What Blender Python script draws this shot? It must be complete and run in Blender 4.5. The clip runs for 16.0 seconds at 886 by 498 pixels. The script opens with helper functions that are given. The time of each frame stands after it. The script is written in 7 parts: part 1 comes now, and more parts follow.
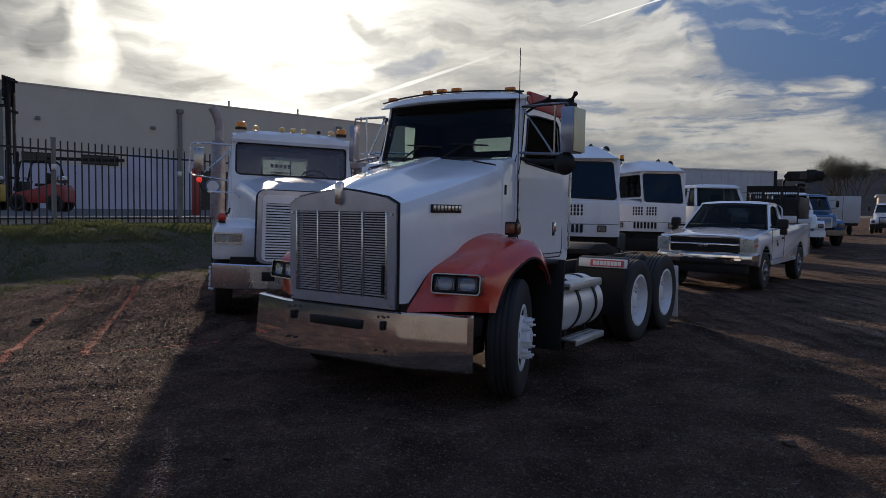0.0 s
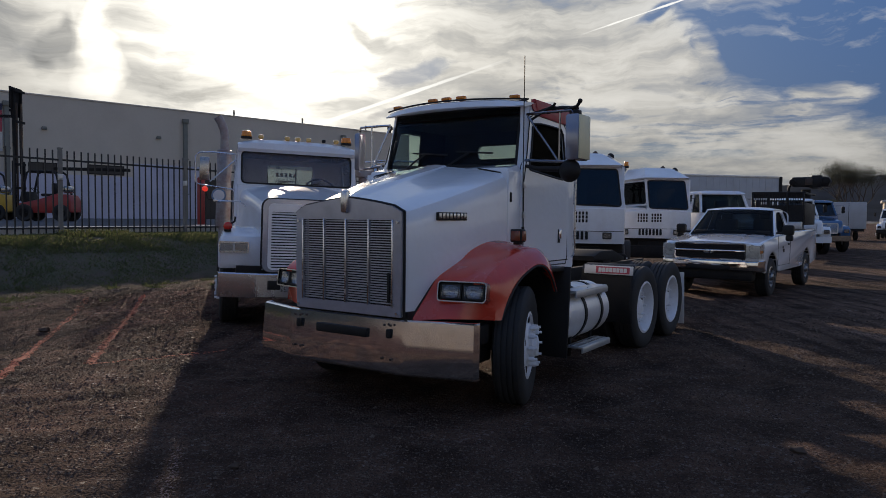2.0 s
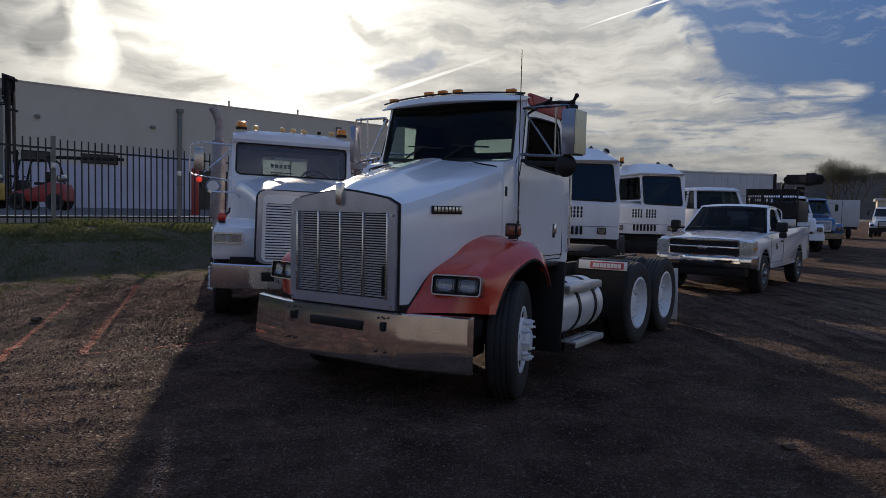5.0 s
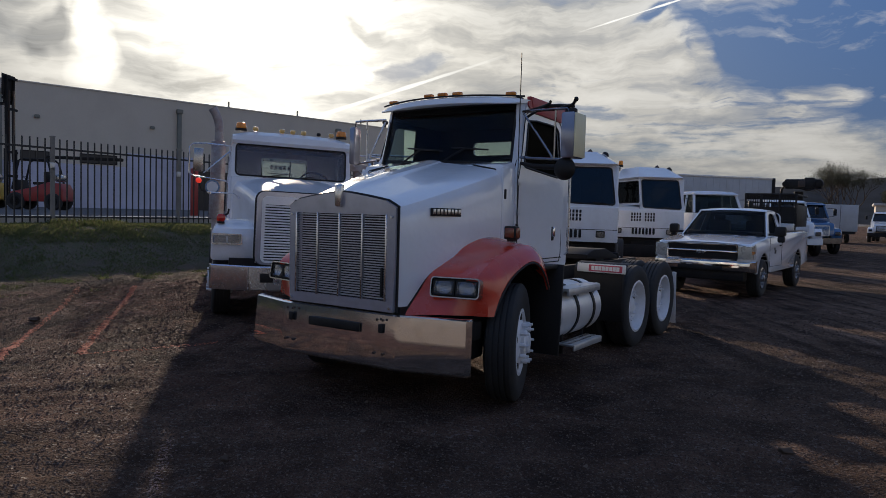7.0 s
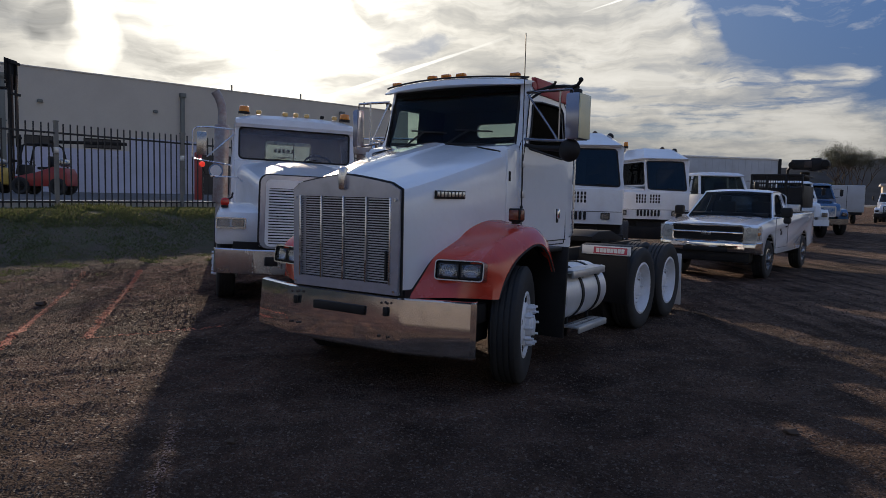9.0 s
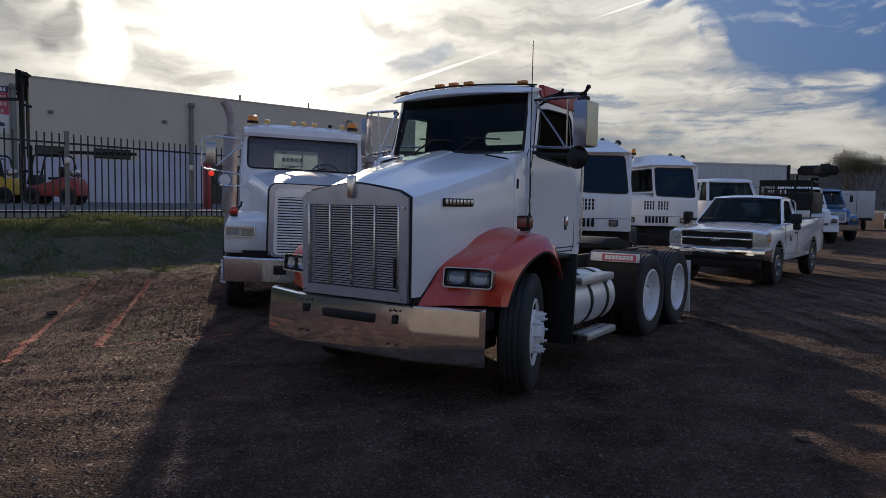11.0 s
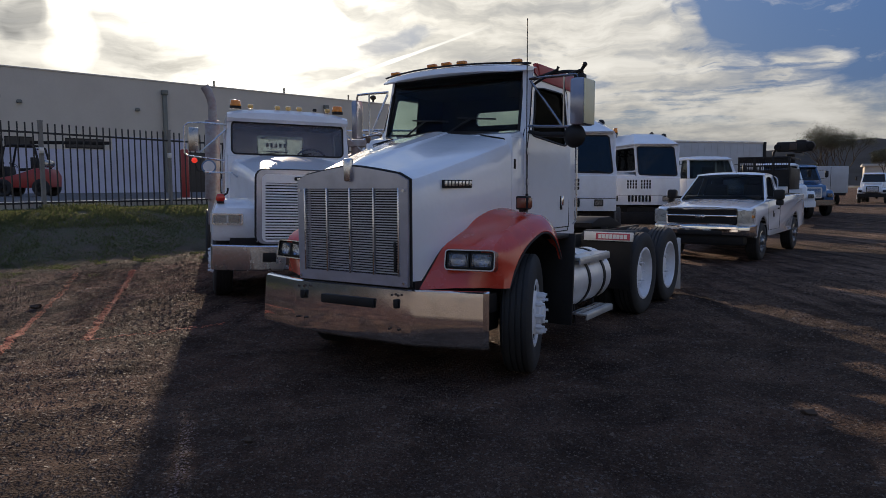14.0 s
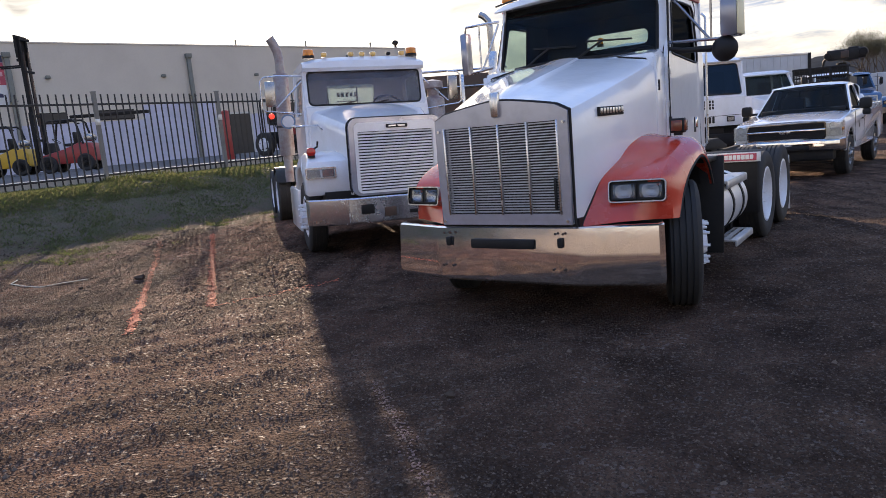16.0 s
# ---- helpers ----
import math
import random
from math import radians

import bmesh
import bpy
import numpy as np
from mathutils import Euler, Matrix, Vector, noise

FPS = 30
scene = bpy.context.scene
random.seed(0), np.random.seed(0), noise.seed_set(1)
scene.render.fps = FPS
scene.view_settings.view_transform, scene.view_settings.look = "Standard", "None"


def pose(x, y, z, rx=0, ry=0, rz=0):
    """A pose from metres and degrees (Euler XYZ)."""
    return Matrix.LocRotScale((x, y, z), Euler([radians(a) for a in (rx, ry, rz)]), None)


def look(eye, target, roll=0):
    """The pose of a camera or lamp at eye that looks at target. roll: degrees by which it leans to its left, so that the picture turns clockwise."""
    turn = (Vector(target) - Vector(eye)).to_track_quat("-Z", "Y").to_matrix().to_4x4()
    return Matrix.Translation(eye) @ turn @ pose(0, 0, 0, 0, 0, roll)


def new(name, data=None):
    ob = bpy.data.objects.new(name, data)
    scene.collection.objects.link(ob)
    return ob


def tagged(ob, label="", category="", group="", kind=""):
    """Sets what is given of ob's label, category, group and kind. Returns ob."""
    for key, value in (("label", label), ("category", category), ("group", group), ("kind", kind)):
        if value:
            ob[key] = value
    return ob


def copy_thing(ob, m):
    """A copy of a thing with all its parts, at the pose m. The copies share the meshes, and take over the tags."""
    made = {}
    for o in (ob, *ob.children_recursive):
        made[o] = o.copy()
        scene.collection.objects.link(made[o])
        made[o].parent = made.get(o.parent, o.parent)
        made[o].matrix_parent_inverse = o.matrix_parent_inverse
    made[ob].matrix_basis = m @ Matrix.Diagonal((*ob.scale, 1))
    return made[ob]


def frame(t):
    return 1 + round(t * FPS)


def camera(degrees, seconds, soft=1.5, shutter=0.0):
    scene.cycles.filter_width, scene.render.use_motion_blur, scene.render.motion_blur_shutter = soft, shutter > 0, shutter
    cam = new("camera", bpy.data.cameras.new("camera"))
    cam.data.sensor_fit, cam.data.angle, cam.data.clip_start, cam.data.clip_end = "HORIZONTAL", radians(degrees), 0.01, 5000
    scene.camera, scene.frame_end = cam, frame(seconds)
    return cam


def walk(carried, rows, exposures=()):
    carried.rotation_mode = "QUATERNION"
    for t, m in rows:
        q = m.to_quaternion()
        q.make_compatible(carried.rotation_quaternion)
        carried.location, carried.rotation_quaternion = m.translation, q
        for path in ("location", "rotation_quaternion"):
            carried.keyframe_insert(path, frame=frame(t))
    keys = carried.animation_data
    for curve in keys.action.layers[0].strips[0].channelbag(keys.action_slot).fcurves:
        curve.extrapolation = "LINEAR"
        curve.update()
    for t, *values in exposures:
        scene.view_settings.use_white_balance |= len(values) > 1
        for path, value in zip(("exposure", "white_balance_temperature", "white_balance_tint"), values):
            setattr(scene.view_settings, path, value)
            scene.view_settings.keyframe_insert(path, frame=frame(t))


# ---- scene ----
cam = camera(64.9, 16.0, 0.65)
LEVEL = pose(0, 0, 0, -0.75, 0.9, 0)
PATH = [
    (0, (0.038, -0.143, 1.6), (0.028, 1.855, 1.51), 1.8),
    (0.5, (0.023, -0.14, 1.596), (-0.003, 1.858, 1.507), 1.7),
    (1, (0.025, -0.137, 1.598), (-0.001, 1.86, 1.505), 2.0),
    (1.5, (0.027, -0.141, 1.597), (-0.001, 1.857, 1.506), 1.7),
    (2, (0.029, -0.149, 1.599), (0.005, 1.85, 1.531), 1.5),
    (2.5, (0.029, -0.148, 1.604), (0.013, 1.85, 1.534), 1.4),
    (3, (0.035, -0.145, 1.603), (0.019, 1.854, 1.532), 1.7),
    (3.5, (0.028, -0.141, 1.603), (0.002, 1.858, 1.525), 2.0),
    (6, (0.026, -0.143, 1.6), (0.031, 1.855, 1.513), 2.3),
    (6.5, (0.03, -0.148, 1.603), (0.03, 1.85, 1.518), 2.5),
    (7, (0.025, -0.15, 1.601), (0.021, 1.848, 1.521), 2.5),
    (7.5, (0.027, -0.144, 1.602), (0.027, 1.853, 1.482), 2.2),
    (8, (0.037, -0.132, 1.599), (0.033, 1.863, 1.472), 1.8),
    (8.5, (0.032, -0.132, 1.6), (0.021, 1.863, 1.469), 2.1),
    (11, (0.021, -0.141, 1.598), (-0.017, 1.856, 1.49), 1.9),
    (11.5, (0.026, -0.121, 1.6), (-0.075, 1.874, 1.495), 1.3),
    (12, (-0.009, -0.131, 1.6), (-0.07, 1.865, 1.493), 1.3),
    (12.5, (0.007, -0.119, 1.602), (-0.042, 1.878, 1.496), 1.7),
    (13, (0.007, -0.096, 1.595), (-0.033, 1.901, 1.479), 1.2),
    (13.5, (0.043, -0.065, 1.588), (-0.001, 1.93, 1.443), 1.1),
    (14, (-0.153, -0.07, 1.579), (-0.129, 1.924, 1.426), 0.7),
    (14.5, (-0.361, -0.06, 1.587), (-0.291, 1.933, 1.431), 1.5),
    (15, (-0.447, 0.149, 1.564), (-0.456, 2.133, 1.31), -2.3),
    (15.5, (-0.752, 0.195, 1.537), (-0.827, 2.171, 1.235), -6.0),
    (16, (-1.174, 0.223, 1.543), (-1.229, 2.198, 1.235), -4.1),
]
walk(cam, [(t, LEVEL @ look(eye, target, roll)) for t, eye, target, roll in PATH],
     [(0, -0.10, 6650, 10), (3.5, -0.04, 6650, 10), (7.0, -0.01, 6650, 10), (8.0, 0.11, 6700, 10), (11.0, 0.14, 6750, 10), (13.2, 0.03, 6750, 10), (14.5, 0.33, 6800, 10), (15.0, 0.52, 6850, 11), (15.5, 1.1, 7300, 12), (16.0, 1.36, 7300, 13)])

# ---- world and sun ----
SUN_AZ, SUN_EL = -15.0, 15.0  # degrees left of +y, above the horizon
SUN = Vector((math.sin(radians(SUN_AZ)) * math.cos(radians(SUN_EL)), math.cos(radians(SUN_AZ)) * math.cos(radians(SUN_EL)), math.sin(radians(SUN_EL))))
lamp = bpy.data.lights.new("sun", "SUN")
lamp.energy, lamp.angle, lamp.color = 4.4, radians(1.0), (1.0, 0.83, 0.66)
sun = new("sun", lamp)
sun.matrix_world = look(SUN * 60, (0, 0, 0))


class Nodes:
    """Short-hand for building a node tree."""
    def __init__(self, tree):
        self.t = tree
        tree.nodes.clear()

    def add(self, kind, ins=None, operation=""):
        n = self.t.nodes.new("ShaderNode" + kind)
        if operation:
            n.operation = operation
        for k, v in (ins or {}).items():
            self.put(n.inputs[k], v)
        return n

    def put(self, sock, v):
        if isinstance(v, bpy.types.NodeSocket):
            self.t.links.new(v, sock)
        else:
            sock.default_value = v

    def math(self, op, a, b=0.0, c=0.0):
        return self.add("Math", {0: a, 1: b, 2: c}, operation=op).outputs[0]

    def mix(self, f, a, b):
        n = self.t.nodes.new("ShaderNodeMix")
        n.data_type = "RGBA"
        for sock, v in ((n.inputs[0], f), (n.inputs[6], a), (n.inputs[7], b)):
            self.put(sock, (*v, 1) if isinstance(v, tuple) and len(v) == 3 else v)
        return n.outputs[2]

    def ramp(self, f, *stops):
        n = self.t.nodes.new("ShaderNodeValToRGB")
        self.put(n.inputs[0], f)
        while len(n.color_ramp.elements) < len(stops):
            n.color_ramp.elements.new(0.5)
        for e, (p, c) in zip(n.color_ramp.elements, stops):
            e.position, e.color = p, (*c, 1) if isinstance(c, tuple) else (c, c, c, 1)
        return n.outputs[0]

    def noise(self, v, scale, detail=4.0, rough=0.55, dist=0.0):
        return self.add("TexNoise", {"Vector": v, "Scale": scale, "Detail": detail, "Roughness": rough, "Distortion": dist}).outputs[0]


def make_sky():
    """Broken high cloud in front of a low sun: a white veil round it, streaks to its right, clear blue beyond."""
    world = bpy.data.worlds.new("sky")
    scene.world = world
    world.use_nodes = True
    n = Nodes(world.node_tree)
    d = n.add("TexCoord").outputs["Generated"]
    tex = n.add("TexSky")
    tex.sky_type, tex.sun_disc, tex.sun_elevation, tex.sun_rotation = "NISHITA", False, radians(SUN_EL), radians(SUN_AZ)
    tex.air_density, tex.dust_density, tex.ozone_density = 1.0, 1.2, 2.0
    sky = tex.outputs[0]
    xyz = n.add("SeparateXYZ", {0: d})
    az = n.math("MULTIPLY", n.math("ARCTAN2", xyz.outputs[0], xyz.outputs[1]), 57.3)
    el = n.math("MULTIPLY", n.math("ARCSINE", xyz.outputs[2]), 57.3)
    up = n.math("MAXIMUM", xyz.outputs[2], 0.03)
    plain = n.add("CombineXYZ", {0: az, 1: el, 2: 0.0}).outputs[0]
    # directions in degrees, shaken by billows of two sizes
    shake = n.add("TexNoise", {"Vector": plain, "Scale": 0.16, "Detail": 3.5, "Roughness": 0.52})
    shake = n.add("VectorMath", {0: shake.outputs["Color"], 1: (0.5, 0.5, 0.5)}, operation="SUBTRACT").outputs[0]
    shake = n.add("VectorMath", {0: shake, 1: n.add("CombineXYZ", {0: n.ramp(n.math("MULTIPLY", el, 0.05), (0.2, 0.30), (0.65, 1.0)), 1: n.ramp(n.math("MULTIPLY", el, 0.05), (0.2, 0.15), (0.65, 1.0)), 2: 0.0}).outputs[0]}, operation="MULTIPLY").outputs[0]
    shake = n.add("VectorMath", {0: shake, 1: (8.0, 3.0, 0.0)}, operation="MULTIPLY").outputs[0]
    deg = n.add("VectorMath", {0: plain, 1: shake}, operation="ADD").outputs[0]

    def blob(a, e, ra, re_, turn=0.0, core=0.45):
        """1 inside an oval patch of sky, falling to 0 at its ragged rim."""
        m = n.add("Mapping", {"Vector": deg, "Location": (a, e, 0), "Rotation": (0, 0, radians(turn)), "Scale": (ra, re_, 1.0)})
        m.vector_type = "TEXTURE"
        return n.ramp(n.add("VectorMath", {0: m.outputs[0]}, operation="LENGTH").outputs["Value"], (core, 1.0), (1.15, 0.0))

    def streaks(turn, sx, sy, detail=7.0):
        m = n.add("Mapping", {"Vector": deg, "Rotation": (0, 0, radians(turn)), "Scale": (sx, sy, 1.0)}).outputs[0]
        return n.noise(m, 1.0, detail, 0.60, 0.12)

    glow = n.math("MAXIMUM", n.add("VectorMath", {0: d, 1: tuple(SUN)}, operation="DOT_PRODUCT").outputs["Value"], 0.0)
    long_, fine, flat = streaks(-10, 0.075, 0.36), streaks(-20, 0.26, 0.75, 6.0), streaks(-3, 0.07, 0.65)
    # where the cloud is thin: right of a slanting edge, and in a few gaps
    edge = n.ramp(n.math("MULTIPLY", n.math("ADD", n.add("SeparateXYZ", {0: deg}).outputs[0], 180.0), 1 / 360), (0.0, 0.60), (0.25, 0.62), (0.40, 0.99), (0.541, 0.90), (0.550, 0.70), (0.558, 0.54), (0.569, 0.41), (0.589, 0.31), (0.615, 0.36), (0.66, 0.80), (0.80, 0.80), (1.0, 0.60))
    clear = n.ramp(n.math("ADD", 0.5, n.math("MULTIPLY", n.math("SUBTRACT", n.add("SeparateXYZ", {0: deg}).outputs[1], n.math("MULTIPLY", edge, 20.0)), 0.10)), (0.25, 0.0), (0.68, 1.0))
    clear = n.math("MULTIPLY", clear, n.ramp(xyz.outputs[2], (0.34, 1.0), (0.60, 0.72)))
    for v, k in ((blob(22.5, 16.6, 5.0, 1.5, 8), 0.55), (blob(27.6, 9.2, 3.2, 1.0, -8), 0.62), (blob(25.0, 7.6, 2.5, 1.0, 40), 0.35), (blob(20.0, 12.2, 1.2, 2.2, 20), 0.3)):
        clear = n.math("SUBTRACT", clear, n.math("MULTIPLY", v, k))
    for v, k in ((blob(15.4, 15.5, 3.0, 0.75, 18), 0.95), (blob(-3.6, 11.3, 5.0, 0.95, 13), 0.80), (blob(-5.4, 8.2, 3.2, 0.65, 12), 0.75), (blob(12.6, 8.0, 3.6, 0.55, -4), 0.6), (blob(9.0, 6.3, 5.0, 0.45, 0), 0.4), (blob(17.5, 9.4, 3.0, 0.5, -8), 0.35)):
        clear = n.math("MAXIMUM", clear, n.math("MULTIPLY", v, k))
    slits = n.math("MULTIPLY", n.math("MULTIPLY", n.ramp(flat, (0.46, 0.0), (0.60, 0.85)), n.ramp(n.math("MULTIPLY", el, 0.05), (0.15, 0.15), (0.30, 1.0), (0.50, 1.0), (0.62, 0.0))), n.ramp(n.math("MULTIPLY", n.math("ADD", az, 180.0), 1 / 360), (0.50, 0.0), (0.525, 0.9), (0.62, 0.9), (0.8, 0.2)))
    clear = n.math("MAXIMUM", clear, slits)
    dens = n.math("ADD", n.math("MULTIPLY", long_, 0.5), n.math("MULTIPLY", fine, 0.55))
    dens = n.math("ADD", dens, n.math("SUBTRACT", 0.20, n.math("MULTIPLY", clear, 0.42)))
    cover = n.ramp(dens, (0.34, 0.0), (0.46, 0.35), (0.56, 0.85), (0.66, 1.0))
    # tone of the cloud: shaded bellies and lit billows
    body = n.ramp(n.math("ADD", n.math("MULTIPLY", fine, 0.28), n.math("MULTIPLY", long_, 0.72)), (0.34, 0.62), (0.46, 0.86), (0.55, 1.16), (0.66, 1.34))
    for v, k in ((blob(-20.6, 9.6, 8.0, 2.1, 2, 0.35), 0.46), (blob(-29.6, 12.0, 1.2, 2.8, -8, 0.5), 0.38), (blob(-34.0, 11.5, 4.5, 4.5), 0.25), (blob(-23.5, 14.0, 2.4, 1.3, -20), 0.28), (blob(-12.7, 10.8, 2.0, 0.65, 8), 0.42), (blob(-6.4, 14.2, 2.4, 0.8, -38), 0.40), (blob(-9.0, 8.6, 3.5, 0.7, 4), 0.30), (blob(3.0, 9.5, 4.0, 0.8, 12), 0.22)):
        body = n.math("MULTIPLY", body, n.math("SUBTRACT", 1.0, n.math("MULTIPLY", v, n.math("MULTIPLY", k, n.ramp(flat, (0.34, 1.25), (0.62, 0.70))))))
    body = n.math("ADD", body, n.math("MULTIPLY", blob(-27.0, 11.8, 1.7, 4.6, -6, 0.6), 0.50))
    bright = n.math("ADD", n.math("SUBTRACT", 0.60, n.ramp(xyz.outputs[2], (0.07, 0.19), (0.19, 0.0))), n.math("ADD", n.math("MULTIPLY", n.math("POWER", glow, 24.0), 0.16), n.math("MULTIPLY", n.math("POWER", glow, 85.0), 1.45)))
    bright = n.math("MULTIPLY", n.math("MULTIPLY", bright, body), n.ramp(xyz.outputs[2], (0.28, 1.0), (0.50, 0.82)))
    tone = n.mix(n.ramp(body, (0.55, 0.0), (1.0, 1.0)), (0.78, 0.86, 1.0), n.mix(n.ramp(xyz.outputs[2], (0.22, 0.0), (0.40, 1.0)), (0.985, 0.98, 0.95), (0.84, 0.92, 1.0)))
    cloud = n.mix(n.math("POWER", glow, 10.0), tone, (1.0, 0.97, 0.88))
    lit = n.add("VectorMath", {0: cloud, 3: bright}, operation="SCALE").outputs[0]
    air = n.add("VectorMath", {0: sky, 3: 0.085}, operation="SCALE").outputs[0]
    air = n.mix(0.78, air, n.mix(n.math("POWER", glow, 8.0), (0.034, 0.110, 0.330), (0.20, 0.29, 0.42)))
    air = n.mix(n.ramp(xyz.outputs[2], (0.05, 0.75), (0.13, 0.0)), air, (0.30, 0.40, 0.46))
    air = n.add("VectorMath", {0: air, 3: n.math("ADD", 0.62, n.math("MULTIPLY", up, 1.3))}, operation="SCALE").outputs[0]
    both = n.mix(cover, air, lit)
    # an old condensation trail, widest where it is oldest
    off = n.math("ABSOLUTE", n.add("VectorMath", {0: d, 1: (0.3232, 0.1820, -0.9287)}, operation="DOT_PRODUCT").outputs["Value"])
    off = n.math("ADD", off, n.math("MULTIPLY", n.math("SUBTRACT", fine, 0.5), 0.005))
    thin = n.math("ADD", 75.0, n.math("MULTIPLY", n.math("ADD", az, 10.0), 3.0))
    streak = n.ramp(n.math("MULTIPLY", off, thin), (0.10, 1.0), (0.27, 0.0))
    span = n.ramp(n.math("MULTIPLY", n.math("ADD", az, 20.0), 1 / 50), (0.15, 0.0), (0.20, 1.0), (0.36, 0.85), (0.50, 0.0), (0.60, 0.0), (0.65, 0.9), (0.74, 0.9))
    both = n.mix(n.math("MULTIPLY", n.math("MULTIPLY", streak, span), 0.92), both, (1.2, 1.2, 1.15))
    # below the horizon: plain dull ground light
    low = n.ramp(n.math("ADD", xyz.outputs[2], 0.5), (0.485, 0.0), (0.5, 1.0))
    both = n.mix(low, (0.05, 0.045, 0.04), both)
    bg = n.add("Background", {"Color": both, "Strength": 1.0})
    n.add("OutputWorld", {0: bg.outputs[0]})


make_sky()


# ---- materials ----
def material(name, colour, rough=0.5, metal=0.0, spot=None, amount=0.5, scale=3.0, grain=40.0, bump=0.0, coat=0.0, island=0.0, emit=0.0, obj=0.0, spec=0.5):
    """A painted, cast or worn surface: base colour, blotches of `spot`, fine grain and relief."""
    m = bpy.data.materials.new(name)
    m.use_nodes = True
    n = Nodes(m.node_tree)
    p = n.add("TexCoord").outputs["Object"]
    blot = n.ramp(n.noise(p, scale, 5.0, 0.6), (0.42, 0.0), (0.68, 1.0))
    fine = n.noise(p, grain, 3.0, 0.6)
    spot = spot or tuple(c * 0.7 for c in colour)
    col = n.mix(n.math("MULTIPLY", blot, amount), colour, spot)
    col = n.mix(n.math("MULTIPLY", n.ramp(fine, (0.35, 0.0), (0.7, 1.0)), amount * 0.4), col, spot)
    if obj:
        r = n.add("ObjectInfo").outputs["Random"]
        col = n.mix(n.math("MULTIPLY", r, obj), col, tuple(c * 0.55 for c in colour))
    if island:
        r = n.add("NewGeometry").outputs["Random Per Island"]
        col = n.mix(n.math("MULTIPLY", n.math("POWER", r, 2.5), island), col, spot)
    ro = n.math("ADD", rough, n.math("MULTIPLY", n.math("SUBTRACT", blot, 0.4), 0.18 * amount))
    ins = {"Base Color": col, "Roughness": ro, "Metallic": metal, "Coat Weight": coat, "Coat Roughness": 0.06, "Specular IOR Level": spec}
    if emit:
        ins["Emission Color"], ins["Emission Strength"] = (*colour, 1), emit
    b = n.add("BsdfPrincipled", ins)
    if bump:
        h = n.add("Bump", {"Strength": 0.6, "Distance": bump, "Height": fine}).outputs[0]
        n.put(b.inputs["Normal"], h)
    n.add("OutputMaterial", {0: b.outputs[0]})
    return m


def glass(name, tint, gloss=0.0, rough=0.0, rim=0.85):
    m = bpy.data.materials.new(name)
    m.use_nodes = True
    n = Nodes(m.node_tree)
    face = n.add("LayerWeight", {"Blend": 0.5}).outputs["Facing"]
    f = n.math("ADD", 0.03, n.math("MULTIPLY", n.math("POWER", face, 5.0), rim))
    a = n.add("BsdfTransparent", {0: (*tint, 1)})
    g = n.add("BsdfGlossy", {"Color": (0.95, 0.97, 1, 1), "Roughness": rough})
    x = n.add("MixShader", {0: n.math("ADD", f, gloss), 1: a.outputs[0], 2: g.outputs[0]})
    n.add("OutputMaterial", {0: x.outputs[0]})
    return m


WHITE = material("white_paint", (0.82, 0.84, 0.865), 0.20, spot=(0.68, 0.68, 0.67), amount=0.22, scale=2.2, grain=3.0, bump=0.015, coat=1.0)
WHITE_OLD = material("chalky_white_paint", (0.78, 0.79, 0.82), 0.34, spot=(0.60, 0.58, 0.56), amount=0.4, scale=2.5, coat=0.8)
WHITE_PK = material("pickup_white_paint", (0.90, 0.91, 0.94), 0.14, spot=(0.75, 0.75, 0.76), amount=0.15, grain=2.6, bump=0.005, coat=1.0)
ORANGE = material("orange_red_paint", (0.64, 0.058, 0.030), 0.26, spot=(0.42, 0.04, 0.025), amount=0.3, grain=3, bump=0.004, coat=0.6)
REDROOF = material("faded_red_paint", (0.42, 0.05, 0.06), 0.4, spot=(0.32, 0.06, 0.06), amount=0.4)
BLUE = material("blue_paint", (0.04, 0.12, 0.26), 0.16, amount=0.2, grain=3, bump=0.01, coat=1.0)
CHROME = material("chrome", (0.84, 0.83, 0.82), 0.07, 1.0, spot=(0.5, 0.47, 0.43), amount=0.35, scale=6, grain=90)
STEEL = material("brushed_steel", (0.68, 0.69, 0.72), 0.27, 1.0, spot=(0.4, 0.39, 0.37), amount=0.5, scale=5)
ALU = material("dull_aluminium", (0.62, 0.63, 0.64), 0.42, 0.7, spot=(0.42, 0.41, 0.4), amount=0.5, scale=4)
CASE = material("grey_mirror_case", (0.32, 0.34, 0.40), 0.25, 0.5, amount=0.3)
BUMPER = material("dusty_chrome", (0.90, 0.88, 0.86), 0.05, 0.97, spot=(0.58, 0.52, 0.46), amount=0.35, scale=7, grain=70, bump=0.00015)
POLISH = material("polished_grille_shell", (0.46, 0.47, 0.53), 0.22, 0.45, spot=(0.30, 0.30, 0.33), amount=0.5, scale=5, grain=6, bump=0.0012)
STACKS = material("dull_stack_steel", (0.42, 0.41, 0.41), 0.28, 1.0, spot=(0.22, 0.21, 0.20), amount=0.5, scale=5)
DULLBUMPER = material("dull_bumper_steel", (0.58, 0.58, 0.61), 0.26, 0.9, spot=(0.42, 0.41, 0.41), amount=0.3, scale=2.5, grain=5, bump=0.001)
SOOTY = material("sooty_grey_metal", (0.32, 0.32, 0.33), 0.5, 0.15, spot=(0.18, 0.07, 0.07), amount=0.6, scale=5)
CLEARLAMP = glass("clear_lamp_glass", (0.95, 0.95, 0.93), 0.04)
DARKCHROME = material("worn_chrome", (0.24, 0.24, 0.26), 0.14, 1.0, amount=0.4, scale=8)
SLAT = material("satin_grille_bars", (0.52, 0.53, 0.59), 0.32, 0.40, spot=(0.30, 0.30, 0.33), amount=0.4, scale=6)
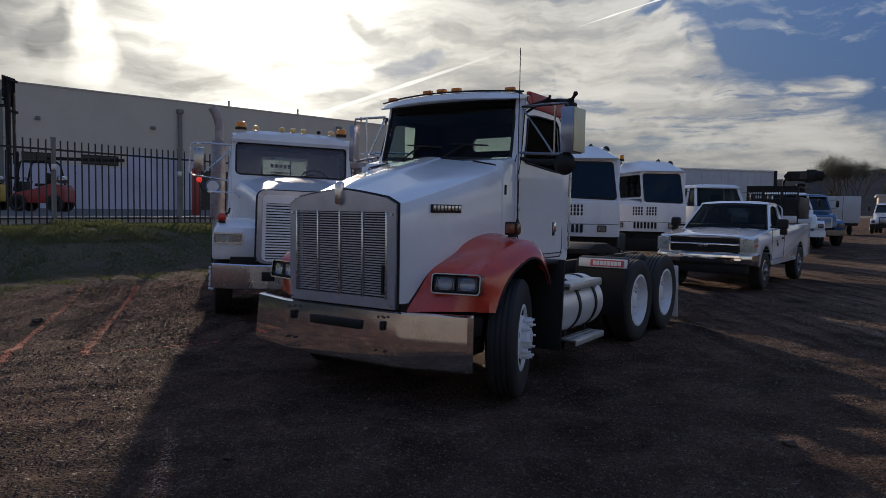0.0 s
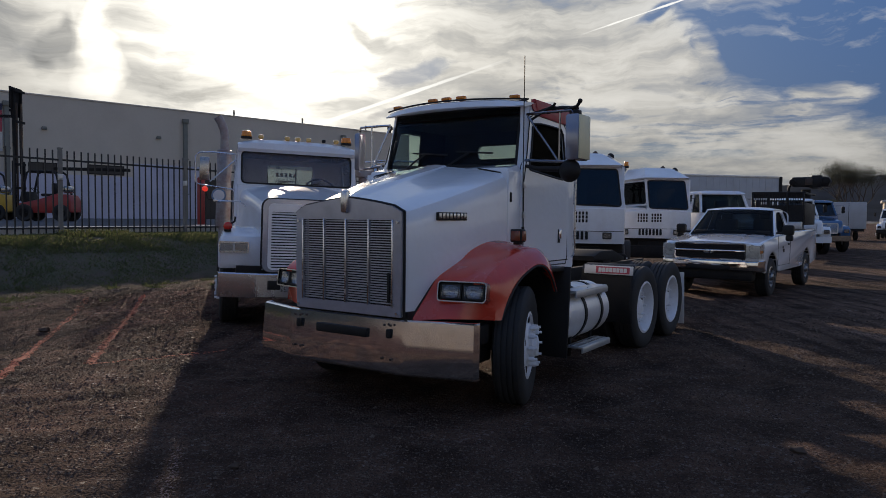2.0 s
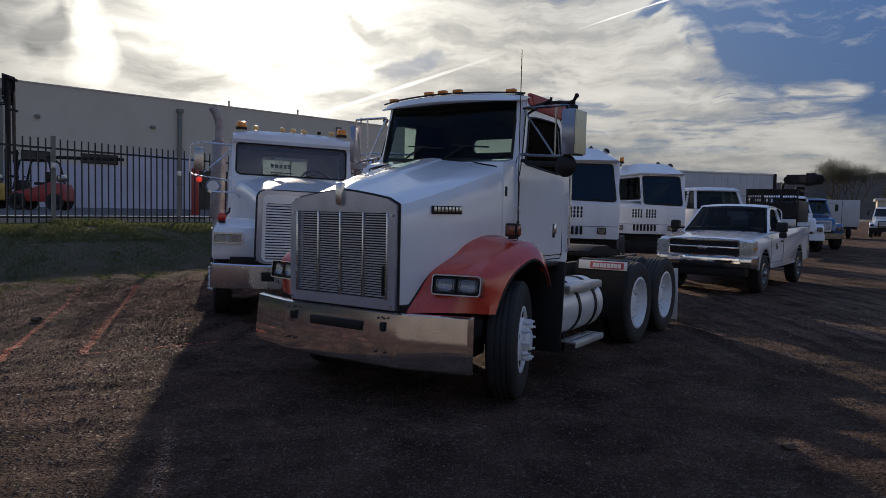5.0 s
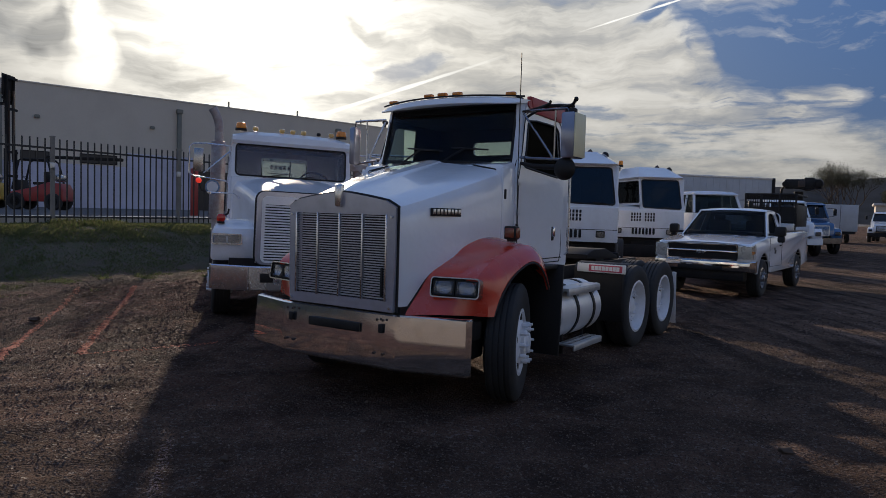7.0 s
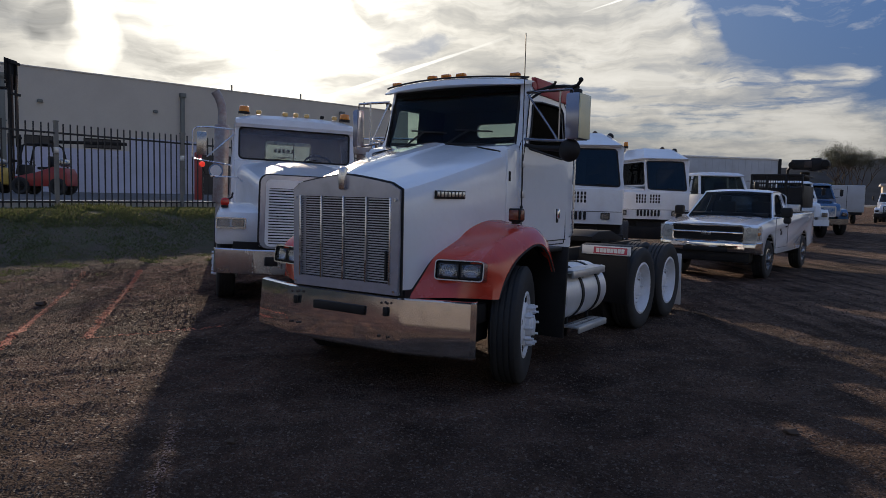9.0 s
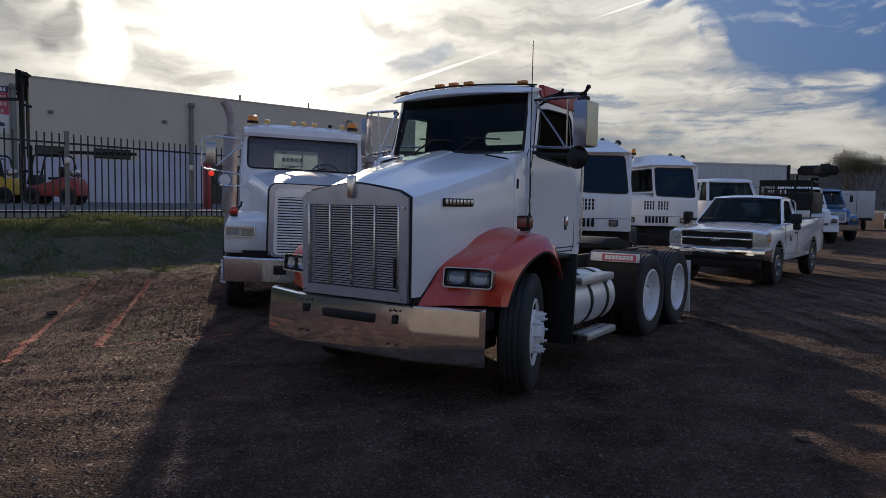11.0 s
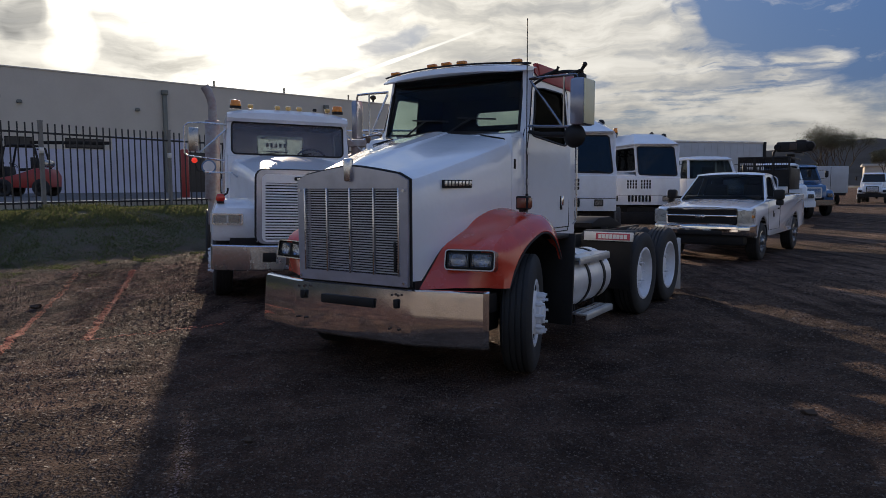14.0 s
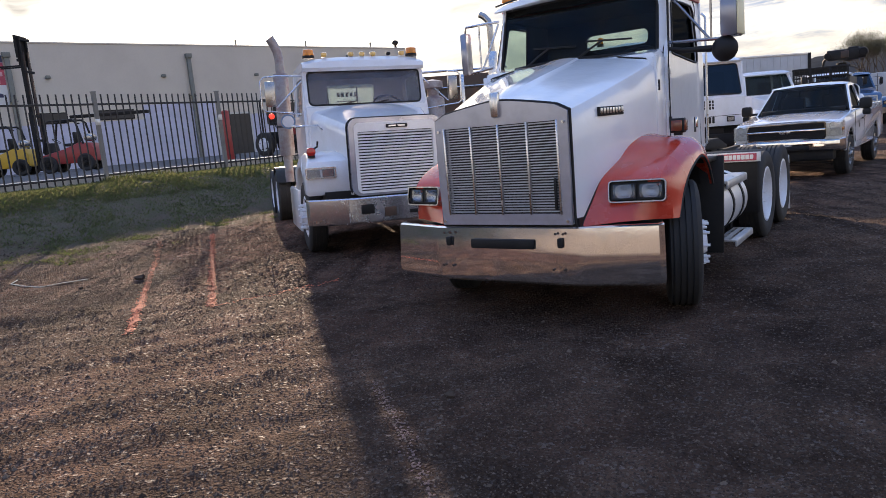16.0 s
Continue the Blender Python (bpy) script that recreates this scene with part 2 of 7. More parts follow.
TANK = material("tank_aluminium", (0.78, 0.78, 0.79), 0.34, 0.3, spot=(0.6, 0.59, 0.58), amount=0.4, scale=4, grain=5, bump=0.004)
PALE = material("pale_yellow_side", (0.85, 0.78, 0.50), 0.35, amount=0.3)
BLACK = material("black_plastic", (0.012, 0.012, 0.013), 0.55, spot=(0.03, 0.028, 0.026), amount=0.6, spec=0.25)
CHASSIS = material("dusty_black_chassis", (0.014, 0.013, 0.013), 0.75, spot=(0.035, 0.030, 0.026), amount=0.6, spec=0.2)
RUBBER = material("tyre_rubber", (0.017, 0.017, 0.018), 0.8, spot=(0.045, 0.040, 0.035), amount=0.5, scale=9, bump=0.002)
RIMWHITE = material("white_wheel_paint", (0.82, 0.83, 0.86), 0.4, spot=(0.55, 0.52, 0.5), amount=0.35, scale=8)
# near-black, shared by seats, cab linings and headliners
SEAT = material("near_black_cab_cloth", (0.018, 0.018, 0.020), 0.9, amount=0.4, spec=0.2)
AMBER = material("amber_lens", (0.75, 0.24, 0.02), 0.25, spot=(0.6, 0.18, 0.02), amount=0.3, coat=0.6)
AMBERDARK = material("red_amber_lens", (0.20, 0.045, 0.022), 0.25, amount=0.3, coat=0.6)
REDLAMP = material("red_lens", (0.55, 0.02, 0.015), 0.25, amount=0.2, coat=0.6)
# Emission stands in for low sun shining through an unlit red lens
REDSUNLIT = material("sunlit_red_lens", (0.9, 0.05, 0.03), 0.3, emit=0.55)
LENS = material("headlamp_reflector", (0.13, 0.135, 0.15), 0.22, 0.8, amount=0.3, scale=14)
REFLECT = material("lamp_bowl", (0.55, 0.56, 0.58), 0.22, 0.9, amount=0.3, scale=14)
BOWL = material("clear_lamp_bowl", (0.60, 0.60, 0.58), 0.3, 0.35, spot=(0.32, 0.31, 0.28), amount=0.5, scale=9)
YELLAMP = material("pale_amber_lens", (0.80, 0.50, 0.16), 0.2, spot=(0.6, 0.3, 0.05), amount=0.5, coat=0.8)
PLATERED = material("red_plate", (0.46, 0.05, 0.085), 0.4, amount=0.3)
PLATEWHITE = material("white_plate", (0.7, 0.69, 0.68), 0.45, amount=0.3)
RUST = material("rusty_dark_steel", (0.05, 0.04, 0.035), 0.75, spot=(0.12, 0.06, 0.035), amount=0.6)
POSTGREY = material("weathered_grey_post", (0.20, 0.19, 0.17), 0.6, spot=(0.10, 0.09, 0.08), amount=0.5)
FENCE = material("black_iron", (0.009, 0.009, 0.010), 0.55, spot=(0.025, 0.022, 0.02), amount=0.4)
BEIGE = material("beige_stucco", (0.62, 0.55, 0.455), 0.9, spot=(0.52, 0.455, 0.375), amount=0.5, scale=0.35, grain=8, bump=0.01)
BLUEWALL = material("pale_blue_wall", (0.55, 0.54, 0.64), 0.85, spot=(0.40, 0.39, 0.45), amount=0.5, scale=0.5, grain=9)
PIPE = material("grey_green_downpipe", (0.20, 0.20, 0.17), 0.7, amount=0.4)
CONCRETE = material("concrete", (0.58, 0.56, 0.52), 0.9, spot=(0.42, 0.40, 0.36), amount=0.6, scale=1.5, bump=0.003)
YELLOW = material("yellow_paint", (0.62, 0.36, 0.03), 0.45, amount=0.4)
REDFORK = material("red_machine_paint", (0.32, 0.035, 0.03), 0.4, amount=0.4)
GREYBOX = material("white_trailer_panel", (0.50, 0.51, 0.52), 0.5, spot=(0.38, 0.37, 0.36), amount=0.5, scale=1.2)
WINDOW = glass("clear_cab_glass", (0.85, 0.94, 0.91))
SHADE = glass("tinted_windscreen", (0.42, 0.47, 0.46), -0.015)
HAZEGLASS = bpy.data.materials.new("dusty_windscreen")
HAZEGLASS.use_nodes = True
_n = Nodes(HAZEGLASS.node_tree)
_a, _b = _n.add("BsdfTransparent", {0: (0.74, 0.74, 0.74, 1)}), _n.add("BsdfDiffuse", {0: (0.42, 0.37, 0.42, 1)})
_c = _n.add("MixShader", {0: _n.math("MULTIPLY", _n.noise(_n.add("TexCoord").outputs["Object"], 3.0, 4), 0.24), 1: _a.outputs[0], 2: _b.outputs[0]})
_g = _n.add("MixShader", {0: 0.04, 1: _c.outputs[0], 2: _n.add("BsdfGlossy", {"Roughness": 0.05}).outputs[0]})
_n.add("OutputMaterial", {0: _g.outputs[0]})
DARKGLASS = glass("dark_cab_glass", (0.15, 0.18, 0.20), 0.015)
# dark interior and dark reflections put into the tint and weak rim
BLACKGLASS = glass("dark_reflecting_cab_glass", (0.05, 0.055, 0.06), -0.03, rim=0.06)
SMOKE = glass("smoky_windscreen", (0.22, 0.26, 0.30), -0.02)
LAMPGLASS = glass("lamp_glass", (0.78, 0.80, 0.83), 0.04)
SHEET = bpy.data.materials.new("translucent_sheet")
SHEET.use_nodes = True
_n = Nodes(SHEET.node_tree)
_a, _b = _n.add("BsdfTranslucent", {0: (0.76, 0.80, 0.82, 1)}), _n.add("BsdfDiffuse", {0: (0.78, 0.80, 0.82, 1)})
_n.add("OutputMaterial", {0: _n.add("MixShader", {0: 0.4, 1: _a.outputs[0], 2: _b.outputs[0]}).outputs[0]})
BARK = material("bark", (0.10, 0.075, 0.055), 0.9, amount=0.5)
LEAF = material("olive_leaves", (0.085, 0.082, 0.045), 0.8, spot=(0.12, 0.11, 0.05), amount=0.4, island=0.7)
GRASSBLADE = bpy.data.materials.new("grass_blades")
GRASSBLADE.use_nodes = True
_n = Nodes(GRASSBLADE.node_tree)
_c = _n.mix(_n.add("NewGeometry").outputs["Random Per Island"], (0.100, 0.135, 0.044), (0.17, 0.155, 0.085))
_a, _b = _n.add("BsdfTranslucent", {0: _c}), _n.add("BsdfDiffuse", {0: _c})
_n.add("OutputMaterial", {0: _n.add("MixShader", {0: 0.5, 1: _a.outputs[0], 2: _b.outputs[0]}).outputs[0]})
HILL = material("far_hills", (0.052, 0.055, 0.060), 1.0, spot=(0.034, 0.037, 0.034), amount=0.7, scale=0.02, grain=0.2, spec=0.0)
STONE = material("gravel_stones", (0.045, 0.030, 0.023), 0.9, spot=(0.20, 0.150, 0.115), amount=0.10, island=0.85, spec=0.06)
PINKLINE = material("faded_pink_marking", (0.17, 0.10, 0.09), 0.9, spot=(0.08, 0.06, 0.055), amount=0.8, scale=14, grain=60)
PAINTLINE = material("orange_marking_paint", (0.60, 0.125, 0.045), 0.8, spot=(0.3, 0.08, 0.05), amount=0.7, scale=14, grain=60)


def ground_material():
    m = bpy.data.materials.new("gravel_lot")
    m.use_nodes = True
    n = Nodes(m.node_tree)
    p = n.add("TexCoord").outputs["Object"]
    broad = n.noise(p, 0.22, 5, 0.6, 0.4)
    mid = n.noise(p, 1.6, 5, 0.6)
    chips = n.add("TexVoronoi", {"Vector": p, "Scale": 48.0, "Randomness": 1.0})
    chips2 = n.add("TexVoronoi", {"Vector": p, "Scale": 95.0, "Randomness": 1.0})
    sand = n.noise(p, 160.0, 3, 0.7)
    dirt = n.mix(n.ramp(mid, (0.35, 0.0), (0.65, 1.0)), (0.082, 0.040, 0.028), (0.160, 0.084, 0.058))
    grit = n.mix(n.ramp(mid, (0.3, 0.0), (0.7, 1.0)), (0.042, 0.028, 0.020), (0.096, 0.062, 0.043))
    q = n.add("Mapping", {"Vector": p, "Location": (0, 0, 0), "Rotation": (0, 0, radians(33.3))}).outputs[0]
    lotx = n.math("ADD", n.add("SeparateXYZ", {0: q}).outputs[0], 3.77)
    base = n.mix(n.math("MULTIPLY", n.ramp(broad, (0.34, 0.0), (0.58, 1.0)), n.ramp(n.math("MULTIPLY", n.math("ADD", lotx, 12.0), 0.05), (0.30, 1.0), (0.52, 0.85), (0.70, 0.35))), grit, dirt)
    tan = n.math("MULTIPLY", n.ramp(n.math("MULTIPLY", n.math("ADD", lotx, 12.0), 0.05), (0.66, 0.0), (0.82, 1.0)), n.ramp(broad, (0.36, 0.25), (0.58, 1.0)))
    tan = n.math("MULTIPLY", tan, n.ramp(n.math("MULTIPLY", n.add("SeparateXYZ", {0: p}).outputs[1], 0.05), (0.22, 0.1), (0.48, 1.0)))
    base = n.mix(tan, base, n.mix(mid, (0.085, 0.054, 0.038), (0.25, 0.165, 0.115)))
    pale = n.ramp(n.add("SeparateColor", {0: chips.outputs["Color"]}).outputs[0], (0.86, 0.0), (0.99, 1.0))
    base = n.mix(n.math("MULTIPLY", n.math("MULTIPLY", pale, n.ramp(mid, (0.45, 0.15), (0.6, 1.0))), 0.38), base, (0.26, 0.22, 0.20))
    base = n.mix(n.math("MULTIPLY", n.ramp(n.add("SeparateColor", {0: chips2.outputs["Color"]}).outputs[2], (0.82, 0.0), (0.98, 1.0)), 0.28), base, (0.24, 0.20, 0.18))
    dark = n.ramp(n.add("SeparateColor", {0: chips2.outputs["Color"]}).outputs[1], (0.7, 0.0), (0.95, 1.0))
    base = n.mix(n.math("MULTIPLY", dark, 0.5), base, (0.015, 0.013, 0.012))
    blot = n.ramp(n.noise(p, 1.3, 8, 0.68, 0.6), (0.30, 0.38), (0.5, 1.0), (0.70, 1.6))
    base = n.add("VectorMath", {0: base, 3: blot}, operation="SCALE").outputs[0]
    # darker and paler wheel lines drawn out towards the parked trucks
    run = n.add("Mapping", {"Vector": p, "Rotation": (0, 0, radians(-18.2)), "Scale": (3.4, 0.16, 1.0)}).outputs[0]
    run_tone = n.ramp(n.noise(run, 1.0, 4, 0.6, 0.15), (0.36, 0.45), (0.50, 1.0), (0.64, 1.35))
    run_tone = n.mix(n.ramp(n.math("MULTIPLY", n.add("SeparateXYZ", {0: p}).outputs[1], 0.05), (0.32, 0.0), (0.44, 1.0)), (1.0, 1.0, 1.0), run_tone)
    base = n.add("VectorMath", {0: base, 1: run_tone}, operation="MULTIPLY").outputs[0]
    # the sown bank before the fence
    along = lotx
    edge = n.math("ADD", along, n.math("MULTIPLY", n.math("SUBTRACT", n.noise(p, 0.9, 4, 0.6), 0.5), 2.2))
    soil = n.mix(n.ramp(n.noise(p, 3.5, 5, 0.65), (0.38, 0.0), (0.66, 1.0)), (0.165, 0.130, 0.098), (0.130, 0.126, 0.072))
    bank = n.ramp(n.math("MULTIPLY", n.math("ADD", edge, 16.0), 0.05), (0.29, 1.0), (0.40, 0.0))
    paved = n.ramp(n.math("MULTIPLY", n.math("ADD", along, 16.0), 0.05), (0.138, 1.0), (0.146, 0.0))
    base = n.mix(bank, base, soil)
    base = n.mix(paved, base, (0.17, 0.16, 0.155))
    # unseen ground behind the camera, paled to brighten what the chrome reflects
    near = n.math("ADD", n.add("SeparateXYZ", {0: p}).outputs[1], n.math("MULTIPLY", n.noise(p, 0.3, 3, 0.5), 2.0))
    base = n.mix(n.ramp(n.math("MULTIPLY", n.math("ADD", near, 5.0), 0.1), (0.1, 1.0), (0.5, 0.0)), base, (0.35, 0.27, 0.19))
    h = n.math("ADD", n.math("MULTIPLY", chips.outputs["Distance"], 0.7), n.math("ADD", n.math("MULTIPLY", chips2.outputs["Distance"], 0.3), n.math("MULTIPLY", sand, 0.3)))
    bump = n.add("Bump", {"Strength": 1.0, "Distance": 0.032, "Height": h}).outputs[0]
    b = n.add("BsdfPrincipled", {"Base Color": base, "Roughness": n.math("SUBTRACT", 1.0, n.math("MULTIPLY", pale, 0.3)), "Specular IOR Level": n.math("ADD", 0.06, n.math("MULTIPLY", pale, 0.14)), "Normal": bump})
    n.add("OutputMaterial", {0: b.outputs[0]})
    return m


GROUND = ground_material()


# ---- mesh tools ----
class B:
    """Gathers faces into one mesh."""
    def __init__(self):
        self.bm = bmesh.new()

    def merge(self, bm, m=None):
        if m is not None:
            bm.transform(m)
        me = bpy.data.meshes.new("tmp")
        bm.to_mesh(me)
        bm.free()
        self.bm.from_mesh(me)
        bpy.data.meshes.remove(me)
        return self

    def box(self, size, at=(0, 0, 0), bevel=0.0, rot=(0, 0, 0), seg=2, taper=None):
        bm = bmesh.new()
        bmesh.ops.create_cube(bm, size=1.0)
        bm.transform(Matrix.Diagonal((*size, 1)))
        if taper:
            for v in bm.verts:
                taper(v.co)
        if bevel:
            bmesh.ops.bevel(bm, geom=bm.edges[:], offset=bevel, segments=seg, affect="EDGES", profile=0.5)
        return self.merge(bm, pose(*at, *rot))

    def cyl(self, r, depth, at=(0, 0, 0), axis="z", seg=24, r2=None, bevel=0.0, rot=None):
        bm = bmesh.new()
        bmesh.ops.create_cone(bm, cap_ends=True, segments=seg, radius1=r, radius2=r if r2 is None else r2, depth=depth)
        if bevel:
            es = [e for e in bm.edges if len(e.link_faces) == 2 and any(len(f.verts) > 4 for f in e.link_faces)]
            bmesh.ops.bevel(bm, geom=es, offset=bevel, segments=2, affect="EDGES", profile=0.5)
        turn = {"z": (0, 0, 0), "x": (0, 90, 0), "y": (90, 0, 0)}[axis] if rot is None else rot
        return self.merge(bm, pose(*at, *turn))

    def ball(self, r, at=(0, 0, 0), scale=(1, 1, 1), seg=16):
        bm = bmesh.new()
        bmesh.ops.create_uvsphere(bm, u_segments=seg, v_segments=max(6, seg // 2), radius=r)
        return self.merge(bm, Matrix.Translation(at) @ Matrix.Diagonal((*scale, 1)))

    def rows(self, rows, closed=False, cap=False):
        """A skin over rows of points; closed joins each row's ends, cap fills the first and last row."""
        vs = [[self.bm.verts.new(p) for p in r] for r in rows]
        k = len(vs[0])
        for a, b in zip(vs, vs[1:]):
            for i in range(k if closed else k - 1):
                j = (i + 1) % k
                try:
                    self.bm.faces.new((a[i], a[j], b[j], b[i]))
                except ValueError:
                    pass
        if cap:
            self.bm.faces.new(vs[0][::-1])
            self.bm.faces.new(vs[-1])
        return self

    def lathe(self, profile, at=(0, 0, 0), axis="x", seg=40):
        """Turns (radius, along) pairs about an axis."""
        rows = []
        for i in range(seg):
            a = 2 * math.pi * i / seg
            c, s = math.cos(a), math.sin(a)
            if axis == "x":
                rows.append([(at[0] + w, at[1] + r * c, at[2] + r * s) for r, w in profile])
            elif axis == "y":
                rows.append([(at[0] + r * c, at[1] + w, at[2] + r * s) for r, w in profile])
            else:
                rows.append([(at[0] + r * c, at[1] + r * s, at[2] + w) for r, w in profile])
        rows.append(rows[0])
        return self.rows(rows)

    def tube(self, pts, r, seg=8, ends=True):
        pts = [Vector(p) for p in pts]
        rows, ref = [], None
        for i, p in enumerate(pts):
            d = (pts[min(i + 1, len(pts) - 1)] - pts[max(i - 1, 0)]).normalized()
            if ref is None:
                ref = d.orthogonal().normalized()
            ref = (ref - d * ref.dot(d)).normalized()
            o = d.cross(ref)
            rr = r[i] if isinstance(r, (list, tuple)) else r
            rows.append([p + (ref * math.cos(2 * math.pi * j / seg) + o * math.sin(2 * math.pi * j / seg)) * rr for j in range(seg)])
        return self.rows(rows, closed=True, cap=ends)

    def prism(self, profile, x0, x1, bevel=0.0, shape=None, seg=2):
        """A side outline of (y, z) pairs, drawn out from x0 to x1, its rim rounded."""
        bm = bmesh.new()
        a = [bm.verts.new((x0, y, z)) for y, z in profile]
        b = [bm.verts.new((x1, y, z)) for y, z in profile]
        bm.faces.new(a), bm.faces.new(b[::-1])
        k = len(a)
        for i in range(k):
            j = (i + 1) % k
            bm.faces.new((a[j], a[i], b[i], b[j]))
        bmesh.ops.recalc_face_normals(bm, faces=bm.faces[:])
        if bevel:
            rim = [e for e in bm.edges if abs(e.verts[0].co.x - e.verts[1].co.x) < 1e-6]
            bmesh.ops.bevel(bm, geom=rim, offset=bevel, segments=seg, affect="EDGES", profile=0.5, clamp_overlap=True)
        if shape:
            for v in bm.verts:
                shape(v.co)
        return self.merge(bm)

    def ring(self, outer, inner, thick):
        """A plate with an opening: two outlines of as many points, and a thickness vector."""
        t = Vector(thick)
        o, i = [Vector(p) for p in outer], [Vector(p) for p in inner]
        rows = [o, i, [p + t for p in i], [p + t for p in o], o]
        return self.rows(rows, closed=True)

    def plate(self, pts, thick):
        t = Vector(thick)
        a = [self.bm.verts.new(p) for p in pts]
        b = [self.bm.verts.new(Vector(p) + t) for p in pts]
        self.bm.faces.new(a[::-1]), self.bm.faces.new(b)
        for k in range(len(a)):
            j = (k + 1) % len(a)
            self.bm.faces.new((a[k], a[j], b[j], b[k]))
        return self

    def mesh(self, name, mat, smooth=35):
        bmesh.ops.remove_doubles(self.bm, verts=self.bm.verts[:], dist=0.0002)
        bmesh.ops.recalc_face_normals(self.bm, faces=self.bm.faces[:])
        me = bpy.data.meshes.new(name)
        self.bm.to_mesh(me)
        self.bm.free()
        me.materials.append(mat)
        if smooth:
            me.polygons.foreach_set("use_smooth", [True] * len(me.polygons))
            me.set_sharp_from_angle(angle=radians(smooth))
        return me


def thing(name, m, label, category, group="", kind=""):
    ob = new(name)
    ob.empty_display_size = 0.2
    ob.matrix_basis = m
    return tagged(ob, label, category, group, kind)


def part(name, b, mat, parent, label="", m=None, smooth=35):
    me = b if isinstance(b, bpy.types.Mesh) else b.mesh(name, mat, smooth)
    ob = new(name, me)
    ob.parent = parent
    if m is not None:
        ob.matrix_basis = m
    return tagged(ob, label)


def solo(name, b, mat, label, category, m=None, group="", kind="", smooth=35):
    ob = new(name, b.mesh(name, mat, smooth))
    if m is not None:
        ob.matrix_basis = m
    return tagged(ob, label, category, group, kind)


def lerp(a, b, f):
    return a + (b - a) * f


def curve(pts, f):
    """A smooth value at f (0..1) along evenly spaced samples (numbers or tuples)."""
    x = f * (len(pts) - 1)
    i = min(int(x), len(pts) - 2)
    u = x - i
    g = lambda k: np.array(pts[min(max(k, 0), len(pts) - 1)], float)
    p0, p1, p2, p3 = g(i - 1), g(i), g(i + 1), g(i + 2)
    return 0.5 * (2 * p1 + (p2 - p0) * u + (2 * p0 - 5 * p1 + 4 * p2 - p3) * u * u + (3 * p1 - p0 - 3 * p2 + p3) * u ** 3)


def round_rect(u0, u1, v0, v1, r, k=4):
    """Corner-rounded rectangle, 4*(k+1) points, in a plane."""
    out = []
    for cx, cy, a0 in ((u1 - r, v1 - r, 0), (u0 + r, v1 - r, 90), (u0 + r, v0 + r, 180), (u1 - r, v0 + r, 270)):
        for j in range(k + 1):
            a = radians(a0 + 90 * j / k)
            out.append((cx + r * math.cos(a), cy + r * math.sin(a)))
    return out


# ---- ground ----
LOT = pose(-0.735, 5.75, 0, 0, 0, -33.3)  # the lot's own axes: y along the parked truck, towards its rear
LOT_INV = LOT.inverted()


def smoothstep(a, b, x):
    t = min(max((x - a) / (b - a), 0.0), 1.0)
    return t * t * (3 - 2 * t)


FENCE_X, FENCE_Z = -13.1, 1.02


def height(x, y):
    p = LOT_INV @ Vector((x, y, 0))
    bank = FENCE_Z * (0.12 * smoothstep(-6.3, -9.2, p.x) + 0.88 * smoothstep(-9.1, -12.4, p.x))
    near = math.exp(-((x * x + y * y) / 3000.0))
    rough = 0.02 * noise.noise(Vector((x * 0.5, y * 0.5, 0.3))) * smoothstep(1.5, 4.0, abs(p.x)) * near
    return bank + rough + 0.20 * smoothstep(-14.5, -24.0, p.x)


def relief(x, y):
    """Ruts, cleat prints and grit: the loose surface of the lot."""
    k = smoothstep(26.0, 12.0, math.hypot(x, y))
    if k <= 0:
        return 0.0
    p = LOT_INV @ Vector((x, y, 0))
    a = noise.noise(Vector((x * 1.3, y * 1.3, 4.0))) * 0.018
    a += noise.noise(Vector((x * 3.4, y * 4.6, 4.0))) * 0.012
    a += noise.noise(Vector((x * 6.0, y * 7.0, 2.0))) * 0.006
    a += noise.noise(Vector((x * 11.0, y * 12.0, 7.0))) * 0.003
    # long low ridges left by turning wheels
    e, f = x * 0.94 + y * 0.34, y * 0.94 - x * 0.34
    a += 0.030 * noise.noise(Vector((e * 0.55, f * 3.2, 1.0))) * smoothstep(9.5, 7.5, y)
    # cleat prints of wide tyres leading to the parked trucks
    u = x + 0.33 * y + 0.15 * noise.noise(Vector((y * 0.2, x * 0.1, 0)))
    v = y - 0.33 * x
    if v > 7.5:
        m = smoothstep(7.5, 10.0, v) * smoothstep(-0.25, 0.25, noise.noise(Vector((u * 1.1, v * 0.12, 5.0))))
        a += m * (0.015 * math.sin(u * 34) * math.sin(v * 30) + 0.014 * math.sin(u * 9.5))
    flat = 0.35 if -1.4 < p.x < 1.5 and -0.3 < p.y < 6.6 else 1.0
    return a * k * flat


def spread(stops):
    """Grid lines: (from, to, step) runs, then their end."""
    out = []
    for a, b, st in stops:
        k = max(1, round((b - a) / st))
        out += [a + (b - a) * i / k for i in range(k)]
    return out + [stops[-1][1]]


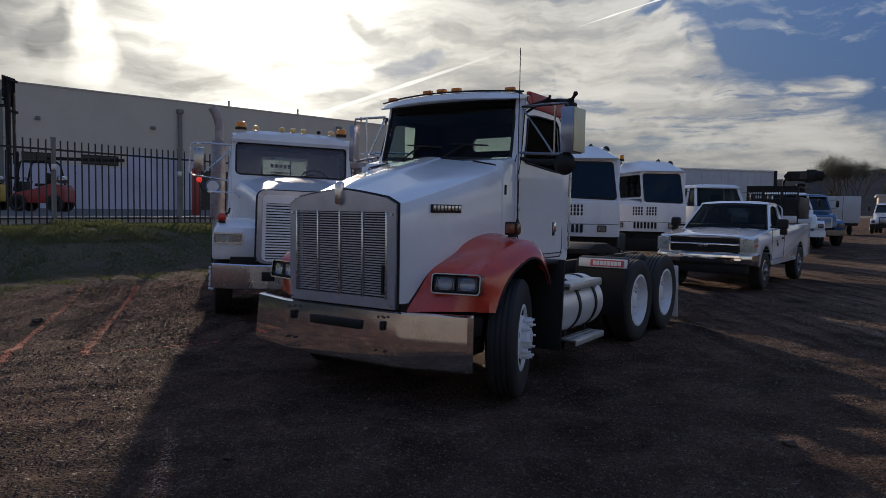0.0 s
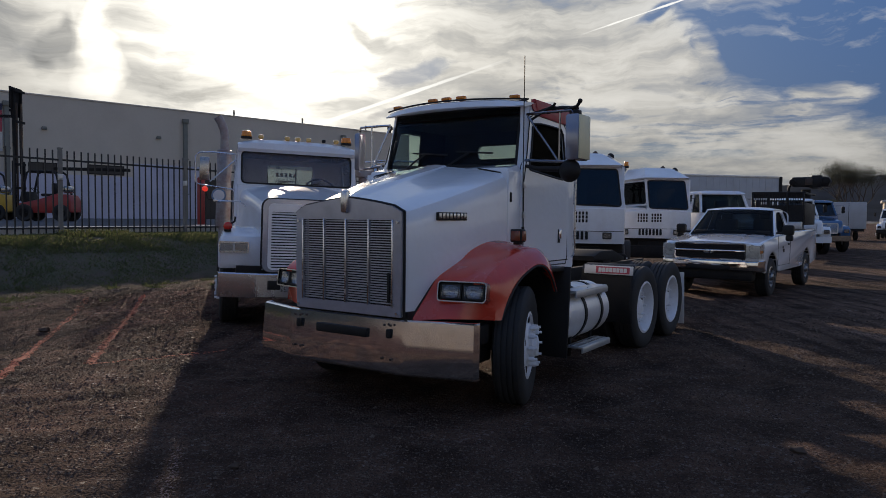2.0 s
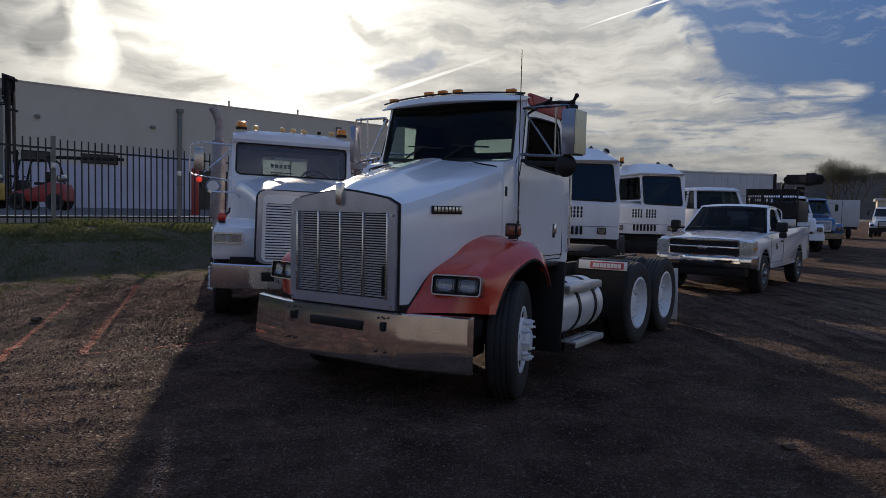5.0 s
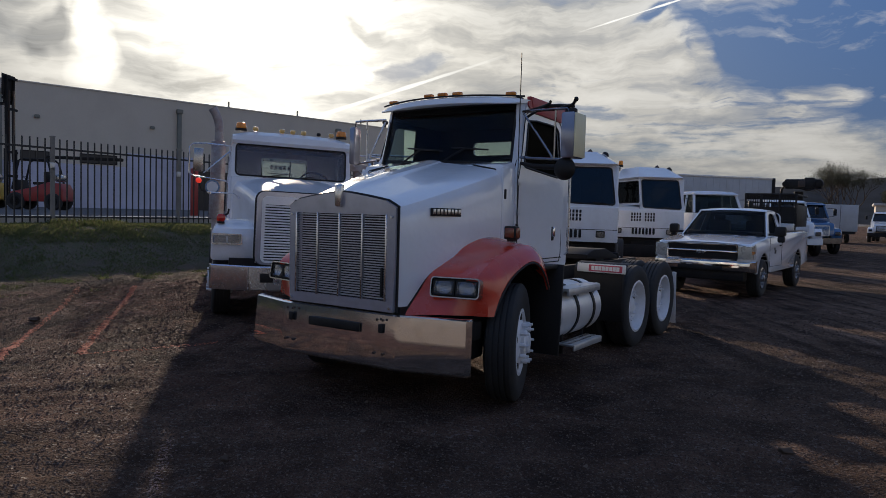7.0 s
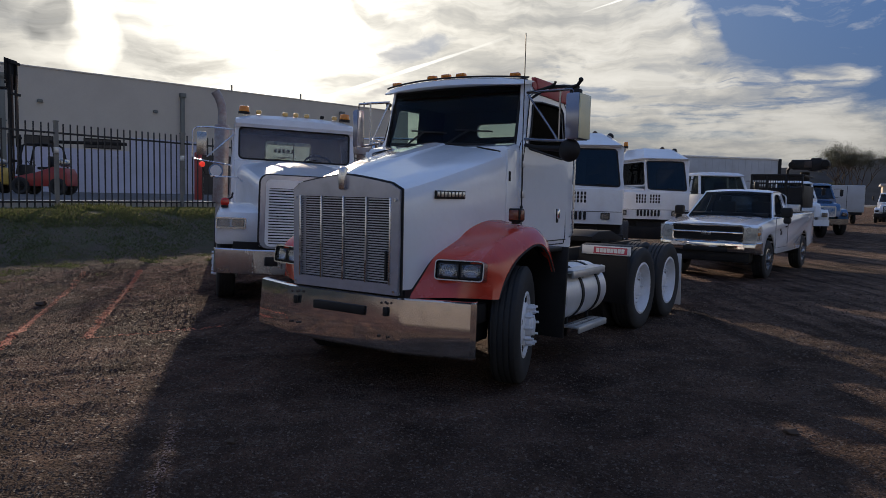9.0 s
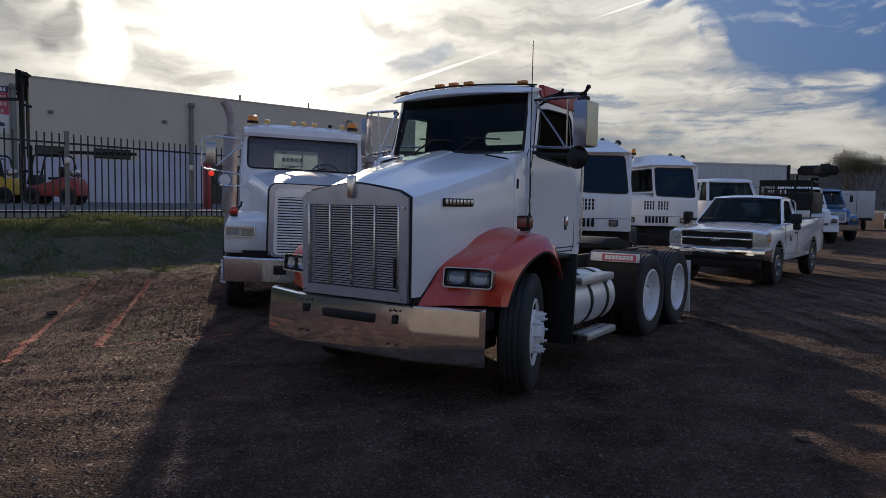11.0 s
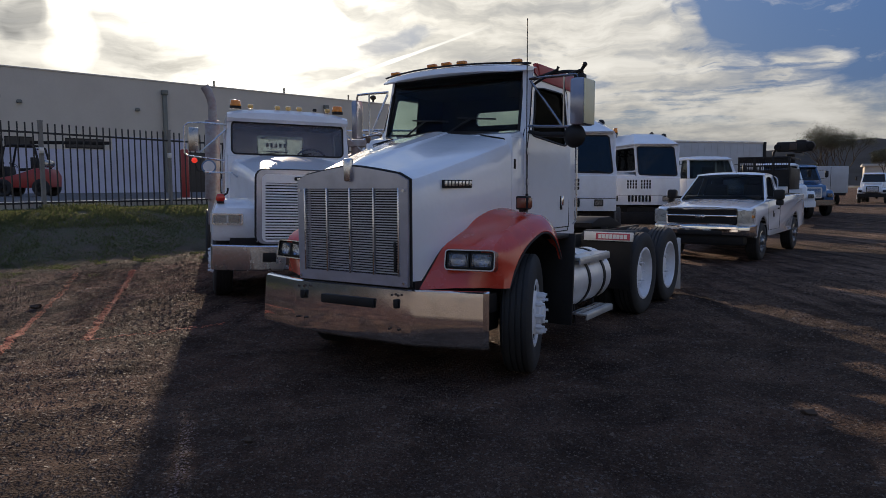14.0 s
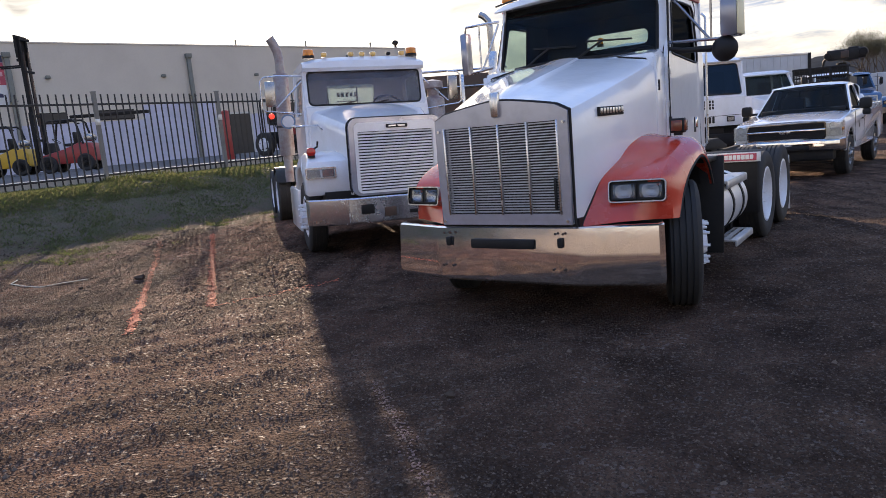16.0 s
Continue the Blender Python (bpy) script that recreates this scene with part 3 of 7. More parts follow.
def build_ground():
    xs = spread([(-4500, -500, 1000), (-500, -60, 88), (-60, -30, 5), (-30, -9, 0.4), (-9, 4.5, 0.036), (4.5, 9, 0.15), (9, 30, 0.6), (30, 80, 5), (80, 500, 84), (500, 4500, 1000)])
    ys = spread([(-4500, -500, 1000), (-500, -40, 92), (-40, 1.4, 2.0), (1.4, 7.5, 0.034), (7.5, 15.5, 0.05), (15.5, 26, 0.3), (26, 60, 1.0), (60, 120, 10), (120, 500, 76), (500, 4500, 1000)])
    verts = [(x, y, height(x, y) + relief(x, y)) for y in ys for x in xs]
    w = len(xs)
    faces = [(r * w + c, r * w + c + 1, r * w + w + c + 1, r * w + w + c) for r in range(len(ys) - 1) for c in range(w - 1)]
    me = bpy.data.meshes.new("ground")
    me.from_pydata(verts, [], faces)
    me.materials.append(GROUND)
    me.polygons.foreach_set("use_smooth", [True] * len(me.polygons))
    tagged(new("ground", me), "bare gravel and dirt lot with a weedy bank", "ground", kind="structure")


build_ground()


# ---- wheels ----
def wheel_meshes(r, w, rim_r, dish, nuts, style):
    """Meshes of one wheel, outer face towards +x at x=0, axle along x."""
    t = B()
    groove = 0.012
    prof = [(rim_r, -0.02), (rim_r + 0.03, -0.005), (r * 0.86, 0.008), (r - 0.03, -0.004), (r - 0.008, -0.02)]
    n = 4
    for i in range(n):
        a, c = -0.03 - (w - 0.06) * i / n, -0.03 - (w - 0.06) * (i + 1) / n
        prof += [(r, a), (r, c + 0.014), (r - groove, c + 0.012), (r - groove, c)]
    prof += [(r - 0.008, -w + 0.02), (r - 0.03, -w + 0.004), (r * 0.86, -w - 0.008), (rim_r + 0.03, -w + 0.005), (rim_r, -w + 0.02), (rim_r, -0.02)]
    t.lathe(prof, seg=48)
    d = B()
    if dish > 0:  # deep dual disc
        prof = [(rim_r + 0.012, -0.012), (rim_r - 0.012, -0.006), (rim_r - 0.02, -0.03), (rim_r - 0.03, -dish * 0.8), (rim_r * 0.72, -dish), (rim_r * 0.5, -dish * 0.92), (rim_r * 0.42, -dish * 0.92), (0.0, -dish * 0.92)]
    else:  # front disc, bulged outwards
        prof = [(rim_r + 0.012, -0.012), (rim_r - 0.012, -0.006), (rim_r - 0.025, -0.05), (rim_r - 0.04, -0.06), (rim_r * 0.78, -0.03), (rim_r * 0.62, 0.0 - dish), (rim_r * 0.4, 0.0 - dish), (0.0, 0.0 - dish)]
    d.lathe(prof, seg=40)
    h = B()
    base = -dish * 0.92 if dish > 0 else 0.0 - dish
    h.lathe([(rim_r * 0.40, base), (rim_r * 0.39, base + 0.03), (rim_r * 0.33, base + 0.042), (rim_r * 0.31, base + 0.060), (rim_r * 0.2, base + 0.068), (0.0, base + 0.068)], seg=20)
    nut = B()
    nut.cyl(0.021, 0.05, (base + 0.028, 0, 0), "x", 6).cyl(0.011, 0.035, (base + 0.062, 0, 0), "x", 8)
    out = {"tyre": t.mesh("tyre", RUBBER), "rim": d.mesh("rim", style), "hub": h.mesh("hub", style), "nut": nut.mesh("nut", STEEL if style in (ALU, STACKS) else style)}
    out["ring"], out["nuts"] = rim_r * 0.58, nuts
    out["hole"] = B().cyl(0.030, 0.012, (0.0 - 0.016 if dish <= 0 else -dish * 0.88, 0, 0), "x", 12, bevel=0.003).mesh("hand_hole", BLACK) if nuts == 10 else None
    out["hole_ring"] = rim_r * 0.80
    return out


def put_wheel(parent, kit, at, side=1, steer=0.0, name="wheel"):
    """Hangs a wheel (a part with its own pieces) on a vehicle; side -1 faces -x."""
    w = new(name)
    w.empty_display_size = 0.1
    w.parent = parent
    w.matrix_basis = pose(*at, 0, 0, steer + (0 if side > 0 else 180))
    part("tyre", kit["tyre"], None, w)
    part("rim", kit["rim"], None, w)
    part("hub", kit["hub"], None, w)
    for i in range(kit["nuts"]):
        a = 2 * math.pi * i / kit["nuts"]
        part("nut", kit["nut"], None, w, m=pose(0, math.cos(a) * kit["ring"], math.sin(a) * kit["ring"]))
    if kit["hole"]:
        for i in range(5):
            a = 2 * math.pi * (i + 0.3) / 5
            part("hand_hole", kit["hole"], None, w, m=pose(0, math.cos(a) * kit["hole_ring"], math.sin(a) * kit["hole_ring"]))
    return w


STEER_KIT = wheel_meshes(0.505, 0.245, 0.278, 0.0, 10, RIMWHITE)
DUAL_KIT = wheel_meshes(0.505, 0.26, 0.31, 0.15, 10, RIMWHITE)
INNER_KIT = wheel_meshes(0.505, 0.26, 0.30, 0.06, 0, RIMWHITE)
PICKUP_KIT = wheel_meshes(0.40, 0.25, 0.215, 0.03, 8, STACKS)


def dual(parent, x, y, z=0.5):
    """A pair of wheels at each end of an axle; x is the outer face."""
    for s in (1, -1):
        put_wheel(parent, DUAL_KIT, (s * x, y, z), s)
        put_wheel(parent, INNER_KIT, (s * (x - 0.33), y, z), s)
    part("axle", B().cyl(0.07, 2 * x - 0.5, (0, y, z), "x", 14).ball(0.2, (0, y, z), (0.8, 1, 1)), CHASSIS, parent)


def pane(parent, pts, mat, thick, name="window"):
    """Flat glass through four or more corners."""
    ob = part(name, B().plate(pts, thick), mat, parent, smooth=0)
    ob.visible_shadow = False
    return ob


# ---- the big tractor truck ----
def hood_half(f):
    """Half width, top-corner height and middle height of the hood at f (0 nose, 1 cowl)."""
    return lerp(0.575, 0.822, f ** 0.85), lerp(1.655, 2.00, f ** 1.05), lerp(1.745, 2.085, f ** 0.95)


def build_semi():
    truck = thing("semi_truck", LOT, "white day-cab semi tractor with orange-red fenders and chrome bumper", "truck")
    # hood: skin over cross sections, nose to cowl
    b = B()
    rows = []
    for i in range(15):
        f = i / 14
        y = lerp(-0.13, 1.10, f)
        w, zs, zc = hood_half(f)
        zb = lerp(0.80, 1.02, f)
        bw = lerp(0.05, 0.13, min(1, f * 1.3))
        up = 0.028 * min(1.0, f * 5) * (1 - 0.85 * f)
        half = [(w - 0.015, zb), (w, zb + 0.3), (w + 0.004, zs - 0.22), (w - 0.004, zs - 0.10), (w - 0.03, zs - 0.035), (w - 0.085, zs), (lerp(bw + 0.09, w, 0.5), lerp(zs, zc, 0.42)),
                (bw + 0.06, zc - 0.012), (bw + 0.02, zc - 0.012 + up * 0.8), (bw, zc + up), (bw * 0.5, zc + up + 0.008)]
        rows.append([(-x, y, z) for x, z in half] + [(0, y, zc + up + 0.01)] + [(x, y, z) for x, z in half[::-1]])
    b.rows(rows)
    hood = part("hood", b, WHITE, truck, "white sloping hood with a raised centre ridge", smooth=24)
    for s in (1, -1):
        w, zs, zc = hood_half(1.0)
        part("hood_gap", B().tube([(s * (w + 0.003), 1.102, 1.05), (s * (w + 0.003), 1.102, zs - 0.22), (s * (w - 0.004), 1.102, zs - 0.09), (s * (w - 0.03), 1.102, zs - 0.028), (s * (w - 0.085), 1.102, zs + 0.006), (s * 0.5, 1.102, lerp(zs, zc, 0.5) + 0.006)], 0.007, 6), BLACK, hood)
    # grille: bright surround, louvres, ribs
    gx, y0 = 0.575, -0.16
    outer = []
    top = lambda x: 1.745 - 0.085 * abs(x / gx) ** 1.3
    for i in range(13):
        x = lerp(gx, -gx, i / 12)
        outer.append((x, y0, top(x) - (0.03 if i in (0, 12) else 0)))
    outer += [(-gx, y0, 1.4), (-gx, y0, 1.1), (-gx + 0.01, y0, 0.80), (-0.2, y0, 0.80), (0.2, y0, 0.80), (gx - 0.01, y0, 0.80), (gx, y0, 1.1), (gx, y0, 1.4)]
    ix = 0.49
    inner = [(lerp(ix, -ix, i / 12), y0, 1.565) for i in range(13)]
    inner += [(-ix, y0, 1.4), (-ix, y0, 1.1), (-ix, y0, 0.885), (-0.2, y0, 0.885), (0.2, y0, 0.885), (ix, y0, 0.885), (ix, y0, 1.1), (ix, y0, 1.4)]
    grille = part("grille_surround", B().ring(outer, inner, (0, 0.035, 0)), POLISH, truck, "polished steel grille surround, slightly dented")
    seal = B()
    seal.tube([(p[0] * 1.012, p[1] + 0.035, p[2] + 0.004) for p in outer[:13]], 0.011, 6)
    for s in (1, -1):
        seal.tube([(s * gx * 1.012, y0 + 0.035, 1.64), (s * gx * 1.012, y0 + 0.035, 0.80)], 0.011, 6)
    part("hood_seal", seal, BLACK, truck)
    b = B()
    for i in range(33):
        z = lerp(0.90, 1.553, i / 32)
        b.box((2 * ix, 0.028, 0.0085), (0, y0 + 0.025, z), rot=(-2, 0, 0))
    part("louvres", b, SLAT, grille, "thin horizontal grille bars")
    for x in (-ix, -0.245, 0.0, 0.245, ix):
        part("rib", B().box((0.017, 0.03, 0.69), (x, y0 + 0.004, 1.225), 0.005), STEEL, grille)
    part("bug_screen", B().box((2 * ix, 0.01, 0.7), (0, y0 + 0.07, 1.225)), BLACK, grille)
    part("radiator", B().box((1.0, 0.12, 0.8), (0, y0 + 0.2, 1.2)), CHASSIS, truck)
    part("grille_dent", B().box((0.025, 0.02, 0.24), (0.455, y0 - 0.004, 1.03), 0.01), BLACK, grille, "torn dark strip on the grille mesh")
    b = B().box((0.075, 0.05, 0.19), (0, y0 - 0.012, 1.715), 0.018, taper=lambda c: flare(c))
    part("nose_badge", b, STEEL, truck, "cast metal badge on the nose")
    for s in (1, -1):
        part("grille_bolt", B().cyl(0.012, 0.02, (s * 0.54, y0 - 0.005, 0.83), "y", 8), STEEL, grille)
        part("grille_bolt", B().cyl(0.012, 0.02, (s * 0.54, y0 - 0.005, 1.55), "y", 8), STEEL, grille)
    part("under_grille", B().box((1.2, 0.2, 0.1), (0, 0.0, 0.79)), BLACK, truck)
    # bumper: swept ends, slot and two holes as dark recesses
    outline = [(-1.17, 0.05), (-1.19, 0.02), (-1.165, -0.03), (-0.66, -0.185), (-0.60, -0.2), (0.60, -0.2), (0.66, -0.185), (1.165, -0.03), (1.19, 0.02), (1.17, 0.05)]
    shell = [(0.050, 0.785), (0.030, 0.775), (0.017, 0.60), (0.003, 0.40), (0.008, 0.365), (0.03, 0.345)]
    b = B()
    b.rows([[(x * (1 - d * 0.4), y + d, z) for x, y in outline] for d, z in [(0.08, 0.785)] + shell + [(0.05, 0.352)]])
    bumper = part("bumper", b, BUMPER, truck, "wide chrome bumper, scuffed and dusty", smooth=20)
    part("plate_recess", B().box((0.56, 0.02, 0.075), (-0.015, -0.196, 0.655), 0.01), BLACK, bumper)
    for x in (-0.51, 0.48):
        part("tow_hole", B().box((0.045, 0.02, 0.075), (x, -0.196, 0.67), 0.012), BLACK, bumper)
        for dx, dz in ((-0.03, 0.07), (0.03, 0.07), (-0.06, -0.2), (0.03, -0.2)):
            part("bolt_head", B().cyl(0.010, 0.012, (x + dx, -0.203, 0.67 + dz), "y", 8), RUST, bumper)
    for s in (1, -1):
        # added dark blocks fill the gap behind the bumper, hiding sunlit ground
        part("frame_horn", B().box((0.44, 0.42, 0.30), (s * 0.80, 0.30, 0.56), 0.03).box((0.20, 0.30, 0.16), (s * 0.98, 0.22, 0.66), 0.02), CHASSIS, truck)
        part("tow_eye", B().lathe([(0.05 + 0.018 * math.cos(radians(q)), 0.018 * math.sin(radians(q))) for q in range(0, 361, 60)], (s * 1.0, 0.12, 0.46), "x", 14), BEIGE, truck, "pale dusty tow eye")
    part("bumper_bracket", B().box((0.9, 0.5, 0.12), (0, 0.12, 0.5), 0.01), CHASSIS, truck)
    # fenders
    outp = [(0.27, 0.78), (0.24, 0.93), (0.22, 1.09), (0.42, 1.21), (0.68, 1.29), (0.93, 1.335), (1.15, 1.325), (1.32, 1.24), (1.44, 1.02)]
    inp = [(-0.05, 0.77), (0.09, 0.94), (0.22, 1.09), (0.36, 1.165), (0.48, 1.225), (0.60, 1.31), (0.80, 1.38), (1.02, 1.395), (1.30, 1.36)]
    arch = [(0.35, 0.78), (0.42, 0.88), (0.52, 0.98), (0.64, 1.07), (0.79, 1.135), (0.97, 1.18), (1.13, 1.155), (1.27, 1.06), (1.37, 0.92)]
    for s in (1, -1):
        cols = [[] for _ in range(8)]
        for i in range(33):
            f = i / 32
            (oy, oz), (iy, iz), (ay, az) = curve(outp, f), curve(inp, f), curve(arch, f)
            w = hood_half(min(max((iy + 0.13) / 1.23, 0), 1))[0] - 0.02
            cols[0].append((s * w, iy, iz))
            cols[1].append((s * lerp(w, 1.08, 0.5), lerp(iy, oy, 0.42), lerp(iz, oz, 0.45) + 0.010))
            cols[2].append((s * 1.055, lerp(iy, oy, 0.88), lerp(iz, oz, 0.9) + 0.006))
            cols[3].append((s * 1.105, lerp(oy, ay, 0.04), lerp(oz, az, 0.03)))
            cols[4].append((s * 1.165, lerp(oy, ay, 0.38), lerp(oz, az, 0.36)))
            cols[5].append((s * 1.20, lerp(oy, ay, 0.9), lerp(oz, az, 0.9)))
            cols[6].append((s * 1.19, ay, az))
            cols[7].append((s * 1.165, ay + 0.01, az - 0.005))
        fender = part("fender", B().rows(cols), ORANGE, truck, "orange-red wheel fender", smooth=28)
        edge = B().tube([(x + s * 0.008, y, z + 0.004) for x, y, z in cols[0][1:]], 0.009, 6)
        part("fender_seal", edge, BLACK, fender)
        part("arch_lip", B().tube([(x + s * 0.004, y, z) for x, y, z in cols[6]], 0.010, 6), RUBBER, fender)
        part("inner_arch", B().rows([[(s * 1.09, y + 0.02, z - 0.01) for _, y, z in cols[6]], [(s * 0.72, y + 0.02, z + 0.0) for _, y, z in cols[6]]]), BLACK, fender)
        part("splash_panel", B().box((0.54, 0.03, 0.86), (s * 0.965, 1.57, 0.71), 0.01, rot=(-4, 0, 0)).box((0.46, 0.30, 0.04), (s * 0.95, 1.43, 1.12), 0.01), BLACK, truck, "black splash panel behind the wheel")
        # twin headlamp in a bright bezel, set square on the fender's slanting front
        lamp_m = pose(s * 0.955, 0.145, 1.005, -10, 0, s * 13)
        bez = B().ring([(u, -0.03, v) for u, v in round_rect(-0.205, 0.205, -0.082, 0.082, 0.03)], [(u, -0.03, v) for u, v in round_rect(-0.196, 0.196, -0.073, 0.073, 0.024)], (0, 0.10, 0))
        head = part("headlight", bez, STACKS, truck, "twin rectangular headlight in a chrome bezel", m=lamp_m)
        part("lamp_back", B().box((0.395, 0.02, 0.146), (0, 0.045, 0)), BLACK, head)
        for dx in (-0.095, 0.095):
            part("reflector", B().lathe([(0.062, -0.012), (0.05, 0.01), (0.03, 0.028), (0.0, 0.034)], (dx, 0, 0), "y", 18), REFLECT, head)
            part("lamp_rim", B().ring([(u + dx, -0.018, v) for u, v in round_rect(-0.09, 0.09, -0.06, 0.06, 0.012)], [(u + dx, -0.018, v) for u, v in round_rect(-0.078, 0.078, -0.05, 0.05, 0.012)], (0, 0.02, 0)), BLACK, head)
            part("lens", B().box((0.165, 0.006, 0.108), (dx, -0.014, 0), 0.002), LAMPGLASS, head).visible_shadow = False
        mk = part("turn_signal", B().box((0.115, 0.08, 0.115), (s * 1.06, 0.86, 1.44), 0.012), BLACK, truck, "amber turn signal in a black housing")
        part("lens", B().box((0.085, 0.02, 0.085), (s * 1.06, 0.817, 1.44), 0.008).box((0.02, 0.06, 0.085), (s * 1.118, 0.86, 1.44), 0.006), AMBERDARK, mk)
        part("signal_foot", B().box((0.06, 0.06, 0.03), (s * 1.06, 0.86, 1.378), 0.005), BLACK, mk)
        # badge bars on the hood side
        w = hood_half(0.33)[0]
        bm_ = pose(s * (w + 0.024), 0.375, 1.60, 0, 0, -s * 9)
        badge = part("hood_badge", B().box((0.022, 0.36, 0.068), (0, 0, 0), 0.004), BLACK, truck, "black badge with raised bright bars", m=bm_)
        for i in range(8):
            part("badge_bar", B().box((0.010, 0.030, 0.044), (s * 0.012, -0.154 + 0.044 * i, 0.004), 0.003), STEEL, badge)
        part("hood_latch", B().box((0.02, 0.03, 0.09), (s * 0.835, 1.13, 1.78), 0.006), BLACK, truck)
    # cab: side panels with window openings, back, floor, roof, cowl
    cab = new("cab")
    cab.parent = truck
    X, XT = 0.855, 0.815
    for s in (1, -1):
        xa = lambda z: s * lerp(X, XT, smoothstep(1.95, 2.65, z))
        sill = [(2.50, 2.66), (2.3, 2.70), (2.0, 2.71), (1.7, 2.71), (1.55, 2.69), (1.51, 2.52), (1.475, 2.35), (1.435, 2.2), (1.36, 2.07), (1.32, 1.98), (1.32, 1.5), (1.32, 1.1), (1.34, 1.05), (1.7, 1.05), (2.0, 1.05), (2.46, 1.05), (2.50, 1.10), (2.50, 1.5), (2.50, 2.0), (2.50, 2.3)]
        hole = [(2.27, 2.46), (2.22, 2.51), (2.0, 2.515), (1.75, 2.515), (1.60, 2.50), (1.57, 2.46), (1.545, 2.35), (1.51, 2.22), (1.475, 2.13), (1.455, 2.08), (1.46, 2.06), (1.48, 2.05), (1.52, 2.045), (1.7, 2.03), (2.0, 2.005), (2.2, 1.99), (2.26, 2.0), (2.275, 2.04), (2.28, 2.15), (2.275, 2.3)]
        side = part("side_panel", B().ring([(xa(z), y, z) for y, z in sill], [(xa(z), y, z) for y, z in hole], (-s * 0.035, 0, 0)), WHITE, cab, smooth=25)
        pane(cab, [(xa(z) - s * 0.018, y, z) for y, z in hole], BLACKGLASS if s > 0 else WINDOW, (-s * 0.006, 0, 0), "side_window")
        part("window_rubber", B().tube([(xa(z) + s * 0.002, y, z) for y, z in hole] + [(xa(hole[0][1]) + s * 0.002, *hole[0])], 0.010, 5), BLACK, cab)
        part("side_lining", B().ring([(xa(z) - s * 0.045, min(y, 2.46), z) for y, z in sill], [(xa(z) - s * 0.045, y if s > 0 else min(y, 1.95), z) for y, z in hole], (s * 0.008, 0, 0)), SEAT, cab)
        seam = [(1.345, 1.12), (1.345, 1.95), (1.40, 2.12), (1.47, 2.36), (1.52, 2.55), (1.60, 2.585), (2.28, 2.585), (2.345, 2.52), (2.345, 1.2), (2.31, 1.12), (1.345, 1.12)]
        door = part("door", B().tube([(xa(z) + s * 0.001, y, z) for y, z in seam], 0.006, 5), BLACK, cab, "cab door with a dark seam")
        part("handle", B().box((0.03, 0.035, 0.10), (s * (X + 0.012), 2.14, 1.43), 0.01), CHROME, door, "chrome door handle")
        part("handle_recess", B().box((0.008, 0.05, 0.14), (s * (X + 0.002), 2.14, 1.41), 0.003), BLACK, door)
        for z in (1.62, 1.9):
            part("hinge", B().box((0.02, 0.05, 0.06), (s * (X + 0.008), 1.335, z), 0.006), ALU, door)
        part("grab_rail", B().tube([(s * 0.86, 2.45, 1.18), (s * 0.895, 2.45, 1.22), (s * 0.895, 2.45, 2.42), (s * 0.86, 2.45, 2.46)], 0.012, 8), STEEL, cab)
        part("skirt_seam", B().box((0.006, 1.0, 0.010), (s * (X + 0.002), 1.86, 1.16)), BLACK, cab)
        part("sill_step", B().box((0.05, 0.9, 0.12), (s * 0.83, 1.92, 1.0), 0.01), WHITE, cab)
        plate = part("skirt_plate", B().box((0.006, 0.34, 0.20), (s * 0.866, 2.24, 0.985), 0.002), PLATEWHITE, cab, "white skirt plate with small dark print")
        for i in range(2):
            part("print_bar", B().box((0.004, 0.22 - 0.06 * i, 0.014), (s * 0.870, 2.26, 1.02 - 0.035 * i)), BLACK, plate)
        part("cowl_side", B().box((0.03, 0.24, 0.94), (s * 0.82, 1.21, 1.55), 0.01), WHITE, cab)
    back_o = [(u, 2.47, v) for u, v in round_rect(-0.84, 0.84, 1.05, 2.64, 0.10)]
    back_i = [(u, 2.47, v) for u, v in round_rect(-0.33, 0.33, 2.26, 2.41, 0.05)]
    part("back_panel", B().ring(back_o, back_i, (0, 0.03, 0)), WHITE, cab)
    pane(cab, back_i, WINDOW, (0, 0.006, 0), "rear_window")
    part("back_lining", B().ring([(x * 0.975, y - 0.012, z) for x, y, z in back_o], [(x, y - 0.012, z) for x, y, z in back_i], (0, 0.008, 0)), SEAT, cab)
    part("cab_floor", B().box((1.66, 1.1, 0.05), (0, 1.92, 1.08)), CHASSIS, cab)
    b = B()
    rows = []
    for i in range(9):
        x = lerp(-0.83, 0.83, i / 8)
        c = 1 - (x / 0.83) ** 2
        rows.append([(x, 1.56, 2.64), (x, 1.55, 2.68 + 0.04 * c), (x, 1.60, 2.695 + 0.05 * c ** 0.6), (x, 1.9, 2.70 + 0.06 * c ** 0.5), (x, 2.45, 2.69 + 0.05 * c ** 0.5), (x, 2.5, 2.62), (x, 2.45, 2.61), (x, 1.6, 2.62)])
    part("roof", b.rows(rows, closed=True, cap=True), REDROOF, cab, "faded red cab roof")
    for s in (1, -1):
        part("roof_flank", B().prism([(1.66, 2.585), (2.5, 2.56), (2.5, 2.73), (1.60, 2.735)], s * 0.78, s * 0.838, 0.012), REDROOF, cab)
    # sun visor with clearance lamps
    b = B()
    rows = []
    for i in range(17):
        x = lerp(-0.822, 0.822, i / 16)
        c = 1 - (x / 0.845) ** 2
        end = 0.022 * (abs(x) / 0.845) ** 8
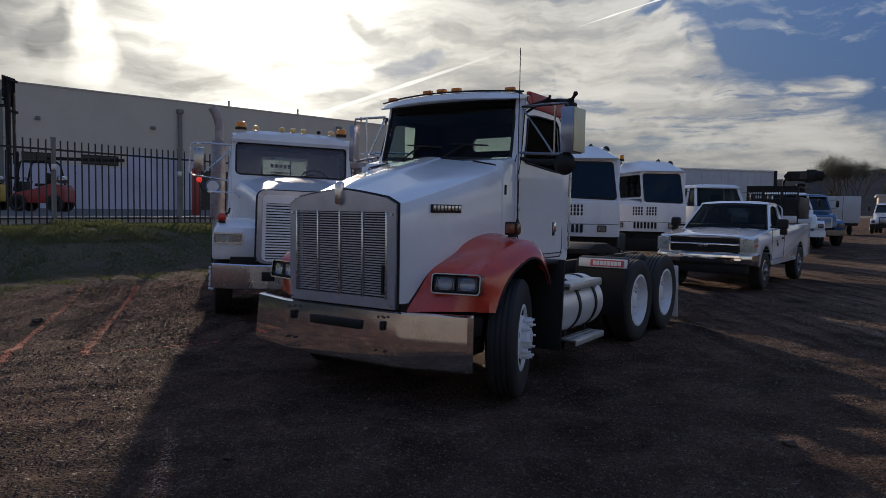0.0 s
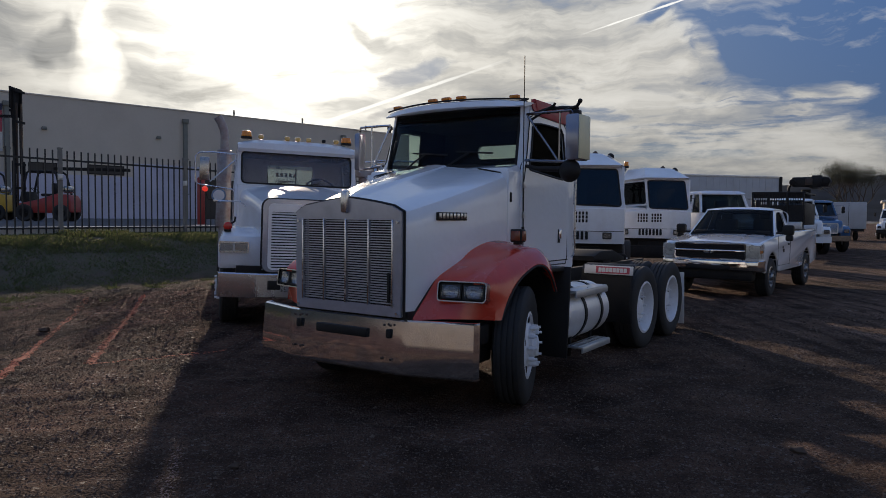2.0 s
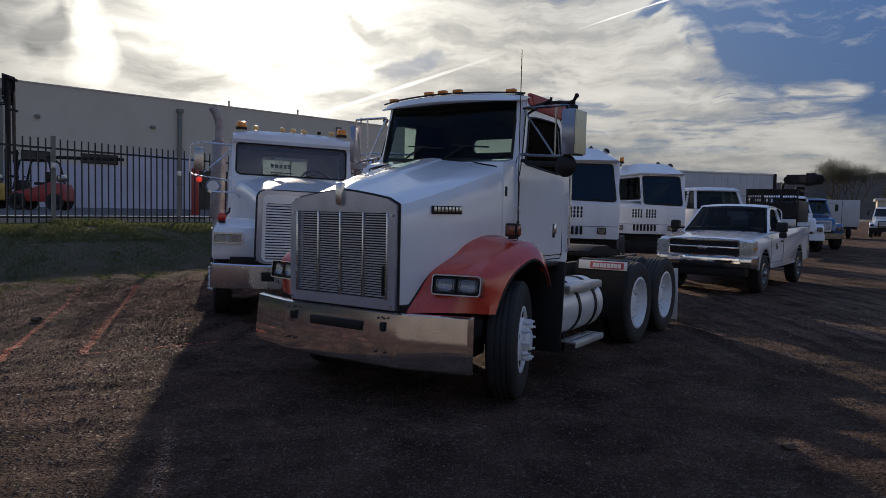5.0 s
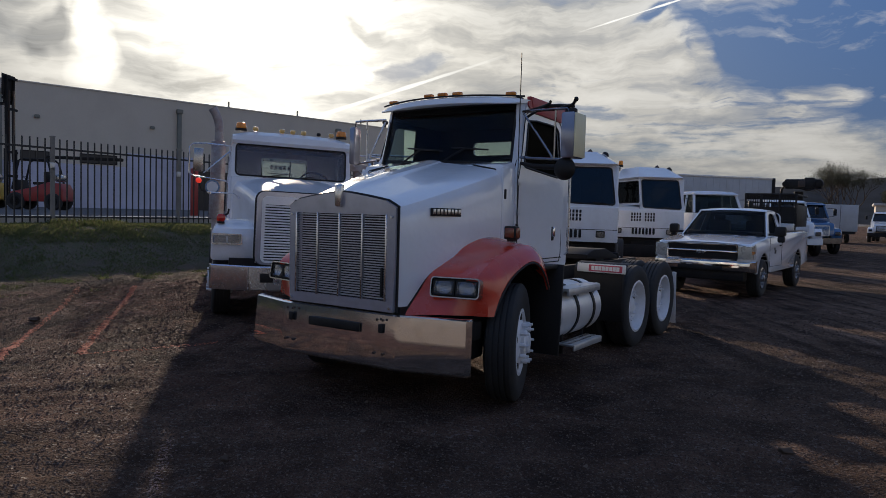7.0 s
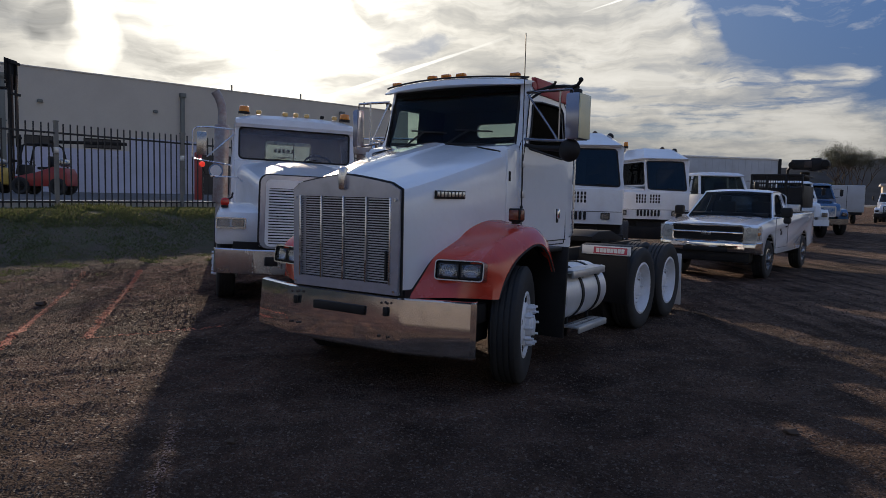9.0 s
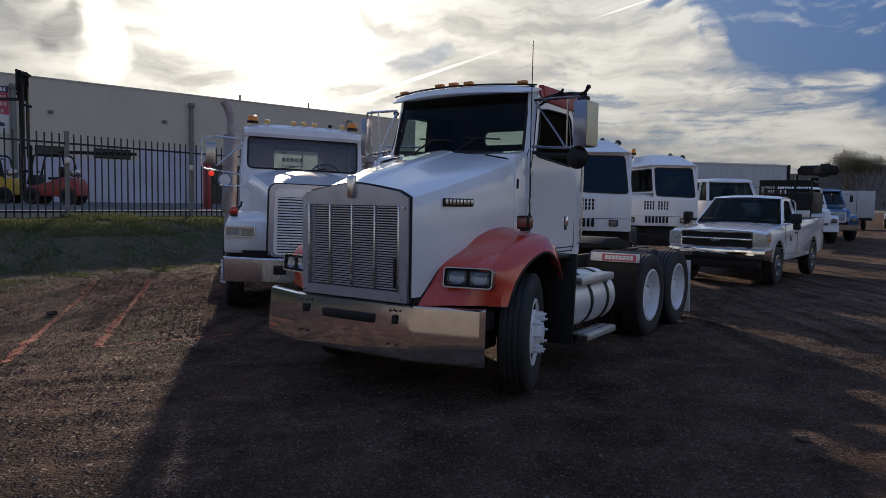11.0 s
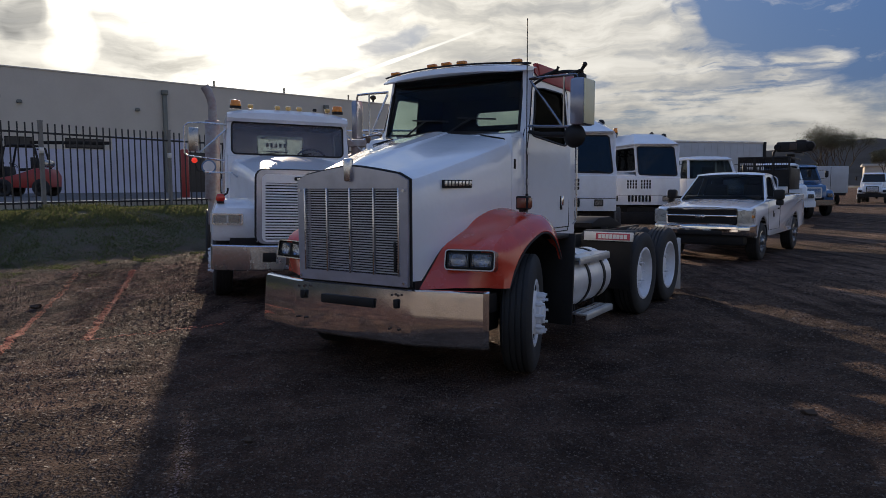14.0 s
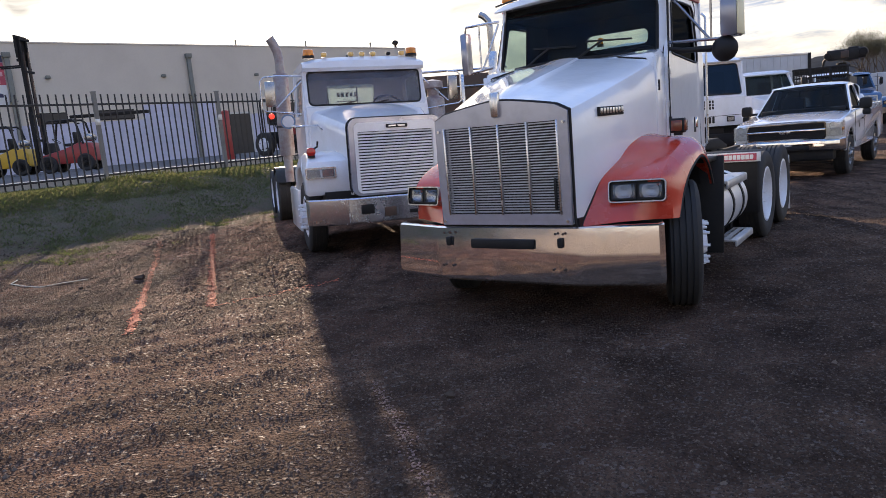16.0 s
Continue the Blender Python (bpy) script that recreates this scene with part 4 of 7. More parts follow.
        rows.append([(x, 1.60, 2.715 + 0.03 * c - end), (x, 1.46 - 0.18 * c, 2.705 + 0.022 * c - end), (x, 1.42 - 0.205 * c, 2.685 + 0.020 * c - end), (x, 1.39 - 0.205 * c, 2.632 + 0.018 * c + 0.012 * (abs(x) / 0.822) ** 10), (x, 1.405 - 0.205 * c, 2.624 + 0.018 * c + 0.012 * (abs(x) / 0.822) ** 10), (x, 1.50, 2.66), (x, 1.60, 2.68)])
    visor = part("sun_visor", b.rows(rows, closed=True, cap=True), WHITE, cab, "white sun visor above the windscreen")
    part("visor_edge", B().tube([(lerp(-0.84, 0.84, i / 16), 1.45 - 0.18 * (1 - (lerp(-1, 1, i / 16)) ** 2), 2.712 + 0.022 * (1 - lerp(-1, 1, i / 16) ** 2)) for i in range(17)], 0.009, 6), BLACK, visor)
    for x in (-0.70, -0.17, 0.0, 0.17, 0.70):
        c = 1 - (x / 0.845) ** 2
        part("clearance_lamp", B().box((0.10, 0.055, 0.035), (x, 1.49 - 0.18 * c, 2.735 + 0.025 * c), 0.013), AMBER, cab, "amber clearance lamp")
    part("header", B().box((1.56, 0.06, 0.12), (0, 1.52, 2.66), 0.01), BLACK, cab)
    # windscreen: one curved sheet, with frame rubber
    def screen(u, v):
        x = u * lerp(0.765, 0.745, v)
        return Vector((x, lerp(1.345, 1.49, v) - 0.115 * (1 - abs(u) ** 2.6), lerp(2.06, 2.65, v) + 0.03 * (1 - u * u) * (1 - v)))
    b = B().rows([[screen(lerp(-1, 1, i / 16), j / 4) for i in range(17)] for j in range(5)])
    ws = part("windscreen", b, SHADE, cab, "dark one-piece windscreen", smooth=60)
    ws.visible_shadow = False
    loop = [screen(lerp(-1, 1, i / 16), 0) for i in range(17)] + [screen(1, j / 4) for j in range(1, 5)] + [screen(lerp(1, -1, i / 16), 1) for i in range(1, 17)] + [screen(-1, 1 - j / 4) for j in range(1, 5)]
    part("screen_rubber", B().tube(loop, 0.016, 6), BLACK, cab)
    for s in (1, -1):
        part("pillar", B().rows([[(s * lerp(0.762, 0.742, v), lerp(1.34, 1.48, v), lerp(2.05, 2.68, v)), (s * lerp(0.80, 0.772, v), lerp(1.355, 1.48, v), lerp(2.05, 2.68, v)), (s * lerp(X - 0.012, XT - 0.012, v), lerp(1.41, 1.55, v), lerp(2.05, 2.68, v)), (s * lerp(X - .04, XT - .04, v), lerp(1.46, 1.58, v), lerp(2.05, 2.68, v))] for v in (0, 0.33, 0.66, 1)]), WHITE, cab, smooth=60)
        # wiper
        a, t = screen(-0.55 if s < 0 else 0.12, -0.02), screen(-0.25 if s < 0 else 0.42, 0.22)
        off = Vector((0, -0.03, 0.01))
        wip = part("wiper", B().tube([a + off, a.lerp(t, 0.5) + off * 1.3, t + off], 0.009, 6), BLACK, cab)
        part("blade", B().tube([t + off + Vector((-0.16, 0.0, 0.012)), t + off + Vector((0.26, 0.0, -0.02))], 0.008, 6), BLACK, wip)
    # cowl top
    part("cowl", B().prism([(1.08, 1.96), (1.12, 2.05), (1.30, 2.09), (1.40, 2.05), (1.40, 1.0), (1.15, 1.0)], -0.815, 0.815, 0.03), WHITE, cab)
    # inside
    part("dashboard", B().prism([(1.40, 1.6), (1.40, 2.03), (1.52, 2.06), (1.66, 1.98), (1.7, 1.6)], -0.78, 0.78, 0.03), BLACK, cab)
    for s in (1, -1):
        seat = part("seat", B().box((0.5, 0.5, 0.16), (s * 0.42, 2.05, 1.55), 0.05), SEAT, cab)
        part("backrest", B().box((0.48, 0.14, 0.56), (s * 0.42, 2.30, 1.82), 0.06, rot=(-6, 0, 0)), SEAT, seat)
    part("steering_wheel", B().lathe([(0.235 + 0.016 * math.cos(radians(a)), 0.016 * math.sin(radians(a))) for a in range(0, 361, 45)], (0, 0, 0), "z", 28).box((0.45, 0.04, 0.015)), BLACK, cab, m=pose(0.42, 1.78, 2.0, 50, 0, 0))
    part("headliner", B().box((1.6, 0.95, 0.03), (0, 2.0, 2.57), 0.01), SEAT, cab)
    # mirrors
    for s in (1, -1):
        mx, my, mz, half, deep = (1.362, 1.34, 2.315, 0.066, 0.16) if s > 0 else (-1.15, 1.36, 2.29, 0.034, 0.03)
        mirror = new("mirror")
        mirror.parent = cab
        part("mirror_case", B().prism([(my - 0.06, mz - 0.20), (my - 0.075, mz - 0.18), (my - 0.075, mz + 0.18), (my - 0.06, mz + 0.20), (my + deep, mz + 0.20), (my + deep, mz - 0.20)], mx - half, mx + half, 0.02 if s > 0 else 0.01), CASE, mirror, "grey metal mirror case")
        part("mirror_glass", B().box((1.7 * half, 0.006, 0.35), (mx, my + deep + 0.004, mz), 0.002), CHROME, mirror)
        if s > 0:
            part("mirror_side", B().box((0.014, 0.23, 0.385), (mx + 0.070, my + 0.045, mz), 0.004), PALE, mirror, "pale yellow mirror side")
        arm = B()
        arm.tube([(s * 0.82, 1.46, 2.57), (s * 1.0, 1.38, 2.56), (mx - s * 0.02, my - 0.03, 2.55), (mx, my - 0.02, 2.50), (mx, my - 0.02, 2.12), (mx - s * 0.03, my, 2.10), (s * 0.86, 1.35, 2.13)], 0.013, 8)
        arm.tube([(s * 0.83, 1.46, 2.55), (mx - s * 0.16, my, 2.11)], 0.011, 8)
        arm.tube([(mx - s * 0.15, my, 2.56), (mx - s * 0.15, my, 2.10)], 0.009, 8)
        part("mirror_arm", arm, DARKCHROME if s > 0 else STEEL, mirror, "tubular mirror bracket")
        if s > 0:
            top = B().tube([(0.82, 1.62, 2.60), (1.0, 1.52, 2.615), (1.2, 1.42, 2.60), (mx + 0.02, my, 2.57)], 0.016, 8)
            top.tube([(0.84, 1.50, 2.52), (1.02, 1.46, 2.60), (1.10, 1.45, 2.63), (1.11, 1.45, 2.655)], 0.013, 8)
            top.tube([(mx - 0.10, my, 2.56), (mx + 0.01, my, 2.585), (mx + 0.045, my - 0.01, 2.625)], 0.016, 8)
            part("mirror_brace", top, BLACK, mirror, "black forked upper mirror brace")
        if s > 0:
            part("spot_mirror", B().lathe([(0.0, -0.07), (0.05, -0.062), (0.088, -0.035), (0.104, 0.0), (0.094, 0.015), (0.0, 0.018)], (mx - s * 0.045, my, 2.02), "y", 24), BLACK, mirror, "round black convex mirror")
            part("spot_arm", B().tube([(0.86, 1.37, 2.08), (0.98, 1.36, 2.05), (1.15, 1.36, 2.04), (mx - 0.07, my + 0.02, 2.03)], [0.016, 0.022, 0.026, 0.03], 12), BLACK, mirror)
        if s > 0:
            part("mirror_head", B().box((0.10, 0.07, 0.07), (mx, my, 2.52), 0.015), BLACK, mirror)
            part("bracket_knob", B().ball(0.022, (mx + 0.045, my - 0.01, 2.63)), BLACK, mirror)
    part("antenna", B().cyl(0.014, 0.10, (0.872, 1.31, 1.46), "z", 8).tube([(0.872, 1.31, 1.46), (0.875, 1.29, 2.05), (0.875, 1.29, 3.08)], 0.005, 5), BLACK, cab)
    # chassis and wheels
    fr = new("chassis")
    fr.parent = truck
    for s in (1, -1):
        part("frame_rail", B().box((0.08, 6.0, 0.26), (s * 0.43, 3.05, 0.86), 0.01), CHASSIS, fr)
    for y in (2.7, 3.6, 4.55, 5.85):
        part("cross_member", B().box((0.8, 0.08, 0.2), (0, y, 0.86), 0.01), CHASSIS, fr)
    part("engine", B().box((0.7, 1.3, 0.8), (0, 0.75, 1.2), 0.08), CHASSIS, fr)
    part("front_axle", B().box((1.7, 0.12, 0.12), (0, 0.88, 0.48), 0.02), CHASSIS, fr)
    # added box under the cab, closing the gap to low sun
    part("sump", B().box((0.7, 2.2, 0.52), (0, 1.75, 0.62), 0.08), CHASSIS, fr)
    part("fifth_wheel", B().prism([(4.1, 1.10), (4.35, 1.16), (4.8, 1.16), (5.25, 1.05), (5.25, 1.0), (4.1, 1.04)], -0.46, 0.46, 0.02).box((0.9, 0.3, 0.14), (0, 4.6, 1.02), 0.02), CHASSIS, fr, "greasy fifth-wheel plate")
    part("deck_plate", B().box((0.84, 0.75, 0.02), (0, 2.95, 1.0)), CHASSIS, fr)
    hoses = B()
    for i in range(3):
        hoses.tube([(0.1 * i - 0.1, 2.52, 1.7), (0.1 * i - 0.1, 2.75, 1.35), (0.1 * i - 0.05, 3.2, 1.25), (0.1 * i, 3.6, 1.05)], 0.016, 6)
    part("air_hose", hoses, BLACK, fr)
    for s in (1, -1):
        put_wheel(truck, STEER_KIT, (s * 1.185, 0.88, 0.5), s, 18.5, "front_wheel")
    dual(truck, 1.17, 4.07)
    dual(truck, 1.17, 5.2)
    # tank, steps and quarter fenders, both sides
    for s in (1, -1):
        tx, tz, tr = s * 0.94, 0.645, 0.28
        tank = part("fuel_tank", B().lathe([(0.0, 0.0), (tr - 0.04, 0.0), (tr, 0.03), (tr, 1.03), (tr - 0.04, 1.06), (0.0, 1.06)], (tx, 1.62, tz), "y", 36), TANK, truck, "round aluminium fuel tank")
        for y in (2.02, 2.44):
            part("strap", B().lathe([(tr + 0.001, -0.028), (tr + 0.01, -0.026), (tr + 0.01, 0.026), (tr + 0.001, 0.028)], (tx, y, tz), "y", 36), BLACK, tank, "black tank strap")
            part("strap_tail", B().tube([(s * 1.02, y - 0.07, 0.88), (s * 1.13, y - 0.02, 0.83), (s * 1.19, y + 0.03, 0.74)], 0.008, 5), BLACK, tank)
            part("step_strut", B().box((0.02, 0.03, 0.22), (s * 1.17, y + 0.08, 0.80), rot=(0, s * 20, 0)), ALU, tank)
        part("upper_step", B().box((0.17, 0.82, 0.03), (s * 1.145, 2.15, 0.885), 0.006).box((0.02, 0.82, 0.06), (s * 1.225, 2.15, 0.857), 0.004), ALU, truck, "tread plate step above the tank")
        step = part("lower_step", B().box((0.18, 0.72, 0.022), (s * 1.20, 2.14, 0.345), 0.006).box((0.02, 0.72, 0.055), (s * 1.285, 2.14, 0.322), 0.004), ALU, truck, "aluminium step below the tank")
        for i in range(2):
            part("tread_rib", B().box((0.018, 0.68, 0.006), (s * (1.16 + 0.07 * i), 2.14, 0.358)), STACKS, step)
        for y in (1.90, 2.42):
            part("step_hanger", B().box((0.03, 0.04, 0.3), (s * 1.10, y, 0.38), 0.005), CHASSIS, truck)
        q = B()
        pts = [(3.50 + 0.0, 0.36), (3.46, 0.6), (3.46, 0.85), (3.49, 0.98), (3.56, 1.035), (3.68, 1.05)]
        q.rows([[(s * 0.55, y, z) for y, z in pts], [(s * 1.16, y, z) for y, z in pts], [(s * 1.18, y + 0.02, z) for y, z in pts]])
        quarter = part("quarter_fender", q, BLACK, truck, "black rubber quarter fender")
        plate = part("fender_plate", B().box((0.60, 0.012, 0.105), (s * 0.90, 3.455, 0.985), 0.003, rot=(-8, 0, 0)), PLATEWHITE, quarter, "white plate with a red lettered band")
        part("red_band", B().box((0.41, 0.006, 0.078), (s * 0.955, 3.446, 0.985), rot=(-8, 0, 0)), PLATERED, plate)
        for i in range(8):
            part("letter_bar", B().box((0.036, 0.005, 0.050), (s * 0.955 - 0.154 + 0.044 * i, 3.441, 0.985), rot=(-8, 0, 0)), PLATEWHITE, plate)
        part("mud_flap", B().box((0.54, 0.02, 0.76), (s * 0.86, 5.93, 0.44), 0.004, rot=(5, 0, 0)), PLATEWHITE, truck, "white mud flap")
        part("rear_lamp", B().cyl(0.05, 0.04, (s * 0.6, 6.06, 0.85), "y", 14), REDLAMP, truck)
    return truck


def flare(c):
    """Widens the upper end of a badge."""
    c.x *= 1.0 + 1.2 * c.z


build_semi()


# ---- the older white truck on the bank's foot ----
def build_white_truck():
    m = pose(-1.97, 9.5, 0.0, 0, 1.6, 18.6)
    truck = thing("white_truck", m, "older white conventional truck with amber roof beacons and steel bumper", "truck")
    # hood with fenders grown into it
    b = B()
    rows = []
    for i in range(13):
        f = i / 12
        y = lerp(0.02, 1.62, f)
        w, zs, zc = lerp(0.60, 0.90, f ** 1.2), lerp(1.68, 1.99, f), lerp(1.76, 2.06, f)
        half = [(w, 0.82), (w, 1.3), (w, zs - 0.16), (w - 0.02, zs - 0.07), (w - 0.07, zs - 0.01), (w * 0.6, lerp(zs, zc, 0.6)), (w * 0.28, zc)]
        rows.append([(-x, y, z) for x, z in half] + [(0, y, zc + 0.008)] + [(x, y, z) for x, z in half[::-1]])
    part("hood", b.rows(rows), WHITE_OLD, truck, "white sloping hood", smooth=28)
    for s in (1, -1):
        prof = [(0.24, 0.83), (0.20, 0.90), (0.19, 1.16), (0.23, 1.27), (0.38, 1.345), (0.70, 1.40), (1.05, 1.39), (1.35, 1.32), (1.52, 1.15), (1.54, 0.85), (1.46, 0.85), (1.42, 1.0), (1.28, 1.12), (1.05, 1.18), (0.8, 1.17), (0.58, 1.06), (0.48, 0.88), (0.46, 0.83)]
        def bulge(c):
            c.x -= 0.10 * s * max(0.0, (abs(c.x) - 0.9) / 0.3) * max(0.0, (c.z - 1.18) / 0.22)
        fender = part("fender", B().prism(prof, s * 0.58, s * 1.19, 0.05, bulge, 3), WHITE_OLD, truck, "white front fender", smooth=40)
        head = part("headlight", B().ring([(u, 0, v) for u, v in round_rect(-0.20, 0.20, -0.075, 0.075, 0.02)], [(u, 0, v) for u, v in round_rect(-0.18, 0.18, -0.055, 0.055, 0.015)], (0, 0.05, 0)), DULLBUMPER, truck, "twin rectangular headlight", m=pose(s * 0.985, 0.165, 1.125))
        part("lamp_back", B().box((0.36, 0.01, 0.11), (0, 0.04, 0)), BLACK, head)
        for dx in (-0.09, 0.09):
            part("reflector", B().rows([[(dx + u * k, d, v * k) for u, v in round_rect(-0.075, 0.075, -0.048, 0.048, 0.01)] for k, d in ((1.0, 0.0), (0.85, 0.018), (0.5, 0.03), (0.2, 0.033))], closed=True, cap=True), BOWL if dx * s > 0 else REFLECT, head)
            part("lens", B().box((0.16, 0.005, 0.10), (dx, -0.003, 0)), LAMPGLASS, head).visible_shadow = False
        part("lamp_base", B().cyl(0.05, 0.03, (s * 1.07, 0.36, 1.345), "z", 14), BLACK, truck)
        part("turn_signal", B().cyl(0.06, 0.08, (s * 1.07, 0.36, 1.405), "y", 16, bevel=0.012).box((0.10, 0.06, 0.11), (s * 1.07, 0.38, 1.405), 0.02), REDLAMP, truck, "red turn signal on the fender")
        part("marker_wire", B().tube([(s * 1.03, 0.38, 1.44), (s * 0.98, 0.38, 1.47), (s * 0.97, 0.38, 1.54)], 0.014, 6), BLACK, truck)
        part("fender_mirror", B().tube([(s * 0.82, 0.9, 1.70), (s * 0.9, 0.75, 1.76), (s * 1.22, 0.6, 1.755)], 0.010, 6).box((0.06, 0.02, 0.035), (s * 1.24, 0.6, 1.755), 0.006), STEEL, truck)
    # grille: bright shell and white louvres
    gx = 0.55
    o = [(u, -0.02, v) for u, v in round_rect(-gx - 0.07, gx + 0.07, 0.80, 1.80, 0.11)]
    i_ = [(u, -0.02, v) for u, v in round_rect(-gx, gx, 0.83, 1.74, 0.07)]
    shell = part("grille_shell", B().ring(o, i_, (0, 0.14, 0)), POLISH, truck, "grey polished grille shell")
    part("shell_seal", B().tube([(x * 1.004, y + 0.02, z) for x, y, z in i_] + [(i_[0][0] * 1.004, i_[0][1] + 0.02, i_[0][2])], 0.014, 6), BLACK, shell)
    part("shell_seal", B().tube([(x * 1.006, y + 0.09, z) for x, y, z in o] + [(o[0][0] * 1.006, o[0][1] + 0.09, o[0][2])], 0.017, 6), BLACK, shell)
    o2 = [(u, -0.03, v) for u, v in round_rect(-gx, gx, 0.83, 1.74, 0.07)]
    i2 = [(u, -0.03, v) for u, v in round_rect(-gx + 0.045, gx - 0.045, 0.86, 1.625, 0.02)]
    part("grille_frame", B().ring(o2, i2, (0, 0.05, 0)), WHITE_OLD, shell, "white painted grille frame")
    b = B()
    for i in range(20):
        b.box((2 * gx - 0.08, 0.03, 0.021), (0, 0.0, lerp(0.885, 1.605, i / 19)), rot=(-8, 0, 0))
    part("louvres", b, WHITE_OLD, shell, "white grille louvres")
    part("grille_dark", B().box((1.08, 0.01, 0.82), (0, 0.045, 1.245)), BLACK, shell)
    part("grille_badge", B().box((0.29, 0.014, 0.048), (0.02, -0.036, 1.685), 0.014), BLACK, shell, "dark oval badge")
    for s in (1, -1):
        part("badge_bar", B().box((0.10, 0.006, 0.020), (0.02 + s * 0.06, -0.045, 1.685)), STEEL, shell)
    # bumper with swept ends
    outline = [(-1.2, 0.30), (-1.2, 0.16), (-1.18, 0.10), (-0.72, -0.10), (-0.64, -0.12), (0.64, -0.12), (0.72, -0.10), (1.18, 0.10), (1.2, 0.16), (1.2, 0.30)]
    b = B().rows([[(x, y + d, z) for x, y in outline] for d, z in ((0.06, 0.785), (0.015, 0.785), (0, 0.77), (0, 0.47), (0.01, 0.45), (0.06, 0.45))])
    bumper = part("bumper", b, DULLBUMPER, truck, "dull steel front bumper", smooth=25)
    for x in (-0.70, 0.70):
        part("bend_line", B().box((0.008, 0.008, 0.30), (x, -0.108, 0.62)), STEEL, bumper)
    for x in (-0.46, 0.46):
        part("tow_pocket", B().box((0.18, 0.02, 0.13), (x, -0.115, 0.63), 0.012), BLACK, bumper)
    part("tow_plate", B().box((0.16, 0.03, 0.12), (-0.16, -0.12, 0.58), 0.01), RUST, bumper)
    part("plate_bars", B().box((0.3, 0.012, 0.05), (0.25, -0.128, 0.56), 0.004), BLACK, bumper)
    part("under_panel", B().box((1.9, 0.3, 0.14), (0, 0.3, 0.80)), BLACK, truck)
    # cab
    cab = new("cab")
    cab.parent = truck
    X, Y0, Y1 = 0.97, 1.62, 2.95
    for s in (1, -1):
        sill = [(Y1, 2.62), (2.7, 2.66), (2.4, 2.67), (2.0, 2.66), (1.84, 2.62), (1.80, 2.5), (1.77, 2.3), (1.72, 2.1), (1.66, 2.0), (Y0, 1.8), (Y0, 1.4), (Y0, 1.0), (1.8, 0.95), (2.2, 0.95), (2.6, 0.95), (Y1, 0.98), (Y1, 1.3), (Y1, 1.7), (Y1, 2.0), (Y1, 2.3)]
        hole = [(2.70, 2.46), (2.62, 2.50), (2.4, 2.50), (2.1, 2.50), (1.95, 2.48), (1.91, 2.42), (1.89, 2.3), (1.86, 2.18), (1.84, 2.08), (1.83, 2.0), (1.84, 1.97), (1.87, 1.95), (1.95, 1.95), (2.2, 1.95), (2.5, 1.95), (2.66, 1.96), (2.70, 1.99), (2.72, 2.05), (2.72, 2.2), (2.72, 2.35)]
        xa = lambda z: s * lerp(X, 0.92, smoothstep(1.9, 2.65, z))
        part("side_panel", B().ring([(xa(z), y, z) for y, z in sill], [(xa(z), y, z) for y, z in hole], (-s * 0.04, 0, 0)), WHITE_OLD, cab, smooth=25)
        pane(cab, [(xa(z) - s * 0.02, y, z) for y, z in hole], SHADE, (-s * 0.006, 0, 0), "side_window")
        part("pillar", B().rows([[(s * 0.86, lerp(1.66, 1.74, v), lerp(2.03, 2.62, v)), (s * lerp(X, 0.92, v), lerp(1.68, 1.78, v), lerp(2.03, 2.62, v)), (s * lerp(X, 0.92, v), lerp(1.74, 1.84, v), lerp(2.03, 2.62, v))] for v in (0, 1)]), WHITE_OLD, cab)
    o = [(u, Y1 - 0.03, v) for u, v in round_rect(-0.95, 0.95, 0.95, 2.66, 0.08)]
    i_ = [(u, Y1 - 0.03, v) for u, v in round_rect(-0.40, 0.40, 2.06, 2.46, 0.05)]
    part("back_panel", B().ring(o, i_, (0, 0.03, 0)), WHITE_OLD, cab)
    pane(cab, i_, WINDOW, (0, 0.006, 0), "rear_window")
    part("window_bar", B().box((0.02, 0.02, 0.4), (0.1, Y1 - 0.04, 2.22)), BLACK, cab)
    sheet = part("window_sheet", B().box((0.76, 0.004, 0.36), (0, Y1 - 0.02, 2.22)), SHEET, cab, "white translucent sheet with dark print")
    for i in range(5):
        part("print_bar", B().box((0.05, 0.004, 0.07), (-0.22 + 0.075 * i, Y1 - 0.025, 2.30)), BLACK, sheet)
    part("print_bar", B().box((0.4, 0.004, 0.015), (-0.05, Y1 - 0.025, 2.19)).box((0.3, 0.004, 0.015), (-0.05, Y1 - 0.025, 2.14)), BLACK, sheet)
    # roof cap rounded at its brow
    b = B()
    rows = []
    for i in range(11):
        x = lerp(-0.93, 0.93, i / 10)
        c = (1 - (abs(x) / 0.93) ** 4)
        rows.append([(x, 1.68, 2.57), (x, 1.64, 2.62), (x, 1.66, 2.67 + 0.05 * c), (x, 1.75, 2.71 + 0.07 * c), (x, 2.2, 2.72 + 0.08 * c), (x, Y1, 2.68 + 0.07 * c), (x, Y1, 2.60), (x, 1.8, 2.585)])
    part("roof", b.rows(rows, closed=True, cap=True), WHITE_OLD, cab, "white rounded cab roof", smooth=45)
    o = [(u, lerp(1.66, 1.745, (v - 2.03) / 0.57), v) for u, v in round_rect(-0.93, 0.93, 2.00, 2.62, 0.08)]
    i_ = [(u, lerp(1.66, 1.745, (v - 2.03) / 0.57), v) for u, v in round_rect(-0.865, 0.865, 2.075, 2.575, 0.07)]
    part("screen_frame", B().ring(o, i_, (0, 0.04, 0)), WHITE_OLD, cab)
    pane(cab, [(x, y + 0.015, z) for x, y, z in i_], HAZEGLASS, (0, 0.006, 0), "windscreen")
